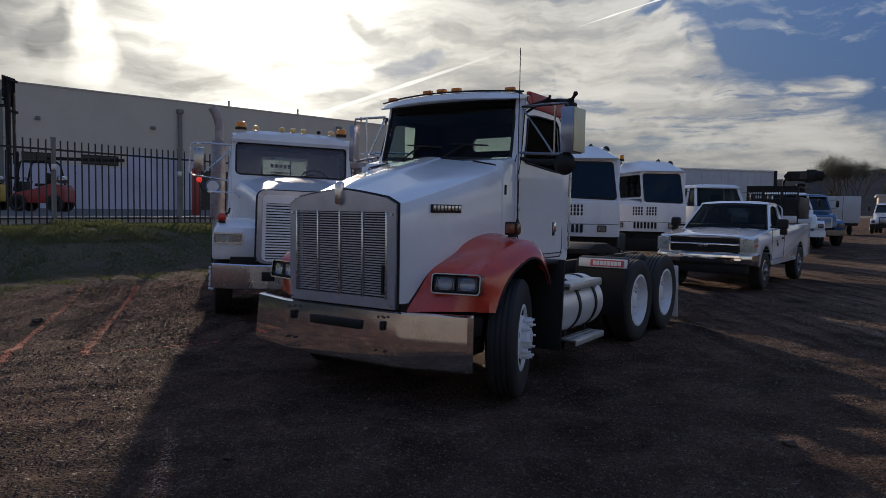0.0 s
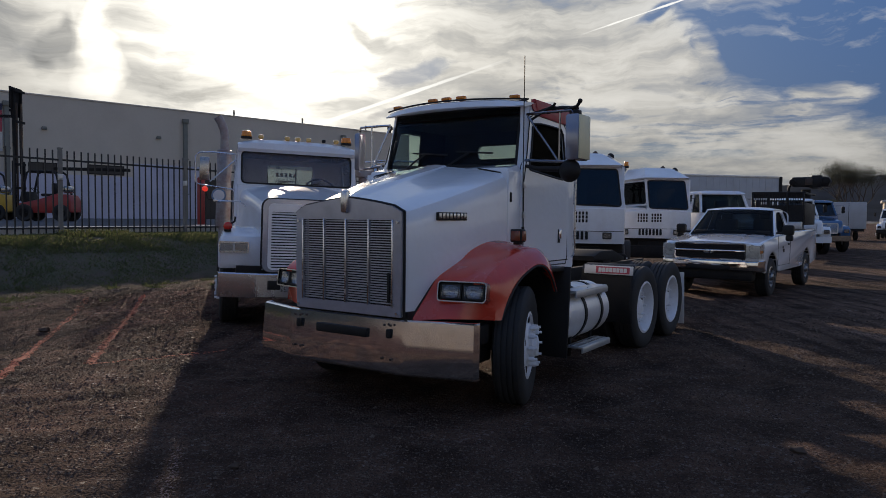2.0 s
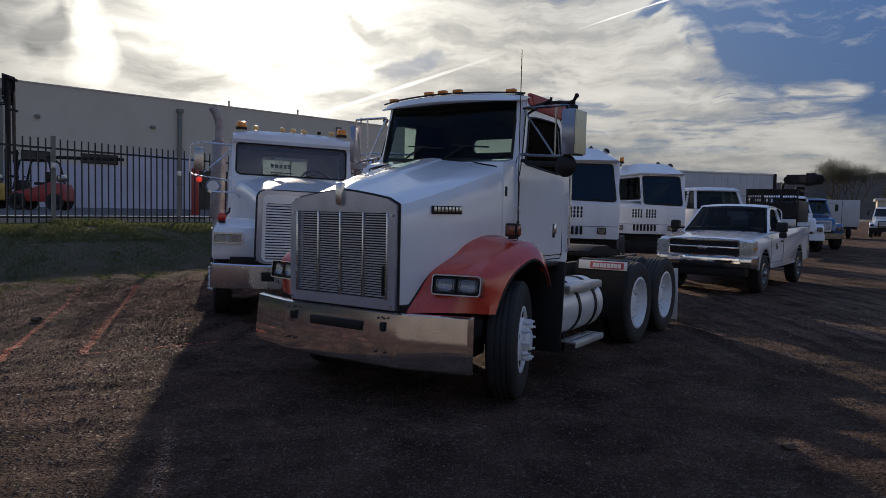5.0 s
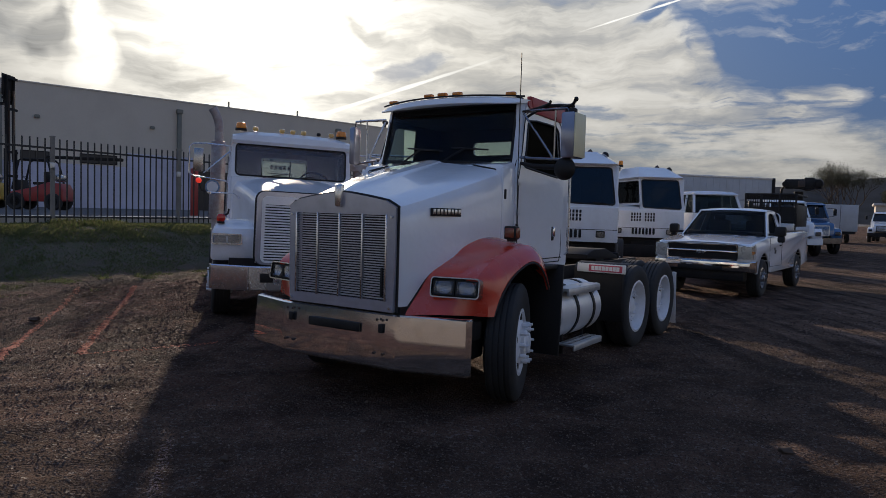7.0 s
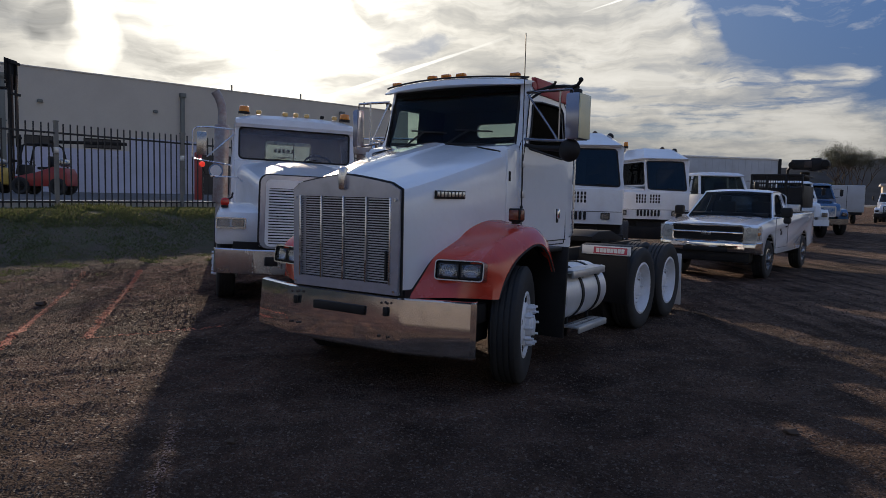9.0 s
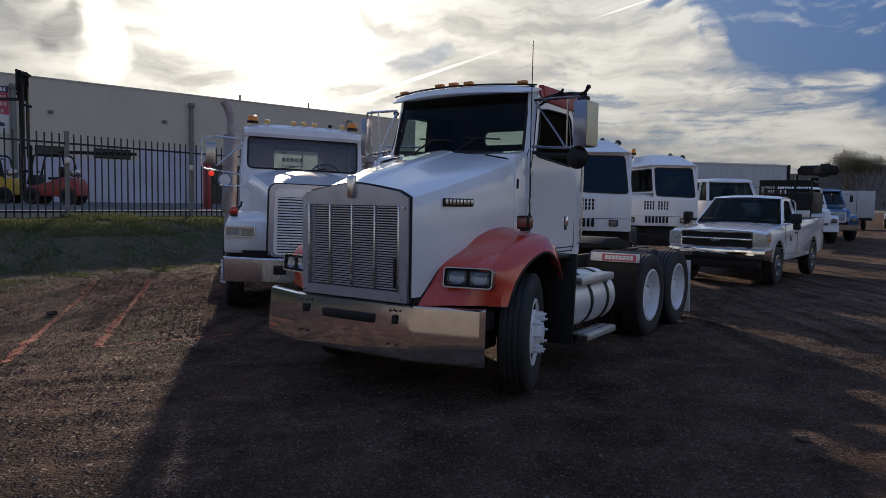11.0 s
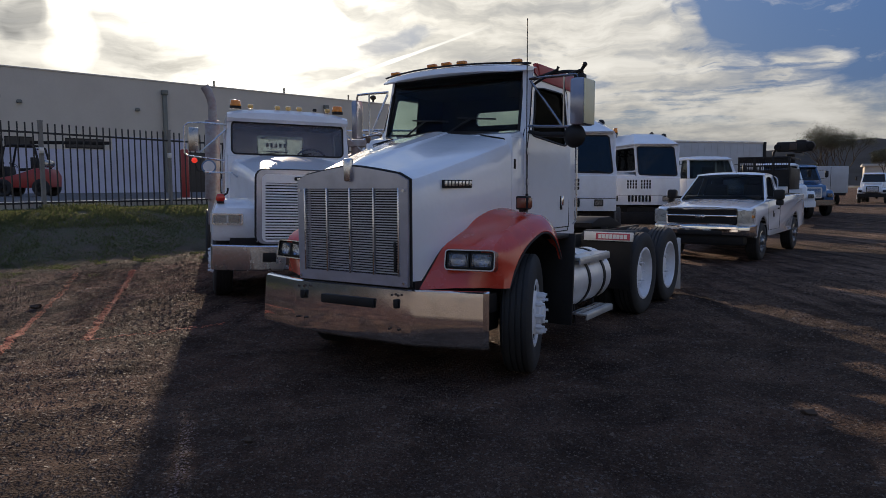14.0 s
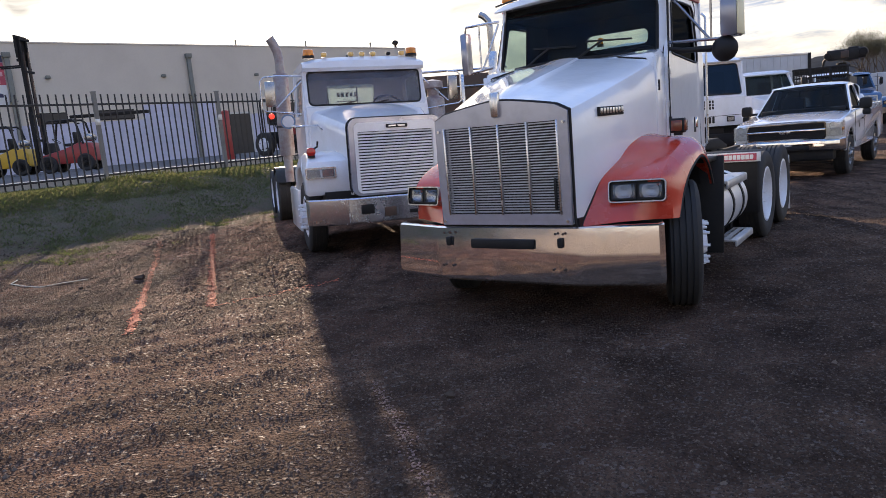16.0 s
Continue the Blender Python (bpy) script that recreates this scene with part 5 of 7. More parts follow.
    part("screen_rubber", B().tube([(x, y - 0.003, z) for x, y, z in i_] + [(i_[0][0], i_[0][1] - 0.003, i_[0][2])], 0.013, 6), BLACK, cab)
    for s in (1, -1):
        part("wiper", B().tube([(s * 0.25 - 0.2, 1.64, 2.06), (s * 0.25 + 0.1, 1.655, 2.12)], 0.008, 5), BLACK, cab)
    part("cowl", B().prism([(1.58, 1.9), (1.60, 2.04), (1.74, 2.06), (1.74, 1.0), (1.6, 1.0)], -0.93, 0.93, 0.02), WHITE_OLD, cab)
    part("cab_floor", B().box((1.86, 1.2, 0.05), (0, 2.3, 1.0)), CHASSIS, cab)
    part("dashboard", B().prism([(1.76, 1.6), (1.76, 2.03), (1.9, 2.06), (2.02, 1.98), (2.05, 1.6)], -0.88, 0.88, 0.03), BLACK, cab)
    for s in (1, -1):
        seat = part("seat", B().box((0.5, 0.5, 0.16), (s * 0.45, 2.45, 1.5), 0.05), SEAT, cab)
        part("backrest", B().box((0.46, 0.13, 0.55), (s * 0.45, 2.70, 1.78), 0.06), SEAT, seat)
    part("steering_wheel", B().lathe([(0.235 + 0.016 * math.cos(radians(a)), 0.016 * math.sin(radians(a))) for a in range(0, 361, 45)], (0, 0, 0), "z", 26).box((0.45, 0.04, 0.015)), BLACK, cab, m=pose(0.42, 2.05, 2.05, 45, 0, 0))
    part("headliner", B().box((1.8, 1.1, 0.03), (0, 2.35, 2.57), 0.01), SEAT, cab)
    # roof lamps
    for x, big in ((-0.80, 1), (-0.58, 0), (-0.17, 0), (0.0, 0), (0.17, 0), (0.62, 0), (0.80, 1)):
        if big:
            bc = part("beacon", B().cyl(0.085, 0.10, (x, 1.86, 2.86), "z", 18, 0.075, 0.015), AMBER, cab, "amber roof beacon")
            part("beacon_base", B().cyl(0.09, 0.04, (x, 1.86, 2.80), "z", 18), BLACK, bc)
        else:
            part("roof_lamp", B().box((0.085, 0.10, 0.07), (x, 1.78, 2.82), 0.025), YELLAMP, cab, "small pale amber roof lamp")
    part("roof_lamp_plain", B().box((0.06, 0.08, 0.05), (0.42, 1.8, 2.82), 0.015), BLACK, cab)
    # mirrors, stacks and air cleaners
    for s in (1, -1):
        mirror = new("mirror")
        mirror.parent = cab
        part("mirror_case", B().box((0.15, 0.08, 0.36), (s * 1.42, 1.75, 2.27), 0.015), STACKS, mirror, "west-coast mirror in a steel case")
        arm = B()
        arm.tube([(s * 0.94, 1.80, 2.52), (s * 1.30, 1.74, 2.53), (s * 1.50, 1.72, 2.51), (s * 1.55, 1.72, 2.46), (s * 1.55, 1.72, 2.06), (s * 1.50, 1.72, 2.02), (s * 0.97, 1.74, 1.96)], 0.013, 8)
        arm.tube([(s * 0.94, 1.8, 2.45), (s * 1.34, 1.74, 2.07)], 0.011, 8)
        part("mirror_arm", arm, STEEL, mirror)
        if s > 0:
            part("air_cleaner", B().lathe([(0.0, 1.35), (0.15, 1.35), (0.175, 1.38), (0.175, 2.08), (0.165, 2.12), (0.09, 2.16), (0.09, 2.26), (0.16, 2.28), (0.16, 2.38), (0.0, 2.42)], (s * 1.14, 1.9, 0), "z", 24), SOOTY, truck, "dull cylindrical air cleaner canister")
        if s > 0:
            continue
        st = part("exhaust_pipe", B().tube([(s * 1.12, 3.15, 0.9), (s * 1.12, 3.15, 2.93), (s * 1.14, 3.14, 3.05), (s * 1.19, 3.12, 3.17), (s * 1.25, 3.10, 3.26)], 0.074, 14, ends=False), SOOTY, truck, "dull steel exhaust stack with a curved tip")
        part("heat_shield", B().cyl(0.125, 1.35, (s * 1.12, 3.15, 2.02), "z", 20, bevel=0.01), SOOTY, st)
    part("side_lamp", B().ball(0.045, (-1.41, 2.0, 1.96), (1, 0.7, 1), 12), REDSUNLIT, truck, "red side lamp, sun through its lens put in as glow")
    part("lamp_stalk", B().tube([(-1.41, 2.0, 1.93), (-1.36, 2.0, 1.80), (-1.0, 2.0, 1.78)], 0.010, 6), BLACK, truck)
    part("round_sticker", B().cyl(0.11, 0.012, (-1.20, 1.712, 1.86), "y", 24), BLUE, truck, "round blue and white sticker")
    part("sticker_centre", B().cyl(0.085, 0.012, (-1.20, 1.704, 1.86), "y", 24), PLATEWHITE, truck)
    # chassis and wheels
    for s in (1, -1):
        part("frame_rail", B().box((0.08, 7.4, 0.26), (s * 0.43, 3.9, 0.86), 0.01), CHASSIS, truck)
        put_wheel(truck, STEER_KIT, (s * 1.15, 0.98, 0.5), s, 0, "front_wheel")
        # step box made long and deep so no sun passes beneath the cab
        part("step_box", B().box((0.32, 1.22, 0.64), (s * 1.0, 2.28, 0.52), 0.03), WHITE_OLD, truck, "white step box")
        part("mud_guard", B().rows([[(s * x, 5.5 - 0.58 * math.cos(a), 0.5 + 0.60 * math.sin(a)) for x in (0.6, 1.2)] for a in [math.pi * k / 12 for k in range(2, 11)]]), BLACK, truck)
    part("engine", B().box((0.8, 1.3, 0.8), (0, 0.85, 1.2), 0.08), CHASSIS, truck)
    # added unseen block between the step boxes, keeps sun off the ground ahead
    part("gearbox", B().box((1.72, 1.3, 0.56), (0, 2.3, 0.52), 0.08), CHASSIS, truck)
    part("front_axle", B().box((1.8, 0.12, 0.12), (0, 0.98, 0.48), 0.02), CHASSIS, truck)
    part("deck", B().box((1.1, 2.4, 0.10), (0, 5.9, 1.05), 0.02), CHASSIS, truck)
    dual(truck, 1.2, 5.5)
    dual(truck, 1.2, 6.8)


build_white_truck()


# ---- cabs made of posts, roof and panes ----
def greenhouse(parent, low, high, mat, r=0.035, panes="fblr", tint=None, roof=0.06):
    """low and high: front x half, back x half, front y, back y, z. Posts, roof slab and glass."""
    (lf, lb, ly0, ly1, lz), (hf, hb, hy0, hy1, hz) = low, high
    L = [Vector(p) for p in ((-lf, ly0, lz), (lf, ly0, lz), (lb, ly1, lz), (-lb, ly1, lz))]
    H = [Vector(p) for p in ((-hf, hy0, hz), (hf, hy0, hz), (hb, hy1, hz), (-hb, hy1, hz))]
    for a, b in zip(L, H):
        part("pillar", B().tube([a, a.lerp(b, 0.5), b], r, 8), mat, parent)
    rb = B().rows([[(x * k, lerp(hy0, hy1, 0.5) + (y - lerp(hy0, hy1, 0.5)) * k2, hz + dz) for x, y in ((-hf, hy0), (-hf * 0.5, hy0 - 0.02), (0, hy0 - 0.03), (hf * 0.5, hy0 - 0.02), (hf, hy0), (hb, hy1), (-hb, hy1))] for k, k2, dz in ((0.97, 0.98, -0.025), (1.045, 1.03, -0.02), (1.055, 1.04, 0.0), (1.02, 1.02, roof * 0.5), (0.90, 0.93, roof * 0.9), (0.6, 0.7, roof * 1.08))], closed=True, cap=True)
    part("roof", rb, mat, parent, smooth=50)
    tint = tint or DARKGLASS
    for key, (i, j), name in (("f", (0, 1), "windscreen"), ("r", (1, 2), "side_window"), ("b", (2, 3), "rear_window"), ("l", (3, 0), "side_window")):
        if key in panes:
            n = (L[j] - L[i]).cross(H[i] - L[i]).normalized() * 0.006
            pane(parent, [L[i], L[j], H[j], H[i]], tint, n, name)


# ---- pickup ----
def build_pickup():
    m = pose(5.97, 15.1, 0, 0, 0, -37.6)
    car = thing("pickup_truck", m, "white regular-cab pickup truck with chrome bumper and black mirrors", "pickup truck")
    arc = lambda cy, r, a0, a1, k=8: [(cy + r * math.cos(radians(lerp(a0, a1, i / k))), 0.42 + r * math.sin(radians(lerp(a0, a1, i / k)))) for i in range(k + 1)]
    prof = [(-0.93, 0.62), (-0.95, 0.9), (-0.93, 1.06), (-0.84, 1.13), (-0.4, 1.185), (0.1, 1.225), (0.34, 1.25), (0.9, 1.27), (1.95, 1.30), (1.97, 1.34), (4.42, 1.36), (4.45, 1.30), (4.46, 0.70), (4.42, 0.58)]
    prof += arc(3.36, 0.50, 10, 170) + [(2.8, 0.50), (0.62, 0.48)] + arc(0.0, 0.50, 10, 170) + [(-0.55, 0.5)]
    def body_shape(c):
        k = max(0.0, (-c.y - 0.55) / 0.4)
        c.x *= 1 - 0.06 * min(k, 1.0) ** 2
        c.x *= 1 - 0.05 * max(0.0, (c.z - 1.0) / 0.3) * (1 if c.y < 1.96 else 0.35)
    body = part("body", B().prism(prof, -1.005, 1.005, 0.035, body_shape, 3), WHITE_PK, car, "white pickup body", smooth=30)
    part("hood_panel", B().rows([[(x, y, lerp(1.085, 1.235, ((y + 0.90) / 1.35) ** 0.75) + 0.052 * (1 - (x / 0.86) ** 4) - 0.012 * math.exp(-((abs(x) - 0.42) / 0.06) ** 2)) for x in [lerp(-0.86, 0.86, i / 24) for i in range(25)]] for y in (-0.90, -0.86, -0.78, -0.6, -0.4, -0.1, 0.15, 0.35, 0.45)]), WHITE_PK, body, "raised white bonnet", smooth=50)
    for s in (1, -1):
        for cy in (0.0, 3.36):
            part("arch_liner", B().rows([[(s * 0.97, y, z) for y, z in arc(cy, 0.495, -5, 185, 12)], [(s * 0.5, y, z) for y, z in arc(cy, 0.495, -5, 185, 12)]]), BLACK, body)
        part("tail_lamp", B().box((0.05, 0.05, 0.32), (s * 0.955, 4.455, 1.1), 0.01), REDLAMP, body)
        dr = part("door", B().tube([(s * 1.004, 0.42, 0.62), (s * 1.004, 0.40, 1.18), (s * 0.985, 0.45, 1.25), (s * 0.985, 1.5, 1.275), (s * 1.0, 1.55, 1.1), (s * 1.004, 1.5, 0.62), (s * 1.004, 0.42, 0.62)], 0.005, 5), BLACK, body)
        part("handle", B().box((0.03, 0.16, 0.035), (s * 1.005, 1.38, 1.06), 0.01), BLACK, dr)
        if s > 0:
            part("door_mark", B().box((0.004, 0.16, 0.08), (1.003, 0.92, 0.93), 0.001).box((0.004, 0.10, 0.05), (1.003, 0.86, 1.0), 0.001), BLACK, dr, "small dark door emblem")
    part("bed_floor", B().box((1.55, 2.35, 0.04), (0, 3.2, 0.85)), BLACK, body)
    # black sheet on the solid body stands for shade inside the bed
    part("bed_well", B().box((1.60, 2.3, 0.02), (0, 3.2, 1.368)), BLACK, body, "black plate standing for the load bed's shaded hollow")
    # front
    face = part("grille", B().ring([(u, -0.99, v) for u, v in round_rect(-0.72, 0.72, 0.775, 1.105, 0.05)], [(u, -0.99, v) for u, v in round_rect(-0.692, 0.692, 0.80, 1.085, 0.035)], (0, 0.06, 0)), CHROME, car, "black mesh grille with a chrome frame and bar")
    part("mesh", B().box((1.40, 0.03, 0.30), (0, -0.958, 0.94)), BLACK, face)
    for i in range(7):
        part("grille_bar", B().box((1.30, 0.012, 0.008), (0, -0.976, 0.835 + 0.035 * i)), BLACK, face)
    part("centre_bar", B().box((1.42, 0.035, 0.05), (0, -0.990, 0.955), 0.014), CHROME, face)
    part("emblem", B().box((0.20, 0.02, 0.075), (0, -1.012, 0.945), 0.02), STEEL, face, "plain metal emblem")
    for s in (1, -1):
        h = part("headlight", B().prism([(-1.0, 0.80), (-0.99, 1.09), (-0.70, 1.12), (-0.60, 1.08), (-0.64, 0.80)], s * 0.70, s * 0.985, 0.02), CLEARLAMP, car, "stacked clear headlight", smooth=20)
        part("lamp_back", B().prism([(-0.965, 0.82), (-0.965, 1.07), (-0.66, 1.10), (-0.66, 0.82)], s * 0.715, s * 0.972), BOWL, h)
        part("indicator", B().box((0.04, 0.22, 0.06), (s * 0.965, -0.80, 0.95), 0.01), AMBER, h)
        for z in (0.885, 1.02):
            part("reflector", B().lathe([(0.07, -0.02), (0.05, 0.02), (0.0, 0.035)], (s * 0.84, -0.975, z), "y", 16), CHROME, h)
    outline = [(-1.0, -0.58), (-1.02, -0.82), (-0.96, -1.0), (-0.7, -1.07), (0.7, -1.07), (0.96, -1.0), (1.02, -0.82), (1.0, -0.58)]
    part("front_bumper", B().rows([[(x, y + d, z) for x, y in outline] for d, z in ((0.06, 0.775), (0.0, 0.76), (-0.015, 0.68), (0.0, 0.58), (0.06, 0.55))]), CHROME, car, "chrome front bumper", smooth=30)
    part("air_dam", B().box((1.7, 0.3, 0.24), (0, -0.82, 0.48), 0.05), BLACK, car, "black lower air dam")
    part("bumper_slot", B().box((0.9, 0.02, 0.09), (0, -1.078, 0.62), 0.01), BLACK, car)
    # cab
    xs_ = lambda z: lerp(0.925, 0.735, (z - 1.26) / 0.56)
    def glassy(u, v):
        return Vector((u * lerp(0.875, 0.69, v), lerp(0.47, 1.10, v) - 0.13 * (1 - u * u) * lerp(1.0, 0.7, v), lerp(1.255, 1.80, v) + 0.02 * (1 - u * u)))
    screen = part("windscreen", B().rows([[glassy(lerp(-1, 1, i / 14), j / 5) for i in range(15)] for j in range(6)]), SMOKE, car, "dark raked windscreen", smooth=60)
    screen.visible_shadow = False
    rim = [glassy(lerp(-1, 1, i / 14), 0) for i in range(15)] + [glassy(1, j / 5) for j in range(1, 6)] + [glassy(lerp(1, -1, i / 14), 1) for i in range(1, 15)] + [glassy(-1, 1 - j / 5) for j in range(1, 6)]
    part("screen_rubber", B().tube(rim, 0.011, 6), BLACK, car)
    skin = []
    for i in range(13):
        u = lerp(-1, 1, i / 12)
        c = (1 - abs(u) ** 3)
        skin.append([(u * 0.72, 1.13 - 0.09 * (1 - u * u), 1.785), (u * 0.745, 1.09 - 0.09 * (1 - u * u), 1.805 + 0.012 * c), (u * 0.74, 1.14 - 0.07 * (1 - u * u), 1.83 + 0.03 * c), (u * 0.72, 1.4, 1.845 + 0.04 * c), (u * 0.72, 1.75, 1.838 + 0.038 * c), (u * 0.74, 1.90, 1.815 + 0.02 * c), (u * 0.73, 1.93, 1.78), (u * 0.68, 1.5, 1.785)])
    part("roof", B().rows(skin, closed=True, cap=True), WHITE_PK, car, "white cab roof", smooth=50)
    back_o = [(u, lerp(2.02, 1.91, (v - 1.25) / 0.55), v) for u, v in round_rect(-0.86, 0.86, 1.25, 1.80, 0.12)]
    back_i = [(u, lerp(2.02, 1.91, (v - 1.25) / 0.55), v) for u, v in round_rect(-0.64, 0.64, 1.38, 1.72, 0.07)]
    part("cab_back", B().ring(back_o, back_i, (0, -0.03, 0)), WHITE_PK, car)
    pane(car, back_i, SHADE, (0, 0.005, 0), "rear_window")
    part("back_lining", B().ring([(x * 0.97, y - 0.045, z) for x, y, z in back_o], [(x, y - 0.045, z) for x, y, z in back_i], (0, 0.008, 0)), SEAT, car)
    part("headliner", B().box((1.30, 0.75, 0.02), (0, 1.5, 1.775), 0.005), SEAT, car)
    # added near-black sheet over the body top stands for the cab's shaded depth
    part("inner_trim", B().box((1.70, 1.40, 0.012), (0, 1.24, 1.318), 0.004), SEAT, car)
    for s in (1, -1):
        edge = [(1.91, 1.80), (1.65, 1.838), (1.35, 1.835), (1.12, 1.80), (0.92, 1.635), (0.72, 1.465), (0.50, 1.285), (0.48, 1.24), (0.9, 1.24), (1.3, 1.24), (1.8, 1.24), (2.03, 1.25)]
        hole = [(1.60, 1.73), (1.5, 1.765), (1.32, 1.765), (1.17, 1.73), (1.03, 1.615), (0.89, 1.50), (0.77, 1.40), (0.75, 1.305), (1.0, 1.29), (1.25, 1.29), (1.5, 1.295), (1.60, 1.32)]
        part("door_frame", B().ring([(s * xs_(z), y, z) for y, z in edge], [(s * xs_(z), y, z) for y, z in hole], (-s * 0.035, 0, 0)), WHITE_PK, car, smooth=30)
        part("door_lining", B().ring([(s * (xs_(z) - 0.045), y, z) for y, z in edge], [(s * (xs_(z) - 0.045), y, z) for y, z in hole], (s * 0.006, 0, 0)), SEAT, car)
        pane(car, [(s * (xs_(z) - 0.015), y, z) for y, z in hole], BLACKGLASS, (-s * 0.004, 0, 0), "side_window")
        part("window_rubber", B().tube([(s * (xs_(z) + 0.001), y, z) for y, z in hole + hole[:1]], 0.008, 5), BLACK, car)
        part("mirror", B().box((0.23, 0.13, 0.22), (s * 1.15, 0.62, 1.38), 0.05).box((0.17, 0.05, 0.05), (s * 1.0, 0.60, 1.31), 0.01).box((0.15, 0.11, 0.13), (s * 1.17, 0.63, 1.21), 0.035), BLACK, car, "black door mirror")
        seat = part("seat", B().box((0.55, 0.5, 0.2), (s * 0.42, 1.35, 0.98), 0.05), SEAT, car)
        part("backrest", B().box((0.5, 0.14, 0.62), (s * 0.42, 1.66, 1.30), 0.06), SEAT, seat)
        part("headrest", B().box((0.26, 0.10, 0.16), (s * 0.42, 1.68, 1.66), 0.04), SEAT, seat)
        part("wiper", B().tube([(s * 0.3 - 0.3, 0.36, 1.275), (s * 0.3 + 0.22, 0.42, 1.30)], 0.009, 5), BLACK, car)
    part("dashboard", B().box((1.62, 0.42, 0.14), (0, 0.68, 1.285), 0.03), BLACK, car)
    part("roof_aerial", B().cyl(0.012, 0.05, (0.1, 1.25, 1.86), "z", 8), BLACK, car)
    for s in (1, -1):
        put_wheel(car, PICKUP_KIT, (s * 0.985, 0.0, 0.40), s, 0, "front_wheel")
        put_wheel(car, PICKUP_KIT, (s * 0.985, 3.36, 0.40), s, 0, "rear_wheel")
    part("underbody", B().box((1.5, 4.6, 0.2), (0, 1.7, 0.55), 0.04), CHASSIS, car)


build_pickup()


# ---- two yard tractors, alike ----
def build_yard_tractor():
    m = pose(5.98, 20.35, 0, 0, 0, -14)
    tr = thing("yard_tractor", m, "white terminal yard tractor with a sloped roof and louvred nose", "yard tractor", "parked yard tractors")
    # nose: full-width lower front, bevelled
    part("nose", B().prism([(0.0, 1.02), (-0.02, 1.30), (0.0, 1.80), (0.06, 1.86), (1.4, 1.86), (1.4, 1.02)], -1.0, 1.0, 0.03), WHITE_OLD, tr, "white flat nose panel")
    part("nose_joint", B().box((1.96, 0.008, 0.012), (0, -0.022, 1.30)), BLACK, tr)
    # cab over the driver's side with a slanting quarter pane
    cab = new("cab")
    cab.parent = tr
    front = [Vector(p) for p in ((-0.16, 0.03, 1.90), (0.93, 0.03, 1.86), (0.82, 0.16, 2.72), (-0.24, 0.16, 2.74))]
    side = [Vector(p) for p in ((-0.95, 0.85, 2.02), (-0.26, 0.08, 2.04), (-0.30, 0.18, 2.70), (-0.95, 0.90, 2.66))]
    for pts, name in ((front, "windscreen"), (side, "quarter_window")):
        n = (pts[1] - pts[0]).cross(pts[3] - pts[0]).normalized()
        def spot_on(u, v, pts=pts):
            return pts[0].lerp(pts[1], u).lerp(pts[3].lerp(pts[2], u), v)
        outer = [spot_on(u, v) for u, v in round_rect(-0.07, 1.07, -0.09, 1.07, 0.01)]
        inner = [spot_on(u, v) for u, v in round_rect(0.01, 0.99, 0.0, 0.97, 0.07)]
        part("window_frame", B().ring(outer, inner, n * -0.05), WHITE_OLD, cab)
        part("window_rubber", B().tube(inner + inner[:1], 0.017, 6), BLACK, cab)
        pane(cab, inner, DARKGLASS, n * -0.006, name)
    part("door_side", B().prism([(0.02, 1.8), (0.16, 2.74), (1.4, 2.74), (1.4, 1.8)], 0.90, 0.97, 0.01, lambda c: None), WHITE_OLD, cab)
    part("back_wall", B().box((1.9, 0.05, 0.95), (0, 1.38, 2.28)), WHITE_OLD, cab)
    part("far_wall", B().box((0.05, 0.55, 0.95), (-0.96, 1.12, 2.28)), WHITE_OLD, cab)
    part("roof", B().rows([[(-0.98, 0.92, 2.70), (-0.30, 0.10, 2.76), (0.90, 0.06, 2.74), (0.99, 1.45, 2.72), (-0.98, 1.45, 2.72)], [(-1.0, 0.90, 2.75), (-0.31, 0.04, 2.80), (0.93, 0.02, 2.78), (1.02, 1.46, 2.78), (-1.0, 1.46, 2.78)], [(-0.80, 0.95, 3.08), (-0.30, 0.72, 3.13), (0.45, 0.70, 3.10), (0.60, 1.40, 3.12), (-0.80, 1.40, 3.12)]], closed=True, cap=True), WHITE_OLD, cab, "white sloping roof", smooth=20)
    part("shelf", B().prism([(0.05, 1.84), (0.05, 1.90), (0.75, 2.02), (0.85, 1.84)], -0.98, -0.26, 0.02), WHITE_OLD, cab)
    part("driver_seat", B().box((0.5, 0.14, 0.8), (0.35, 1.05, 2.15), 0.06).box((0.5, 0.5, 0.15), (0.35, 0.8, 1.85), 0.05), SEAT, cab)
    part("steering_wheel", B().lathe([(0.21 + 0.014 * math.cos(radians(a)), 0.014 * math.sin(radians(a))) for a in range(0, 361, 60)], (0, 0, 0), "z", 20), BLACK, cab, m=pose(0.35, 0.45, 2.05, 30, 0, 0))
    part("wiper", B().tube([(0.75, 0.0, 1.88), (0.4, 0.04, 1.92)], 0.012, 5), BLACK, cab)
    # louvre slots: two rows of tall, one of square
    for i in range(7):
        part("vent", B().box((0.062, 0.02, 0.185), (-0.42 + 0.098 * i, -0.024, 1.20), 0.02), BLACK, tr)
    for k in range(9):
        if k == 4:
            continue
        for j in range(3):
            part("vent", B().box((0.046, 0.02, 0.072), (-0.46 + 0.078 * k, -0.014 + 0.004 * j, 1.53 + 0.088 * j), 0.008), BLACK, tr)
    for s in (-1, 1):
        h = part("headlight", B().ring([(u, -0.02, v) for u, v in round_rect(-0.10, 0.10, -0.075, 0.075, 0.02)], [(u, -0.02, v) for u, v in round_rect(-0.08, 0.08, -0.055, 0.055, 0.015)], (0, 0.03, 0)), BLACK, tr, "black framed headlight", m=pose(0.62 if s > 0 else -0.84, -0.02, 1.20))
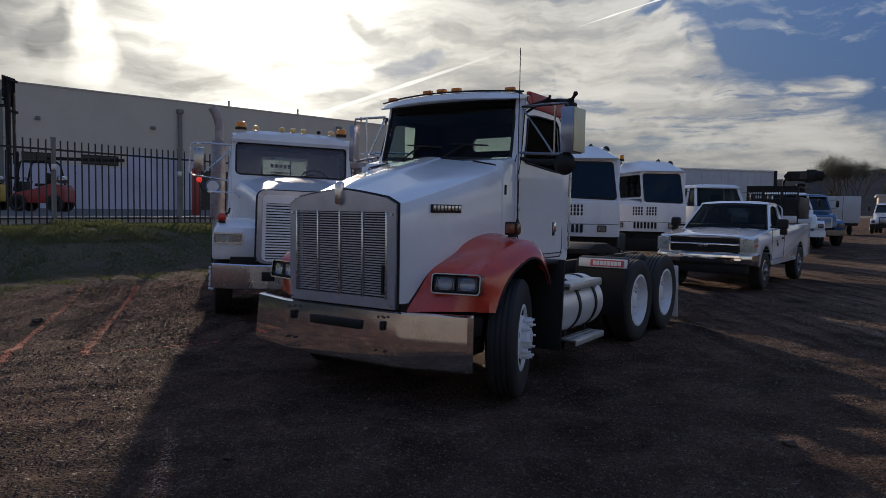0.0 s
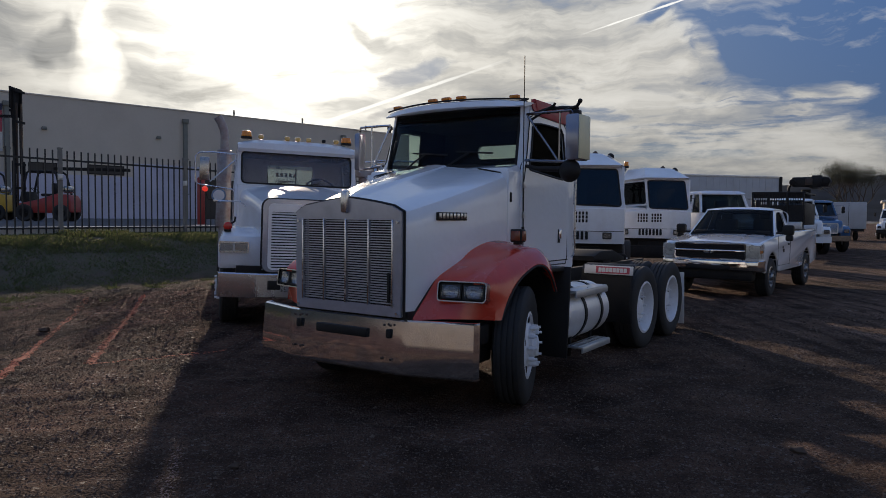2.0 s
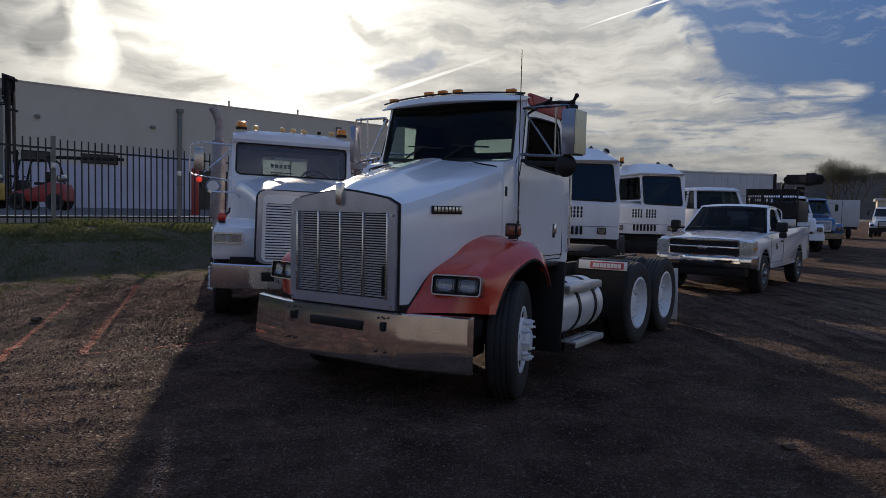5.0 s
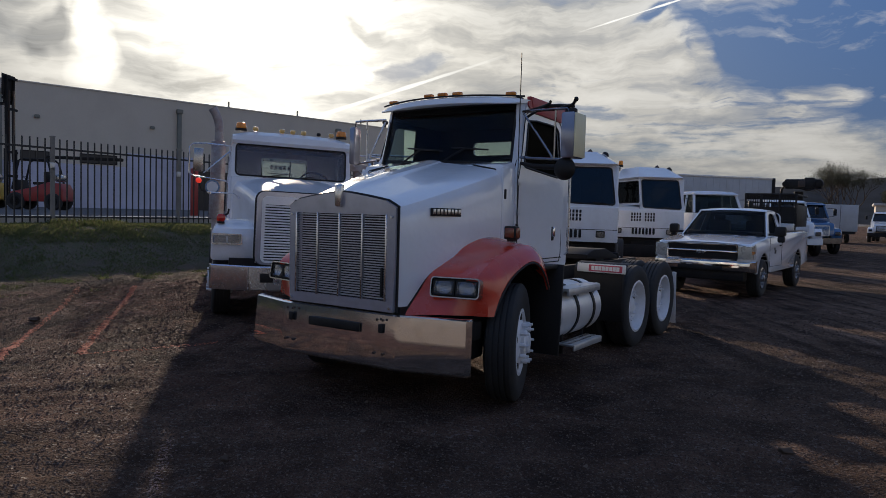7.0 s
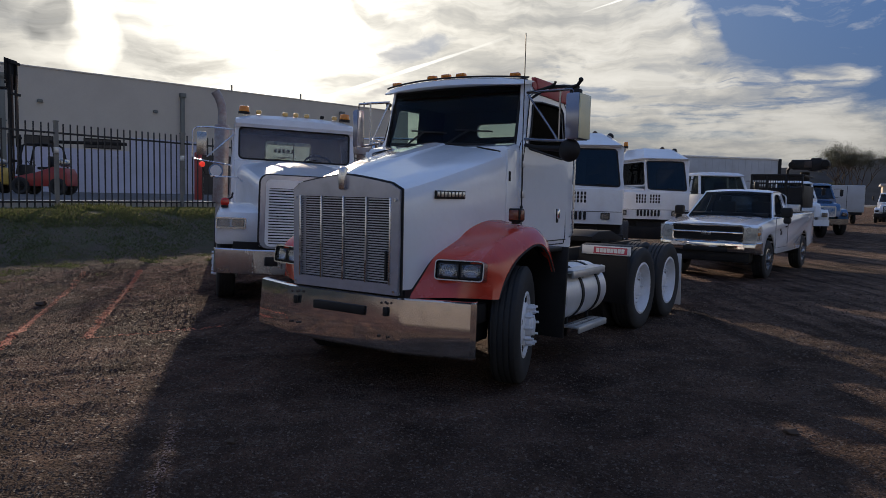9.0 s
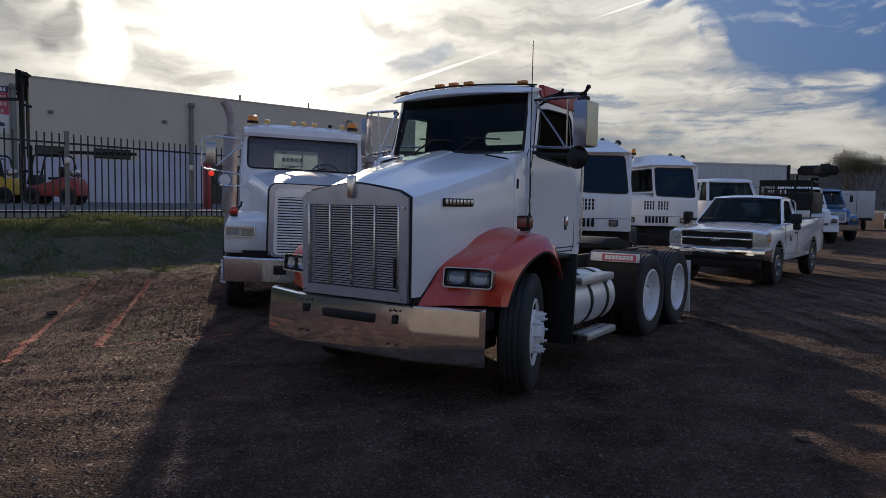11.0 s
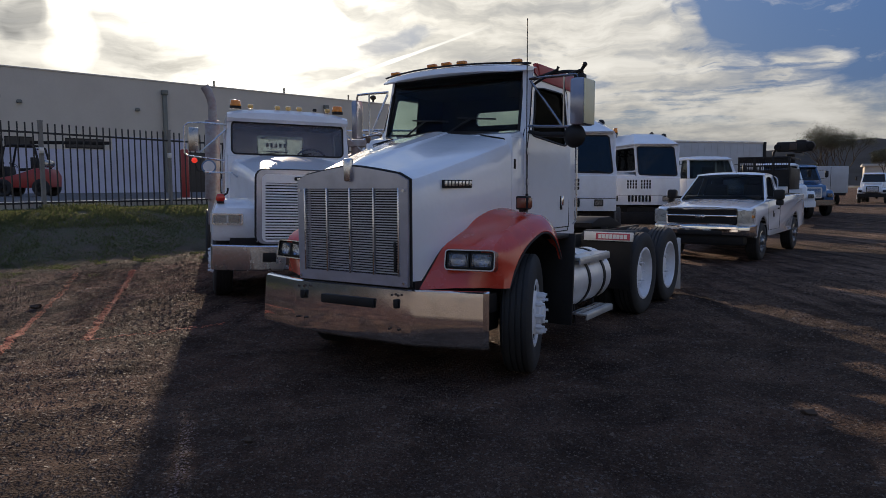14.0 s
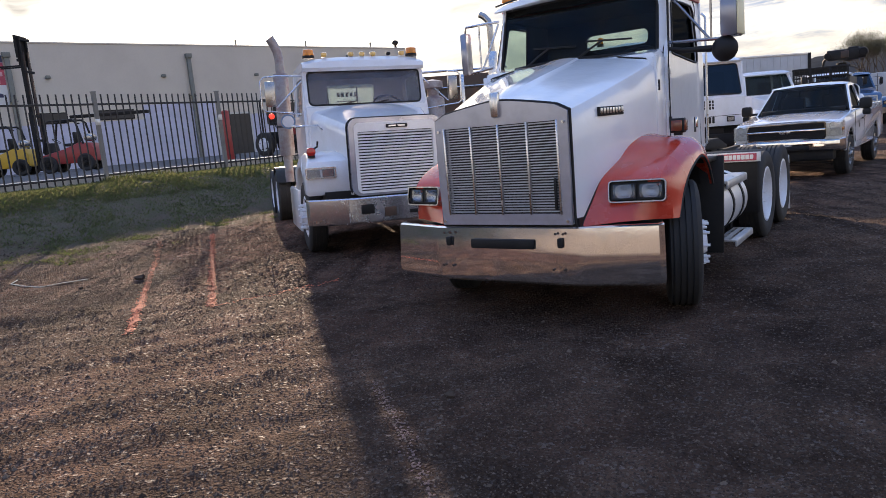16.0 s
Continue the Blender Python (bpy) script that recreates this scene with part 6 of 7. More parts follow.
        part("lens", B().box((0.16, 0.01, 0.11), (0, 0.0, 0)), LENS, h)
    part("beacon", B().cyl(0.07, 0.13, (-0.84, 0.98, 3.27), "z", 16, 0.06, 0.01), AMBER, tr, "orange roof beacon")
    part("beacon_base", B().cyl(0.075, 0.06, (-0.84, 0.98, 3.17), "z", 16), BLACK, tr)
    part("front_bumper", B().box((2.1, 0.3, 0.36), (0, 0.12, 0.62), 0.04), CHASSIS, tr, "black steel bumper")
    part("bumper_gap", B().box((1.9, 0.6, 0.25), (0, 0.5, 0.92)), CHASSIS, tr)
    part("stack", B().tube([(0.3, 1.6, 1.0), (0.3, 1.6, 3.02), (0.32, 1.58, 3.10), (0.24, 1.5, 3.20)], 0.055, 10), RUST, tr, "dark exhaust stack")
    part("air_intake", B().cyl(0.05, 0.5, (0.62, 1.6, 2.85), "z", 12).ball(0.09, (0.62, 1.6, 3.10)), BLACK, tr)
    part("frame_rail", B().box((0.9, 4.6, 0.3), (0, 2.4, 0.8), 0.02), CHASSIS, tr)
    for s in (1, -1):
        put_wheel(tr, STEER_KIT, (s * 1.0, 1.0, 0.5), s, 0, "front_wheel")
        put_wheel(tr, DUAL_KIT, (s * 1.15, 3.9, 0.5), s, 0, "rear_wheel")
    part("mirror", B().box((0.06, 0.10, 0.30), (-1.06, 0.2, 2.5), 0.02).tube([(-0.9, 0.5, 2.75), (-1.06, 0.2, 2.70), (-1.06, 0.2, 2.35)], 0.012, 6), BLACK, cab)
    copy_thing(tr, pose(2.93, 15.70, 0, 0, 0, -14))


build_yard_tractor()


# ---- further parked trucks ----
def conventional(name, m, label, mat, grille_mat, k=1.0, rear=True, tint=None):
    """A bonneted truck, front at y=0: nose, fenders, cab, chassis."""
    t = thing(name, m, label, "truck", "trucks in the far row")
    part("hood", B().prism([(0.0, 0.95), (-0.02, 1.45), (0.08, 1.58), (1.25, 1.80), (1.25, 0.95)], -0.72, 0.72, 0.10, lambda c: None, 3), mat, t, smooth=40)
    for s in (1, -1):
        part("fender", B().prism([(0.12, 0.72), (0.06, 1.10), (0.2, 1.30), (0.6, 1.36), (1.0, 1.28), (1.22, 1.05), (1.25, 0.72), (1.13, 0.72), (1.05, 0.95), (0.8, 1.08), (0.5, 1.05), (0.32, 0.85), (0.30, 0.72)], s * 0.6, s * 1.12, 0.07, None, 3), mat, t, smooth=40)
        h = part("headlight", B().box((0.26, 0.10, 0.20), (s * 0.90, 0.09, 1.06), 0.03), LENS, t, "clear headlight")
        part("lens", B().box((0.24, 0.006, 0.18), (s * 0.90, 0.03, 1.06)), LAMPGLASS, h).visible_shadow = False
        put_wheel(t, STEER_KIT, (s * 1.12, 0.68, 0.5), s, 0, "front_wheel")
        part("mirror", B().box((0.16, 0.08, 0.34), (s * 1.35, 1.45, 2.15), 0.02).tube([(s * 0.98, 1.5, 2.35), (s * 1.35, 1.45, 2.36), (s * 1.35, 1.45, 1.95), (s * 0.98, 1.5, 1.9)], 0.014, 6), BLACK, t, "black wing mirror")
        part("step", B().box((0.25, 0.8, 0.35), (s * 0.95, 1.75, 0.62), 0.03), CHASSIS, t)
    g = part("grille", B().ring([(u, -0.03, v) for u, v in round_rect(-0.46, 0.46, 0.92, 1.46, 0.06)], [(u, -0.03, v) for u, v in round_rect(-0.41, 0.41, 0.97, 1.41, 0.04)], (0, 0.05, 0)), grille_mat, t, "slatted grille")
    for i in range(8):
        part("slat", B().box((0.82, 0.03, 0.022), (0, -0.01, 0.995 + 0.056 * i), 0.004), grille_mat, g)
    part("dark", B().box((0.84, 0.01, 0.46), (0, 0.012, 1.19)), BLACK, g)
    part("bumper", B().rows([[(x, y + d, z) for x, y in ((-1.15, 0.25), (-1.12, 0.05), (-0.7, -0.10), (0.7, -0.10), (1.12, 0.05), (1.15, 0.25))] for d, z in ((0.05, 0.84), (0, 0.83), (0, 0.55), (0.05, 0.54))]), DARKCHROME if grille_mat is ALU else grille_mat, t, "front bumper")
    part("cab_body", B().prism([(1.18, 0.85), (1.18, 1.82), (2.75, 1.86), (2.75, 0.85)], -1.0, 1.0, 0.05), mat, t)
    greenhouse(t, (0.92, 0.94, 1.24, 2.68, 1.84), (0.80, 0.84, 1.55, 2.62, 2.52), mat, 0.05, "fblr", tint, 0.12)
    part("roof_visor", B().prism([(1.40, 2.50), (1.38, 2.535), (1.60, 2.60), (1.62, 2.54)], -0.84, 0.84, 0.012), mat, t)
    for s in (1, -1):
        part("door_post", B().tube([(s * 0.955, 1.95, 1.84), (s * 0.845, 2.0, 2.52)], 0.045, 8), mat, t)
        part("door_seam", B().box((0.008, 0.012, 0.92), (s * 1.002, 2.35, 1.38)), BLACK, t)
        part("door_handle", B().box((0.03, 0.14, 0.03), (s * 1.005, 2.2, 1.62), 0.008), BLACK, t)
    for x in (-0.5, -0.15, 0.0, 0.15, 0.5):
        part("roof_lamp", B().box((0.09, 0.06, 0.035), (x, 1.62, 2.62), 0.012), AMBER, t)
    for s in (1, -1):
        seat = part("seat", B().box((0.5, 0.15, 0.7), (s * 0.42, 2.4, 1.95), 0.06), SEAT, t)
    part("steering_wheel", B().lathe([(0.21 + 0.014 * math.cos(radians(a)), 0.014 * math.sin(radians(a))) for a in range(0, 361, 60)], (0, 0, 0), "z", 18), BLACK, t, m=pose(0.42, 1.85, 1.98, 35, 0, 0))
    if rear:
        part("frame_rail", B().box((0.9, 5.5, 0.28), (0, 4.6, 0.85), 0.02), CHASSIS, t)
        dual(t, 1.18, 5.4)
    return t


def far_row():
    conventional("white_truck", pose(10.11, 24.15, 0, 0, 0, 6), "white medium-duty truck, black mirrors, empty chassis", WHITE_OLD, BLACK, tint=SHADE)
    conventional("white_truck", pose(16.45, 32.3, 0, 0, 0, -6), "white truck nose with a slatted grille beside blue truck", WHITE, WHITE)
    conventional("blue_truck", pose(19.0, 35.2, 0, 0, 0, -4), "blue utility truck with chrome grille and black boom", BLUE, ALU)
    conventional("white_truck", pose(37.4, 59.6, 0, 0, 0, -36), "distant white truck facing out, black grille", WHITE, BLACK)
    # black rack body standing behind the pickup
    rack = thing("stake_body", LOT @ pose(-0.78, 26.9, 0, 0, 0, 0), "black steel stake body with mesh headboard on a chassis", "truck body")
    for x in (-0.95, -0.35, 0.35, 0.95):
        part("post", B().box((0.07, 0.07, 1.55), (x, 0, 1.95), 0.01), BLACK, rack)
    for z in (1.25, 1.6, 2.7):
        part("rail", B().box((1.96, 0.05, 0.09), (0, 0, z), 0.01), BLACK, rack)
    part("panel", B().box((1.9, 0.02, 0.95), (0, 0.03, 1.72)), BLACK, rack)
    part("panel", B().box((1.9, 0.02, 0.22), (0, 0.03, 2.60)), BLACK, rack)
    part("slot_rail", B().box((1.9, 0.03, 0.06), (0, 0.03, 2.37)), BLACK, rack)
    for i in range(22):
        part("mesh_bar", B().box((0.030, 0.016, 0.5), (-0.92 + 0.088 * i, 0.0, 2.42)), BLACK, rack)
    for s in (1, -1):
        part("side_gate", B().box((0.05, 3.4, 0.9), (s * 0.98, 1.75, 1.85), 0.01), BLACK, rack)
        part("top_rail", B().box((0.06, 3.4, 0.08), (s * 0.98, 1.75, 2.7), 0.01), BLACK, rack)
    part("bed", B().box((2.1, 3.6, 0.14), (0, 1.75, 1.15), 0.02), CHASSIS, rack)
    part("tool_box", B().box((0.5, 0.35, 0.35), (0.7, -0.25, 1.35), 0.03), ALU, rack)
    dual(rack, 1.1, 2.6)
    # boom stowed over the blue truck
    boom = thing("stowed_boom", LOT @ pose(-0.9, 36.4, 0, 0, 0, 0), "black stowed utility boom resting on a pedestal", "boom")
    part("pedestal", B().cyl(0.3, 3.2, (0, 0.4, 1.6), "z", 16, 0.22), CHASSIS, boom)
    head = part("head", B().box((1.75, 0.75, 0.50), (0.25, 0, 3.58), 0.09, taper=None).box((0.5, 0.6, 0.62), (0.55, -0.05, 3.60), 0.06), BLACK, boom, "black blocky boom head")
    part("sheave", B().cyl(0.20, 0.9, (0.98, 0, 3.60), "y", 18, bevel=0.04), CHASSIS, head)
    part("sheave", B().cyl(0.17, 0.85, (-0.55, 0, 3.56), "y", 18, bevel=0.04), CHASSIS, head)
    part("cover", B().box((0.34, 0.06, 0.34), (0.2, -0.40, 3.58), 0.03), RUST, head)
    part("arm", B().box((0.35, 3.4, 0.35), (0.1, 1.8, 3.55), 0.05), CHASSIS, boom)
    part("hook", B().tube([(-0.62, 0, 3.5), (-0.78, 0.05, 3.3), (-0.80, 0.1, 3.05)], 0.06, 8), BLACK, boom)
    # long van trailer across the back
    tr = thing("van_trailer", LOT @ pose(-3.38, 45.8, 0, 0, 0, 47.0), "long white van trailer with ribbed flat side", "trailer")
    part("box", B().box((9.6, 2.6, 2.95), (-4.8, 1.3, 2.95), 0.04), GREYBOX, tr)
    for i in range(20):
        part("rib", B().box((0.03, 0.008, 2.8), (-0.25 - 0.48 * i, -0.003, 2.95)), GREYBOX, tr)
    part("top_rail", B().box((9.6, 0.05, 0.12), (-4.8, -0.01, 4.36), 0.01), ALU, tr)
    part("bottom_rail", B().box((9.6, 0.05, 0.16), (-4.8, -0.01, 1.52), 0.01), ALU, tr)
    part("corner_post", B().box((0.22, 0.06, 2.9), (-0.10, -0.02, 2.95), 0.01), CHASSIS, tr, "dark rear corner post")
    part("undercarriage", B().box((9.0, 1.2, 0.3), (-4.8, 1.3, 1.25)), CHASSIS, tr)
    for x in (-1.6, -2.8):
        put_wheel(tr, DUAL_KIT, (x, 0.05, 0.5), 1, -90)
    part("landing_leg", B().box((0.12, 0.12, 1.2), (-8.2, 0.5, 0.65)), CHASSIS, tr)
    # white box standing far off
    bx = thing("box_trailer", LOT @ pose(-0.6, 58.6, 0, 0, 0, 15), "plain white enclosed trailer at the lot's far end", "trailer")
    part("box", B().box((2.9, 4.5, 2.1), (0, 2.2, 2.0), 0.05), GREYBOX, bx)
    part("door_seam", B().box((0.03, 0.01, 2.0), (0.2, -0.055, 2.0)), BLACK, bx)
    part("frame", B().box((2.6, 4.6, 0.2), (0, 2.2, 0.85)), CHASSIS, bx)
    for s in (1, -1):
        put_wheel(bx, PICKUP_KIT, (s * 1.3, 2.2, 0.4), s)


far_row()


# ---- fence ----
def build_fence():
    m = LOT @ pose(-13.18, 4.3, FENCE_Z - 0.02)
    f = thing("iron_fence", m, "black wrought-iron picket fence along the bank", "fence", kind="structure")
    panel = 3.46
    picket = B().box((0.026, 0.026, 2.02), (0, 0, 1.08)).mesh("picket", FENCE, 0)
    post = B().box((0.085, 0.085, 2.14), (0, 0, 1.07), 0.006).box((0.10, 0.10, 0.03), (0, 0, 2.14), 0.006).mesh("post", POSTGREY, 0)
    rail = B().box((0.04, panel, 0.045), (0, panel / 2, 0), 0.005).mesh("rail", FENCE, 0)
    far = B()
    for k in range(-2, 9):
        part("post", post, None, f, m=pose(0, k * panel, 0))
        for z in (0.22, 1.86):
            part("rail", rail, None, f, m=pose(0, k * panel, z))
        for i in range(1, 20):
            y = k * panel + panel * i / 20
            if -1 <= k <= 4:
                part("picket", picket, None, f, m=pose(0, y, 0))
            else:
                far.box((0.02, 0.02, 2.02), (0, y, 1.08))
    tagged(part("pickets", far, FENCE, f, smooth=0), kind="stuff")
    for k in (0, 1):
        part("lamp_box", B().box((0.06, 0.10, 0.14), (0.06, k * panel - 0.03, 1.45), 0.01), ALU, f)
    # kerb strip under the fence and pale paving behind
    solo("kerb", B().box((0.34, 46, 0.42), (-0.24, 15, 0.04), 0.02), CONCRETE, "pale concrete kerb under the fence", "kerb", m, kind="structure")


build_fence()


# ---- warehouse ----
def build_warehouse():
    m = LOT @ pose(-42, 17.3, 0.0, 0, 0, -13.7)
    w = thing("warehouse", m, "long beige tilt-up warehouse with pale blue lower wall", "building")
    y0, y1, top = -14.0, 30.6, 8.9
    part("wall", B().box((0.4, y1 - y0, top - 0.4), (-0.2, (y0 + y1) / 2, (top + 0.4) / 2)), BEIGE, w, "beige stucco wall", smooth=0)
    part("end_wall", B().box((24, 0.4, top - 0.4), (-12.4, y1 - 0.2, (top + 0.4) / 2)), BEIGE, w, smooth=0)
    part("roof", B().box((24, y1 - y0 - 0.4, 0.3), (-12.4, (y0 + y1) / 2 - 0.3, top - 0.6)), CONCRETE, w, smooth=0)
    part("coping", B().box((0.5, y1 - y0, 0.10), (-0.2, (y0 + y1) / 2, top + 0.05), 0.02), BEIGE, w)
    return w


WAREHOUSE = build_warehouse()


def dress_warehouse(w):
    """What is fixed to the warehouse wall; y runs along it."""
    part("blue_band", B().box((0.03, 12.2, 3.4), (0.017, 0.1, 2.35)), BLUEWALL, w, "pale blue painted lower wall", smooth=0)
    part("blue_band", B().box((0.03, 5.1, 4.35), (0.017, 8.72, 2.83)), BLUEWALL, w, smooth=0)
    part("blue_band", B().box((0.03, 16.8, 3.4), (0.017, 22.2, 2.35)), BLUEWALL, w, smooth=0)
    for y, z, dy, dz in ((0.69, 4.40, 1.5, 0.56), (4.43, 4.45, 2.2, 0.52), (-4.0, 4.4, 2.0, 0.55), (17.0, 4.4, 2.2, 0.55), (21.0, 4.4, 2.2, 0.55)):
        win = part("window", B().ring([(0.05, y + u, z + v) for u, v in round_rect(-dy / 2 - 0.06, dy / 2 + 0.06, -dz / 2 - 0.06, dz / 2 + 0.06, 0.02)], [(0.05, y + u, z + v) for u, v in round_rect(-dy / 2, dy / 2, -dz / 2, dz / 2, 0.02)], (-0.08, 0, 0)), CHASSIS, w, "dark high window")
        part("pane", B().box((0.02, dy, dz), (0.035, y, z)), NIGHT, win)
        part("mullion", B().box((0.03, 0.05, dz), (0.05, y, z)), CHASSIS, win)
    door = part("doorway", B().box((0.05, 2.6, 3.5), (0.03, 12.55, 2.36)), NIGHT, w, "dark open dock doorway")
    part("door_frame", B().box((0.12, 0.12, 3.6), (0.06, 11.22, 2.4)).box((0.12, 0.12, 3.6), (0.06, 13.9, 2.4)).box((0.12, 2.8, 0.12), (0.06, 12.55, 4.15)), CONCRETE, door)
    for y, z0 in ((9.76, 1.0), (23.27, 1.0), (-1.26, 1.0)):
        pipe = part("downpipe", B().box((0.22, 0.28, 8.3 - z0), (0.14, y, (8.3 + z0) / 2), 0.03), PIPE, w, "square rainwater downpipe")
        part("rain_head", B().box((0.32, 0.42, 0.3), (0.17, y, 8.2), 0.03), PIPE, pipe)
        for z in (3.0, 5.5):
            part("pipe_clip", B().box((0.25, 0.4, 0.06), (0.13, y, z)), PIPE, pipe)
    for y in (0.78, 7.89, 14.79, 21.5):
        lamp_box = part("wall_lamp", B().prism([(y - 0.15, 6.80), (y - 0.15, 6.92), (y - 0.10, 6.99), (y + 0.10, 6.99), (y + 0.15, 6.92), (y + 0.15, 6.80)], 0.0, 0.2, 0.03), PIPE, w, "dark wall-pack lamp")
        part("lamp_lens", B().box((0.12, 0.2, 0.02), (0.1, y, 6.795)), LENS, lamp_box)
    for y in (14.0, 20.0, 26.4):
        part("roof_vent", B().cyl(0.07, 0.7, (-1.0, y, 9.2), "z", 10), PIPE, w)
    part("roof_fan", B().cyl(0.10, 0.5, (-1.2, 29.3, 9.2), "z", 10).ball(0.28, (-1.2, 29.3, 9.6), (1, 1, 0.8), 12), CHASSIS, w, "round roof ventilator")
    # a printed banner at the near end: plain bands for its print
    ban = part("banner", B().box((0.03, 1.75, 2.9), (0.05, -2.35, 6.75), 0.004), PLATEWHITE, w, "printed banner, dark strip over a dull red field")
    part("dark_strip", B().box((0.02, 1.72, 0.40), (0.062, -2.35, 7.98)), PRINTDARK, ban)
    part("red_field", B().box((0.02, 1.72, 1.30), (0.062, -2.35, 7.12)), PLATERED, ban)
    for z, wide in ((7.50, 1.45), (7.10, 1.55), (6.68, 1.2)):
        for k in range(7):
            part("letter_bar", B().box((0.01, wide / 7 * 0.72, 0.24), (0.074, -2.35 + wide * ((k + 0.5) / 7 - 0.5), z)), PRINTPINK, ban)
    for k in range(9):
        part("letter_bar", B().box((0.01, 0.11, 0.22), (0.074, -2.99 + 0.16 * k, 7.98)), PLATEWHITE, ban)
    for y, dz in ((-2.72, 0.42), (-2.0, 0.5)):
        part("printed_machine", B().prism([(y - 0.22, 5.75), (y - 0.2, 5.75 + dz), (y - 0.02, 5.75 + dz), (y + 0.05, 6.0), (y + 0.26, 5.95), (y + 0.28, 5.75)], 0.062, 0.072), PRINTDARK, ban)


def build_forklift(name, m, body_mat, label, lift):
    """A counterbalance truck, forks towards -y."""
    t = thing(name, m, label, "forklift", "forklifts behind the fence")
    part("body", B().prism([(-0.75, 0.35), (-0.80, 0.75), (-0.45, 0.82), (0.1, 0.95), (0.75, 1.18), (1.22, 1.12), (1.36, 0.85), (1.34, 0.40), (1.15, 0.35)], -0.52, 0.52, 0.06), body_mat, t, "painted counterweight body")
    part("seat", B().box((0.5, 0.5, 0.12), (0, 0.25, 1.12), 0.04).box((0.5, 0.12, 0.5), (0, 0.5, 1.38), 0.04), BLACK, t)
    part("steering", B().lathe([(0.17 + 0.015 * math.cos(radians(a)), 0.015 * math.sin(radians(a))) for a in range(0, 361, 60)], (0, 0, 0), "z", 18), BLACK, t, m=pose(0, -0.35, 1.32, -35, 0, 0))
    part("dash", B().prism([(-0.72, 0.75), (-0.66, 1.25), (-0.5, 1.25), (-0.42, 0.75)], -0.42, 0.42, 0.03), BLACK, t)
    for s in (1, -1):
        part("guard_post", B().tube([(s * 0.48, -0.72, 0.85), (s * 0.46, -0.45, 2.05), (s * 0.44, -0.3, 2.12)], 0.045, 8), BLACK, t)
        part("guard_post", B().tube([(s * 0.48, 0.95, 1.1), (s * 0.46, 0.75, 2.0), (s * 0.44, 0.6, 2.12)], 0.045, 8), BLACK, t)
        part("guard_rail", B().tube([(s * 0.45, -0.32, 2.12), (s * 0.45, 0.62, 2.12)], 0.04, 8), BLACK, t)
        wf = wheel_kit_small
        put_wheel(t, wf, (s * 0.60, -0.55, 0.36), s, 0, "front_wheel")
        put_wheel(t, wf, (s * 0.56, 0.95, 0.36), s, 0, "rear_wheel")
    for i in range(7):
        part("roof_bar", B().box((0.86, 0.035, 0.03), (0, -0.28 + 0.145 * i, 2.13)), BLACK, t)
    part("rear_lamp", B().box((0.10, 0.06, 0.06), (0.35, 0.82, 1.95), 0.01).box((0.10, 0.06, 0.06), (-0.35, 0.82, 1.95), 0.01), LENS, t)
    part("gas_bottle", B().cyl(0.16, 0.62, (0, 1.05, 1.36), "x", 16, bevel=0.04), STACKS, t)
    mast = new("mast")
    mast.parent = t
    for s in (1, -1):
        part("outer_channel", B().box((0.10, 0.14, 2.4), (s * 0.36, -1.02, 1.35), 0.01), CHASSIS, mast)
        if lift > 2.6:
            part("inner_channel", B().box((0.08, 0.12, lift - 2.0), (s * 0.27, -1.04, 2.0 + (lift - 2.0) / 2), 0.01), CHASSIS, mast)
            part("lift_ram", B().cyl(0.04, lift - 1.2, (s * 0.17, -0.98, 0.6 + (lift - 1.2) / 2), "z", 10), RUST, mast)
        part("fork", B().box((0.11, 1.05, 0.05), (s * 0.25, -1.65, 0.35 if lift < 4 else lift - 1.15), 0.01).box((0.11, 0.05, 0.5), (s * 0.25, -1.13, (0.35 if lift < 4 else lift - 1.15) + 0.24), 0.01), CHASSIS, mast)
    zc = 0.7 if lift < 4 else lift - 0.75
    part("carriage", B().box((0.9, 0.06, 0.10), (0, -1.11, zc - 0.2)).box((0.9, 0.06, 0.10), (0, -1.11, zc + 0.2)), CHASSIS, mast)
    part("load_guard", B().box((0.95, 0.05, 0.9), (0, -1.10, zc + 0.35), 0.01), CHASSIS, mast)
    for z in [0.4, 1.4, 2.4] + ([lift - 0.1, lift - 1.4] if lift > 2.6 else []):
        part("cross_tie", B().box((0.8, 0.05, 0.10), (0, -0.95, z)), CHASSIS, mast)
    if lift > 4:
        part("jib", B().box((0.25, 3.2, 0.13), (0.0, 2.0, 2.24), 0.02, rot=(-0.5, 0, 0)), CHASSIS, t, "dark lifting jib")
    return t


wheel_kit_small = wheel_meshes(0.36, 0.22, 0.19, 0.02, 6, CHASSIS)
NIGHT = material("dark_interior", (0.018, 0.018, 0.022), 0.35, amount=0.4)
PRINTPINK = material("pale_pink_print", (0.62, 0.36, 0.38), 0.6, amount=0.3)
PRINTDARK = material("dark_blue_print", (0.035, 0.035, 0.08), 0.6, amount=0.3)
dress_warehouse(WAREHOUSE)
build_forklift("forklift", pose(-17.47, 29.6, height(-17.47, 29.6), 0, 0, -86), REDFORK, "red forklift truck with its mast raised high", 5.6)
build_forklift("forklift", pose(-20.9, 30.6, height(-20.9, 30.6), 0, 0, -84), YELLOW, "yellow forklift truck with a lowered mast", 2.3)


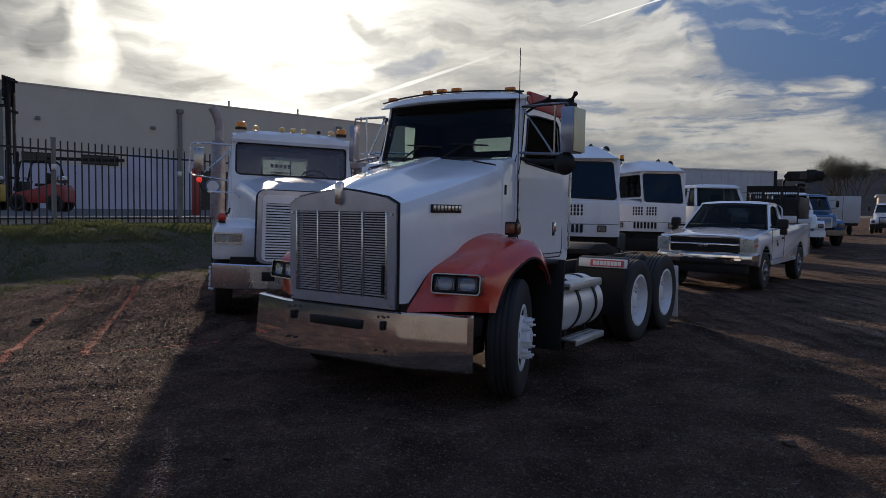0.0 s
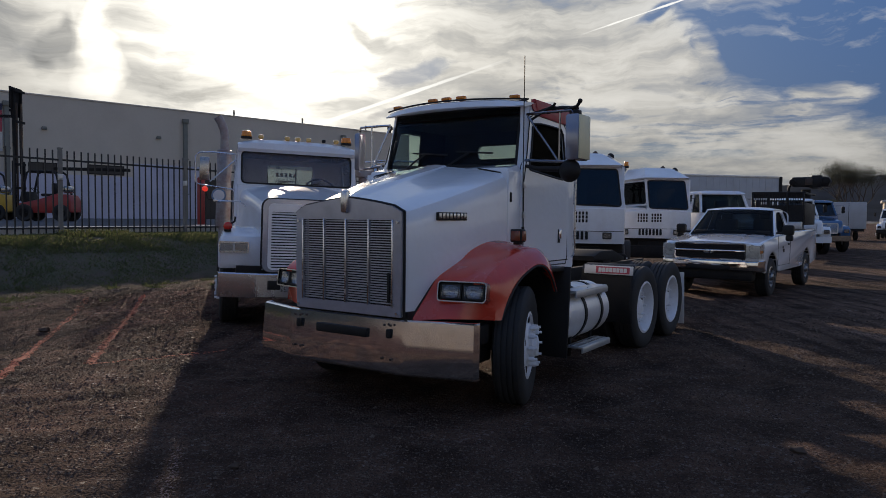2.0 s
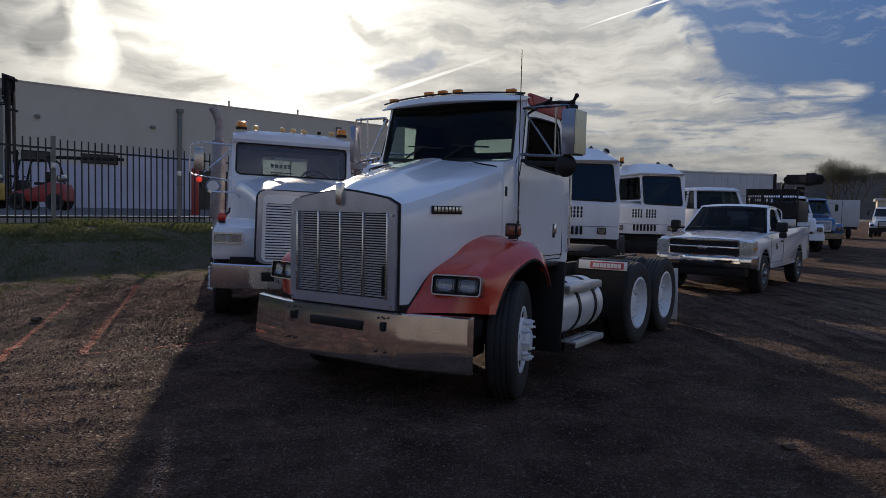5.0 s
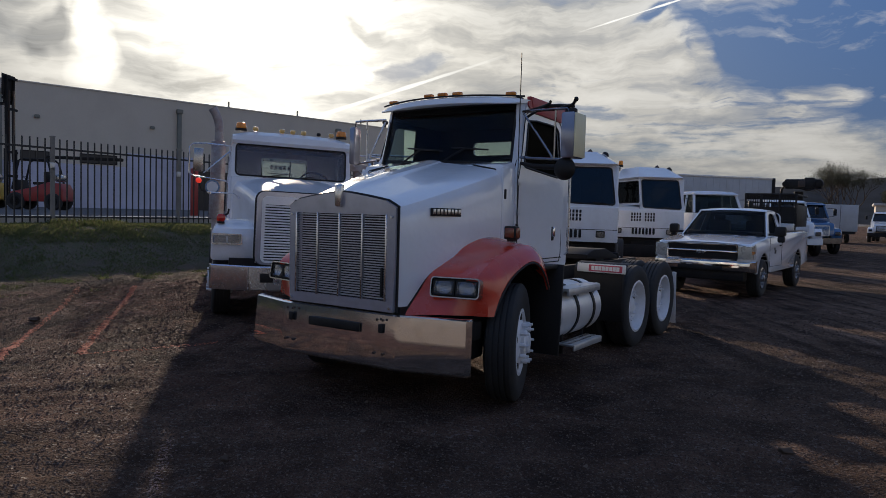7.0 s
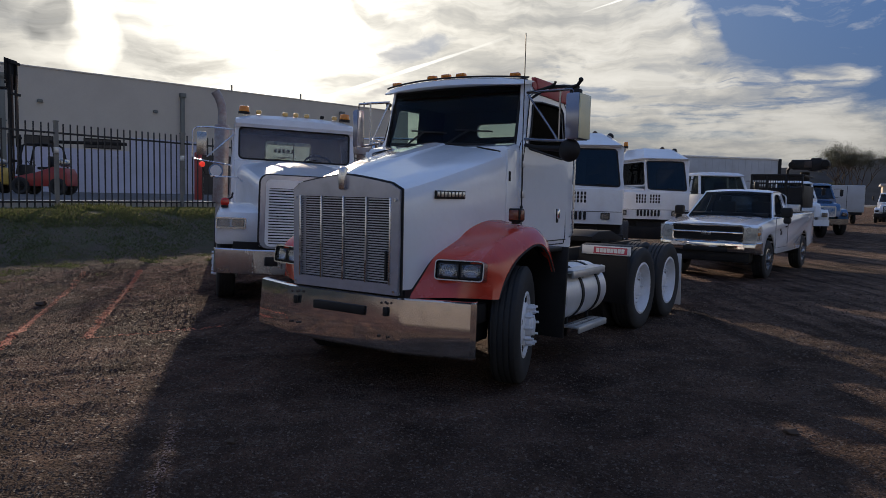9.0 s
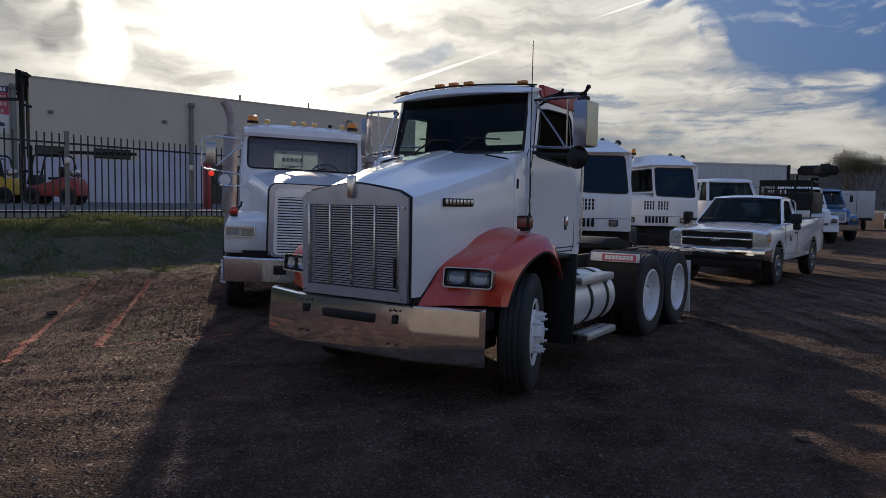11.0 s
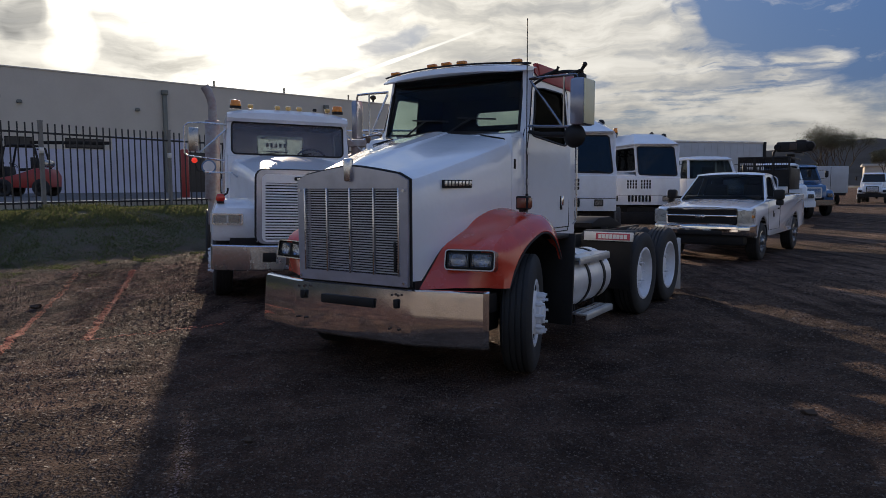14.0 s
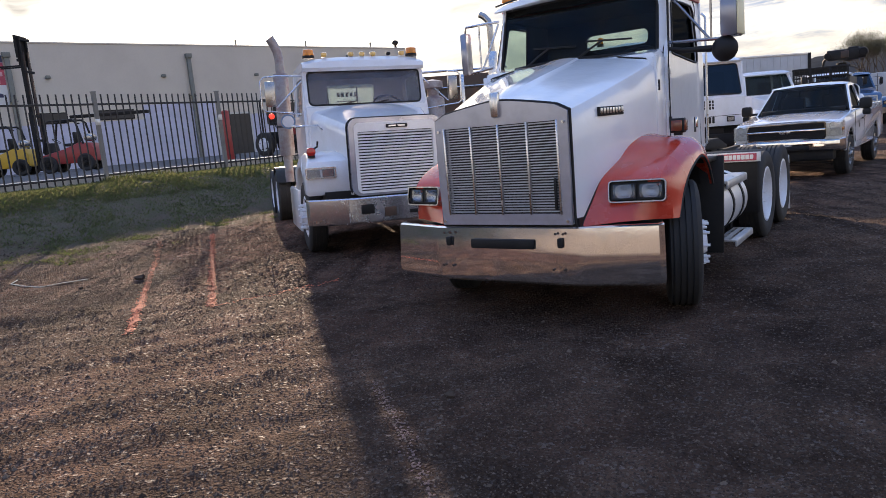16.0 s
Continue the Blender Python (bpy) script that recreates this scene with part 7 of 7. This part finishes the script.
def yard_clutter():
    """Small things between the fence and the warehouse."""
    post = thing("bollard", pose(-9.75, 27.0, height(-9.75, 27.0)), "red steel safety post on the yard", "bollard")
    part("shaft", B().cyl(0.15, 1.85, (0, 0, 0.92), "z", 20, bevel=0.03), REDFORK, post)
    part("cap", B().ball(0.15, (0, 0, 1.85), (1, 1, 0.5)), REDFORK, post)
    part("foot", B().cyl(0.2, 0.06, (0, 0, 0.03), "z", 20), CONCRETE, post)
    mach = thing("utility_tractor", pose(-8.2, 30.5, height(-8.2, 30.5), 0, 0, 60), "dark red utility tractor parked in shade", "tractor")
    part("bonnet", B().prism([(-1.2, 0.8), (-1.25, 1.35), (-1.0, 1.5), (0.1, 1.6), (0.1, 0.8)], -0.4, 0.4, 0.08), REDFORK, mach)
    part("chassis", B().box((0.7, 2.6, 0.5), (0, 0.0, 0.75), 0.05), CHASSIS, mach)
    part("seat", B().box((0.5, 0.5, 0.12), (0, 0.7, 1.35), 0.04).box((0.5, 0.12, 0.5), (0, 0.95, 1.6), 0.04), BLACK, mach)
    for s in (1, -1):
        part("roll_bar", B().tube([(s * 0.45, 1.1, 0.9), (s * 0.45, 1.1, 2.3), (s * 0.35, 1.1, 2.4), (0, 1.1, 2.42)], 0.04, 8), BLACK, mach)
        put_wheel(mach, STEER_KIT, (s * 0.78, 0.85, 0.5), s, 0, "rear_wheel")
        put_wheel(mach, wheel_kit_small, (s * 0.66, -0.9, 0.36), s, 0, "front_wheel")
    # the truck parked behind, of which a stack and the headboard show
    bt = thing("flatbed_truck", pose(-1.75, 17.9, 0.0, 0, 0, 10), "dark flatbed truck body seen end-on behind", "truck")
    part("headboard", B().box((2.3, 0.08, 1.7), (0.9, 0, 2.05), 0.02), RUST, bt)
    part("bed", B().box((2.4, 5.0, 0.15), (0.9, 2.5, 1.15), 0.02), CHASSIS, bt)
    for x in (-0.2, 0.9, 2.0):
        part("stake", B().box((0.08, 0.08, 1.8), (x, -0.07, 2.0), 0.01), STEEL, bt)
    for z in (2.6, 3.0):
        part("rail", B().tube([(-0.25, -0.08, z), (2.05, -0.08, z)], 0.025, 8), STEEL, bt)
    st = part("exhaust_pipe", B().tube([(0.82, -3.75, 1.0), (0.82, -3.75, 3.45), (0.80, -3.74, 3.58), (0.72, -3.70, 3.68), (0.66, -3.66, 3.72)], 0.062, 12, ends=False), STACKS, bt, "steel exhaust stack with curved tip")
    part("heat_shield", B().cyl(0.095, 1.2, (0.82, -3.75, 2.4), "z", 18, bevel=0.01), STEEL, st)
    part("stack_bracket", B().box((0.3, 3.8, 0.10), (0.82, -1.9, 1.15)), CHASSIS, bt)
    dual(bt, 1.15, 3.5)


yard_clutter()


# ---- trees and hills ----
def build_tree(m, h, spread, seed, label, clumps, stems=1):
    """A leafy sparse tree: forked limbs and many small leaf cards round the twigs."""
    rnd = random.Random(seed)
    t = thing("tree", m, label, "tree", "trees at the lot's end")
    wood, tips = B(), []
    def grow(p, d, length, r, depth):
        pts, q = [p], p
        for k in range(3):
            d = (d + Vector((rnd.uniform(-0.25, 0.25), rnd.uniform(-0.25, 0.25), rnd.uniform(-0.05, 0.15)))).normalized()
            q = q + d * length / 3
            pts.append(q)
        wood.tube(pts, [r, r * 0.85, r * 0.72, r * 0.6], 6)
        if depth == 0:
            tips.append(q)
            tips.append(pts[2])
            return
        for k in range(3 if depth > 1 else 4):
            a = rnd.uniform(0, 2 * math.pi)
            side = Vector((math.cos(a) * spread, math.sin(a) * spread, rnd.uniform(0.05, 0.95)))
            grow(q, (d * 0.55 + side).normalized(), length * rnd.uniform(0.60, 0.82), max(r * 0.56, 0.010), depth - 1)
    for i in range(stems):
        a, lean = 2 * math.pi * i / stems + 0.4, 0.08 if stems == 1 else rnd.uniform(0.15, 0.42)
        grow(Vector((0, 0, 0)), Vector((math.cos(a) * lean, math.sin(a) * lean, 1)), h * 0.22, h * (0.016 if stems == 1 else 0.010), 4)
    part("trunk", wood, BARK, t)
    leaf = B()
    for c in tips:
        for k in range(clumps):
            o = c + Vector((rnd.gauss(0, 0.14), rnd.gauss(0, 0.14), rnd.gauss(0, 0.12))) * (h / 6)
            n = Vector((rnd.uniform(-1, 1), rnd.uniform(-1, 1), rnd.uniform(-0.4, 1))).normalized()
            u = n.orthogonal().normalized() * rnd.uniform(0.022, 0.045) * (1.0 if h > 10 else 1.6)
            v = n.cross(u) * rnd.uniform(0.5, 0.9)
            vs = [leaf.bm.verts.new(o + q) for q in (-u, v * 0.8, u, -v * 0.8)]
            leaf.bm.faces.new(vs)
    part("crown", leaf, LEAF, t, smooth=0)


def distance():
    build_tree(pose(41.8, 73.5, 0.0, 0, 0, 20), 12.0, 0.62, 4, "sparse many-stemmed spreading desert tree beyond the lot", 46, 4)
    build_tree(pose(50.5, 78.0, 0.0, 0, 0, 80), 9.0, 1.0, 9, "smaller bushy desert tree beyond the lot", 110)
    build_tree(pose(46.0, 84.0, 0.0, 0, 0, 150), 7.0, 1.1, 21, "dense olive desert tree beyond the lot", 110)
    build_tree(pose(54.5, 77.0, 0.0, 0, 0, 310), 6.0, 1.2, 33, "low dense desert tree beyond the lot", 110)
    build_tree(pose(38.0, 80.0, 0.0, 0, 0, 200), 5.0, 1.1, 12, "low bushy desert tree beyond the lot", 110)
    b = B()
    rows = []
    for j, (dist, k) in enumerate(((900, 0.0), (1150, 0.55), (1400, 1.0), (1700, 0.9), (2300, 0.0))):
        row = []
        for i in range(141):
            az = radians(-75 + 150 * i / 140)
            ridge = 62 + 30 * noise.noise(Vector((i * 0.09, 0.0, 5.0))) + 14 * noise.noise(Vector((i * 0.31, 0.0, 2.0))) + 5 * noise.noise(Vector((i * 0.9, 0.0, 2.0)))
            ridge *= 0.45 + 0.75 * smoothstep(10, 30, math.degrees(az))
            z = ridge * k * (1 + 0.25 * noise.noise(Vector((i * 0.2, j * 1.3, 0)))) - (3 if k == 0 else 0)
            row.append((math.sin(az) * dist, math.cos(az) * dist, z))
        rows.append(row)
    solo("hills", b.rows(rows), HILL, "low dark desert hills on the horizon", "hills", kind="structure", smooth=80)
    # a low pale building and wall at the lot's far end
    far = thing("far_building", pose(66, 92, 0, 0, 0, -30), "low pale distant building with a dark window strip", "building")
    part("wall", B().box((16, 8, 4.2), (0, 4, 2.1), 0.02), BEIGE, far, smooth=0)
    part("roof", B().box((16.6, 8.6, 0.3), (0, 4, 4.3), 0.02), CONCRETE, far, smooth=0)
    for x in (-5, -1, 3):
        part("window", B().box((2.4, 0.1, 1.1), (x, -0.02, 2.3), 0.02), NIGHT, far)
    wall = thing("brick_wall", pose(58, 80, 0, 0, 0, -30), "low reddish boundary wall", "wall", kind="structure")
    part("wall_body", B().box((22, 0.25, 1.7), (10, 0, 0.85), 0.02), BRICKWALL, wall, smooth=0)
    part("coping", B().box((22, 0.35, 0.1), (10, 0, 1.74), 0.02), CONCRETE, wall)


BRICKWALL = material("reddish_block", (0.20, 0.10, 0.07), 0.9, amount=0.5, scale=2)
distance()


# ---- loose ground: stones, weeds, painted lines ----
def scatter():
    rnd = random.Random(11)
    verts, faces = [], []
    def stone(x, y, r):
        z = height(x, y) + relief(x, y)
        k = len(verts)
        a0 = rnd.uniform(0, 6.28)
        for i in range(5):
            a = a0 + i * 1.2566
            q = r * rnd.uniform(0.75, 1.5)
            verts.append((x + q * math.cos(a), y + q * math.sin(a), z - r * 0.25))
        verts.append((x + rnd.uniform(-0.3, 0.3) * r, y + rnd.uniform(-0.3, 0.3) * r, z + r * rnd.uniform(0.45, 0.9)))
        for i in range(5):
            faces.append((k + i, k + (i + 1) % 5, k + 5))
    for _ in range(420):
        d = 2.6 + 9.0 * rnd.random()
        a = radians(rnd.uniform(-42, 42))
        stone(d * math.sin(a) - 0.5, d * math.cos(a), rnd.choice((0.012, 0.014, 0.017, 0.022)))
    for _ in range(150000):
        d = 1.6 + 13.0 * rnd.random() ** 1.6
        a = radians(rnd.uniform(-42, 42))
        x, y = d * math.sin(a) - 0.5, d * math.cos(a)
        stone(x, y, rnd.choice((0.0035, 0.004, 0.005, 0.006, 0.008, 0.011)) * (0.50 + d * 0.095))
    me = bpy.data.meshes.new("gravel")
    me.from_pydata(verts, [], faces)
    me.materials.append(STONE)
    tagged(new("gravel", me), "loose grey and tan gravel on the lot", "gravel", kind="stuff")
    for x, y, r, lab in ((-5.38, 9.07, 0.07, "dark fist-sized rock on the dirt"), (-6.0, 8.75, 0.03, "small pale rock on the dirt"), (2.45, 4.62, 0.05, "flat pale stone on the gravel"), (-1.3, 4.2, 0.03, "small pale rock on the dirt")):
        b = B()
        bm = bmesh.new()
        bmesh.ops.create_icosphere(bm, subdivisions=2, radius=r)
        for v in bm.verts:
            v.co *= 1 + 0.7 * noise.noise(v.co * (1.6 / r))
            v.co.z *= 0.5
        b.merge(bm, pose(x, y, height(x, y) + r * 0.35))
        solo("rock", b, STONE, lab, "rock", smooth=60)
    # sown weeds on the bank, thickest under the fence
    verts, faces = [], []
    def blade(p, hgt, wid, lean):
        k = len(verts)
        a = rnd.uniform(0, 6.28)
        dx, dy = math.cos(a) * wid, math.sin(a) * wid
        b_ = rnd.uniform(0, 6.28)
        lx, ly = math.cos(b_) * lean, math.sin(b_) * lean
        verts.extend([(p.x - dx, p.y - dy, p.z - 0.01), (p.x + dx, p.y + dy, p.z - 0.01), (p.x + lx * 0.5 + dx * 0.6, p.y + ly * 0.5 + dy * 0.6, p.z + hgt * 0.6), (p.x + lx, p.y + ly, p.z + hgt)])
        faces.append((k, k + 1, k + 2))
        faces.append((k, k + 2, k + 3))
    for _ in range(95000):
        lx = -13.0 + 5.2 * rnd.random() ** 1.7
        ly = rnd.uniform(-4, 22)
        w = LOT @ Vector((lx, ly, 0))
        patch = noise.noise(Vector((w.x * 0.7, w.y * 0.7, 1.0))) + 0.5 * noise.noise(Vector((w.x * 2.3, w.y * 2.3, 3.0)))
        if patch < -0.62 + 0.22 * (lx + 13.1):
            continue
        w.z = height(w.x, w.y)
        near = max(0.0, 1 - (lx + 13.1) / 1.2)
        tuft = 2.0 if math.hypot(lx + 12.7, ly - 4.9) < 0.9 else 1.0
        blade(w, rnd.uniform(0.015, 0.045) * (1 + 1.6 * near) * tuft, rnd.uniform(0.006, 0.012), rnd.uniform(0.02, 0.07))
    for _ in range(70000):
        lx = -13.1 + 2.0 * rnd.random() ** 1.3
        ly = rnd.uniform(-4, 22)
        w = LOT @ Vector((lx, ly, 0))
        if noise.noise(Vector((w.x * 0.9, w.y * 0.9, 6.0))) < -0.25:
            continue
        w.z = height(w.x, w.y)
        blade(w, rnd.uniform(0.025, 0.085), rnd.uniform(0.006, 0.012), rnd.uniform(0.02, 0.08))
    for _ in range(60000):
        lx = rnd.uniform(-12.4, -8.4)
        w = LOT @ Vector((lx, rnd.uniform(-3, 20), 0))
        if noise.noise(Vector((w.x * 1.7, w.y * 1.7, 8.0))) < -0.3 + 0.18 * (lx + 11.0):
            continue
        w.z = height(w.x, w.y)
        blade(w, rnd.uniform(0.012, 0.04), rnd.uniform(0.007, 0.014), rnd.uniform(0.02, 0.06))
    me = bpy.data.meshes.new("weeds")
    me.from_pydata(verts, [], faces)
    me.materials.append(GRASSBLADE)
    tagged(new("weeds", me), "patchy green weeds and grass on the bank", "grass", kind="stuff")
    cord = [Vector((x, y, height(x, y) + 0.012)) for x, y in ((-7.24, 9.43), (-7.19, 9.2), (-6.9, 9.05), (-6.66, 8.96), (-6.45, 9.15), (-6.2, 9.3))]
    solo("cord", B().tube(cord, 0.007, 6), BEIGE, "pale loose cord lying on the dirt", "cord")
    # sprayed survey lines: thin crusts on the dirt
    for pts, lab in (([(-3.80, 7.22), (-4.45, 9.1), (-5.1, 11.0), (-5.72, 12.8)], "orange sprayed line on dirt"), ([(-5.0, 8.35), (-5.75, 10.4), (-6.4, 12.1)], "faint worn orange sprayed line on dirt"), ([(-4.25, 6.3), (-4.6, 7.3), (-5.0, 8.35)], "broken orange sprayed line on dirt"), ([(-3.79, 7.2), (-3.55, 7.36), (-3.3, 7.5), (-2.6, 8.0)], "faint orange sprayed cross line on dirt"), ([(-1.81, 4.55), (-1.77, 4.47), (-1.57, 3.78), (-1.44, 3.27), (-1.25, 2.4)], "faint pale pink sprayed line on gravel")):
        verts, faces = [], []
        for (x0, y0), (x1, y1) in zip(pts, pts[1:]):
            n_ = int(math.hypot(x1 - x0, y1 - y0) / 0.0012)
            for k in range(n_):
                f = k / n_
                x, y = lerp(x0, x1, f) + rnd.gauss(0, 0.022), lerp(y0, y1, f) + rnd.gauss(0, 0.03)
                dens = 0.55 + 0.5 * noise.noise(Vector((x * 1.2, y * 1.2, 9)))
                if rnd.random() > (dens if "faint" not in lab else 0.16 if "pink" in lab else 0.14):
                    continue
                z, r, k0 = height(x, y) + relief(x, y) + 0.003, rnd.uniform(0.004, 0.009) if "pink" in lab else rnd.uniform(0.005, 0.012), len(verts)
                a0 = rnd.uniform(0, 6)
                for i in range(5):
                    verts.append((x + r * math.cos(a0 + i * 1.2566), y + r * 1.4 * math.sin(a0 + i * 1.2566), z))
                verts.append((x, y, z + r * 0.35))
                faces += [(k0 + i, k0 + (i + 1) % 5, k0 + 5) for i in range(5)]
        me = bpy.data.meshes.new("painted_line")
        me.from_pydata(verts, [], faces)
        me.materials.append(PINKLINE if "pink" in lab else PAINTLINE)
        tagged(new("painted_line", me), lab, "paint line", kind="stuff")


scatter()
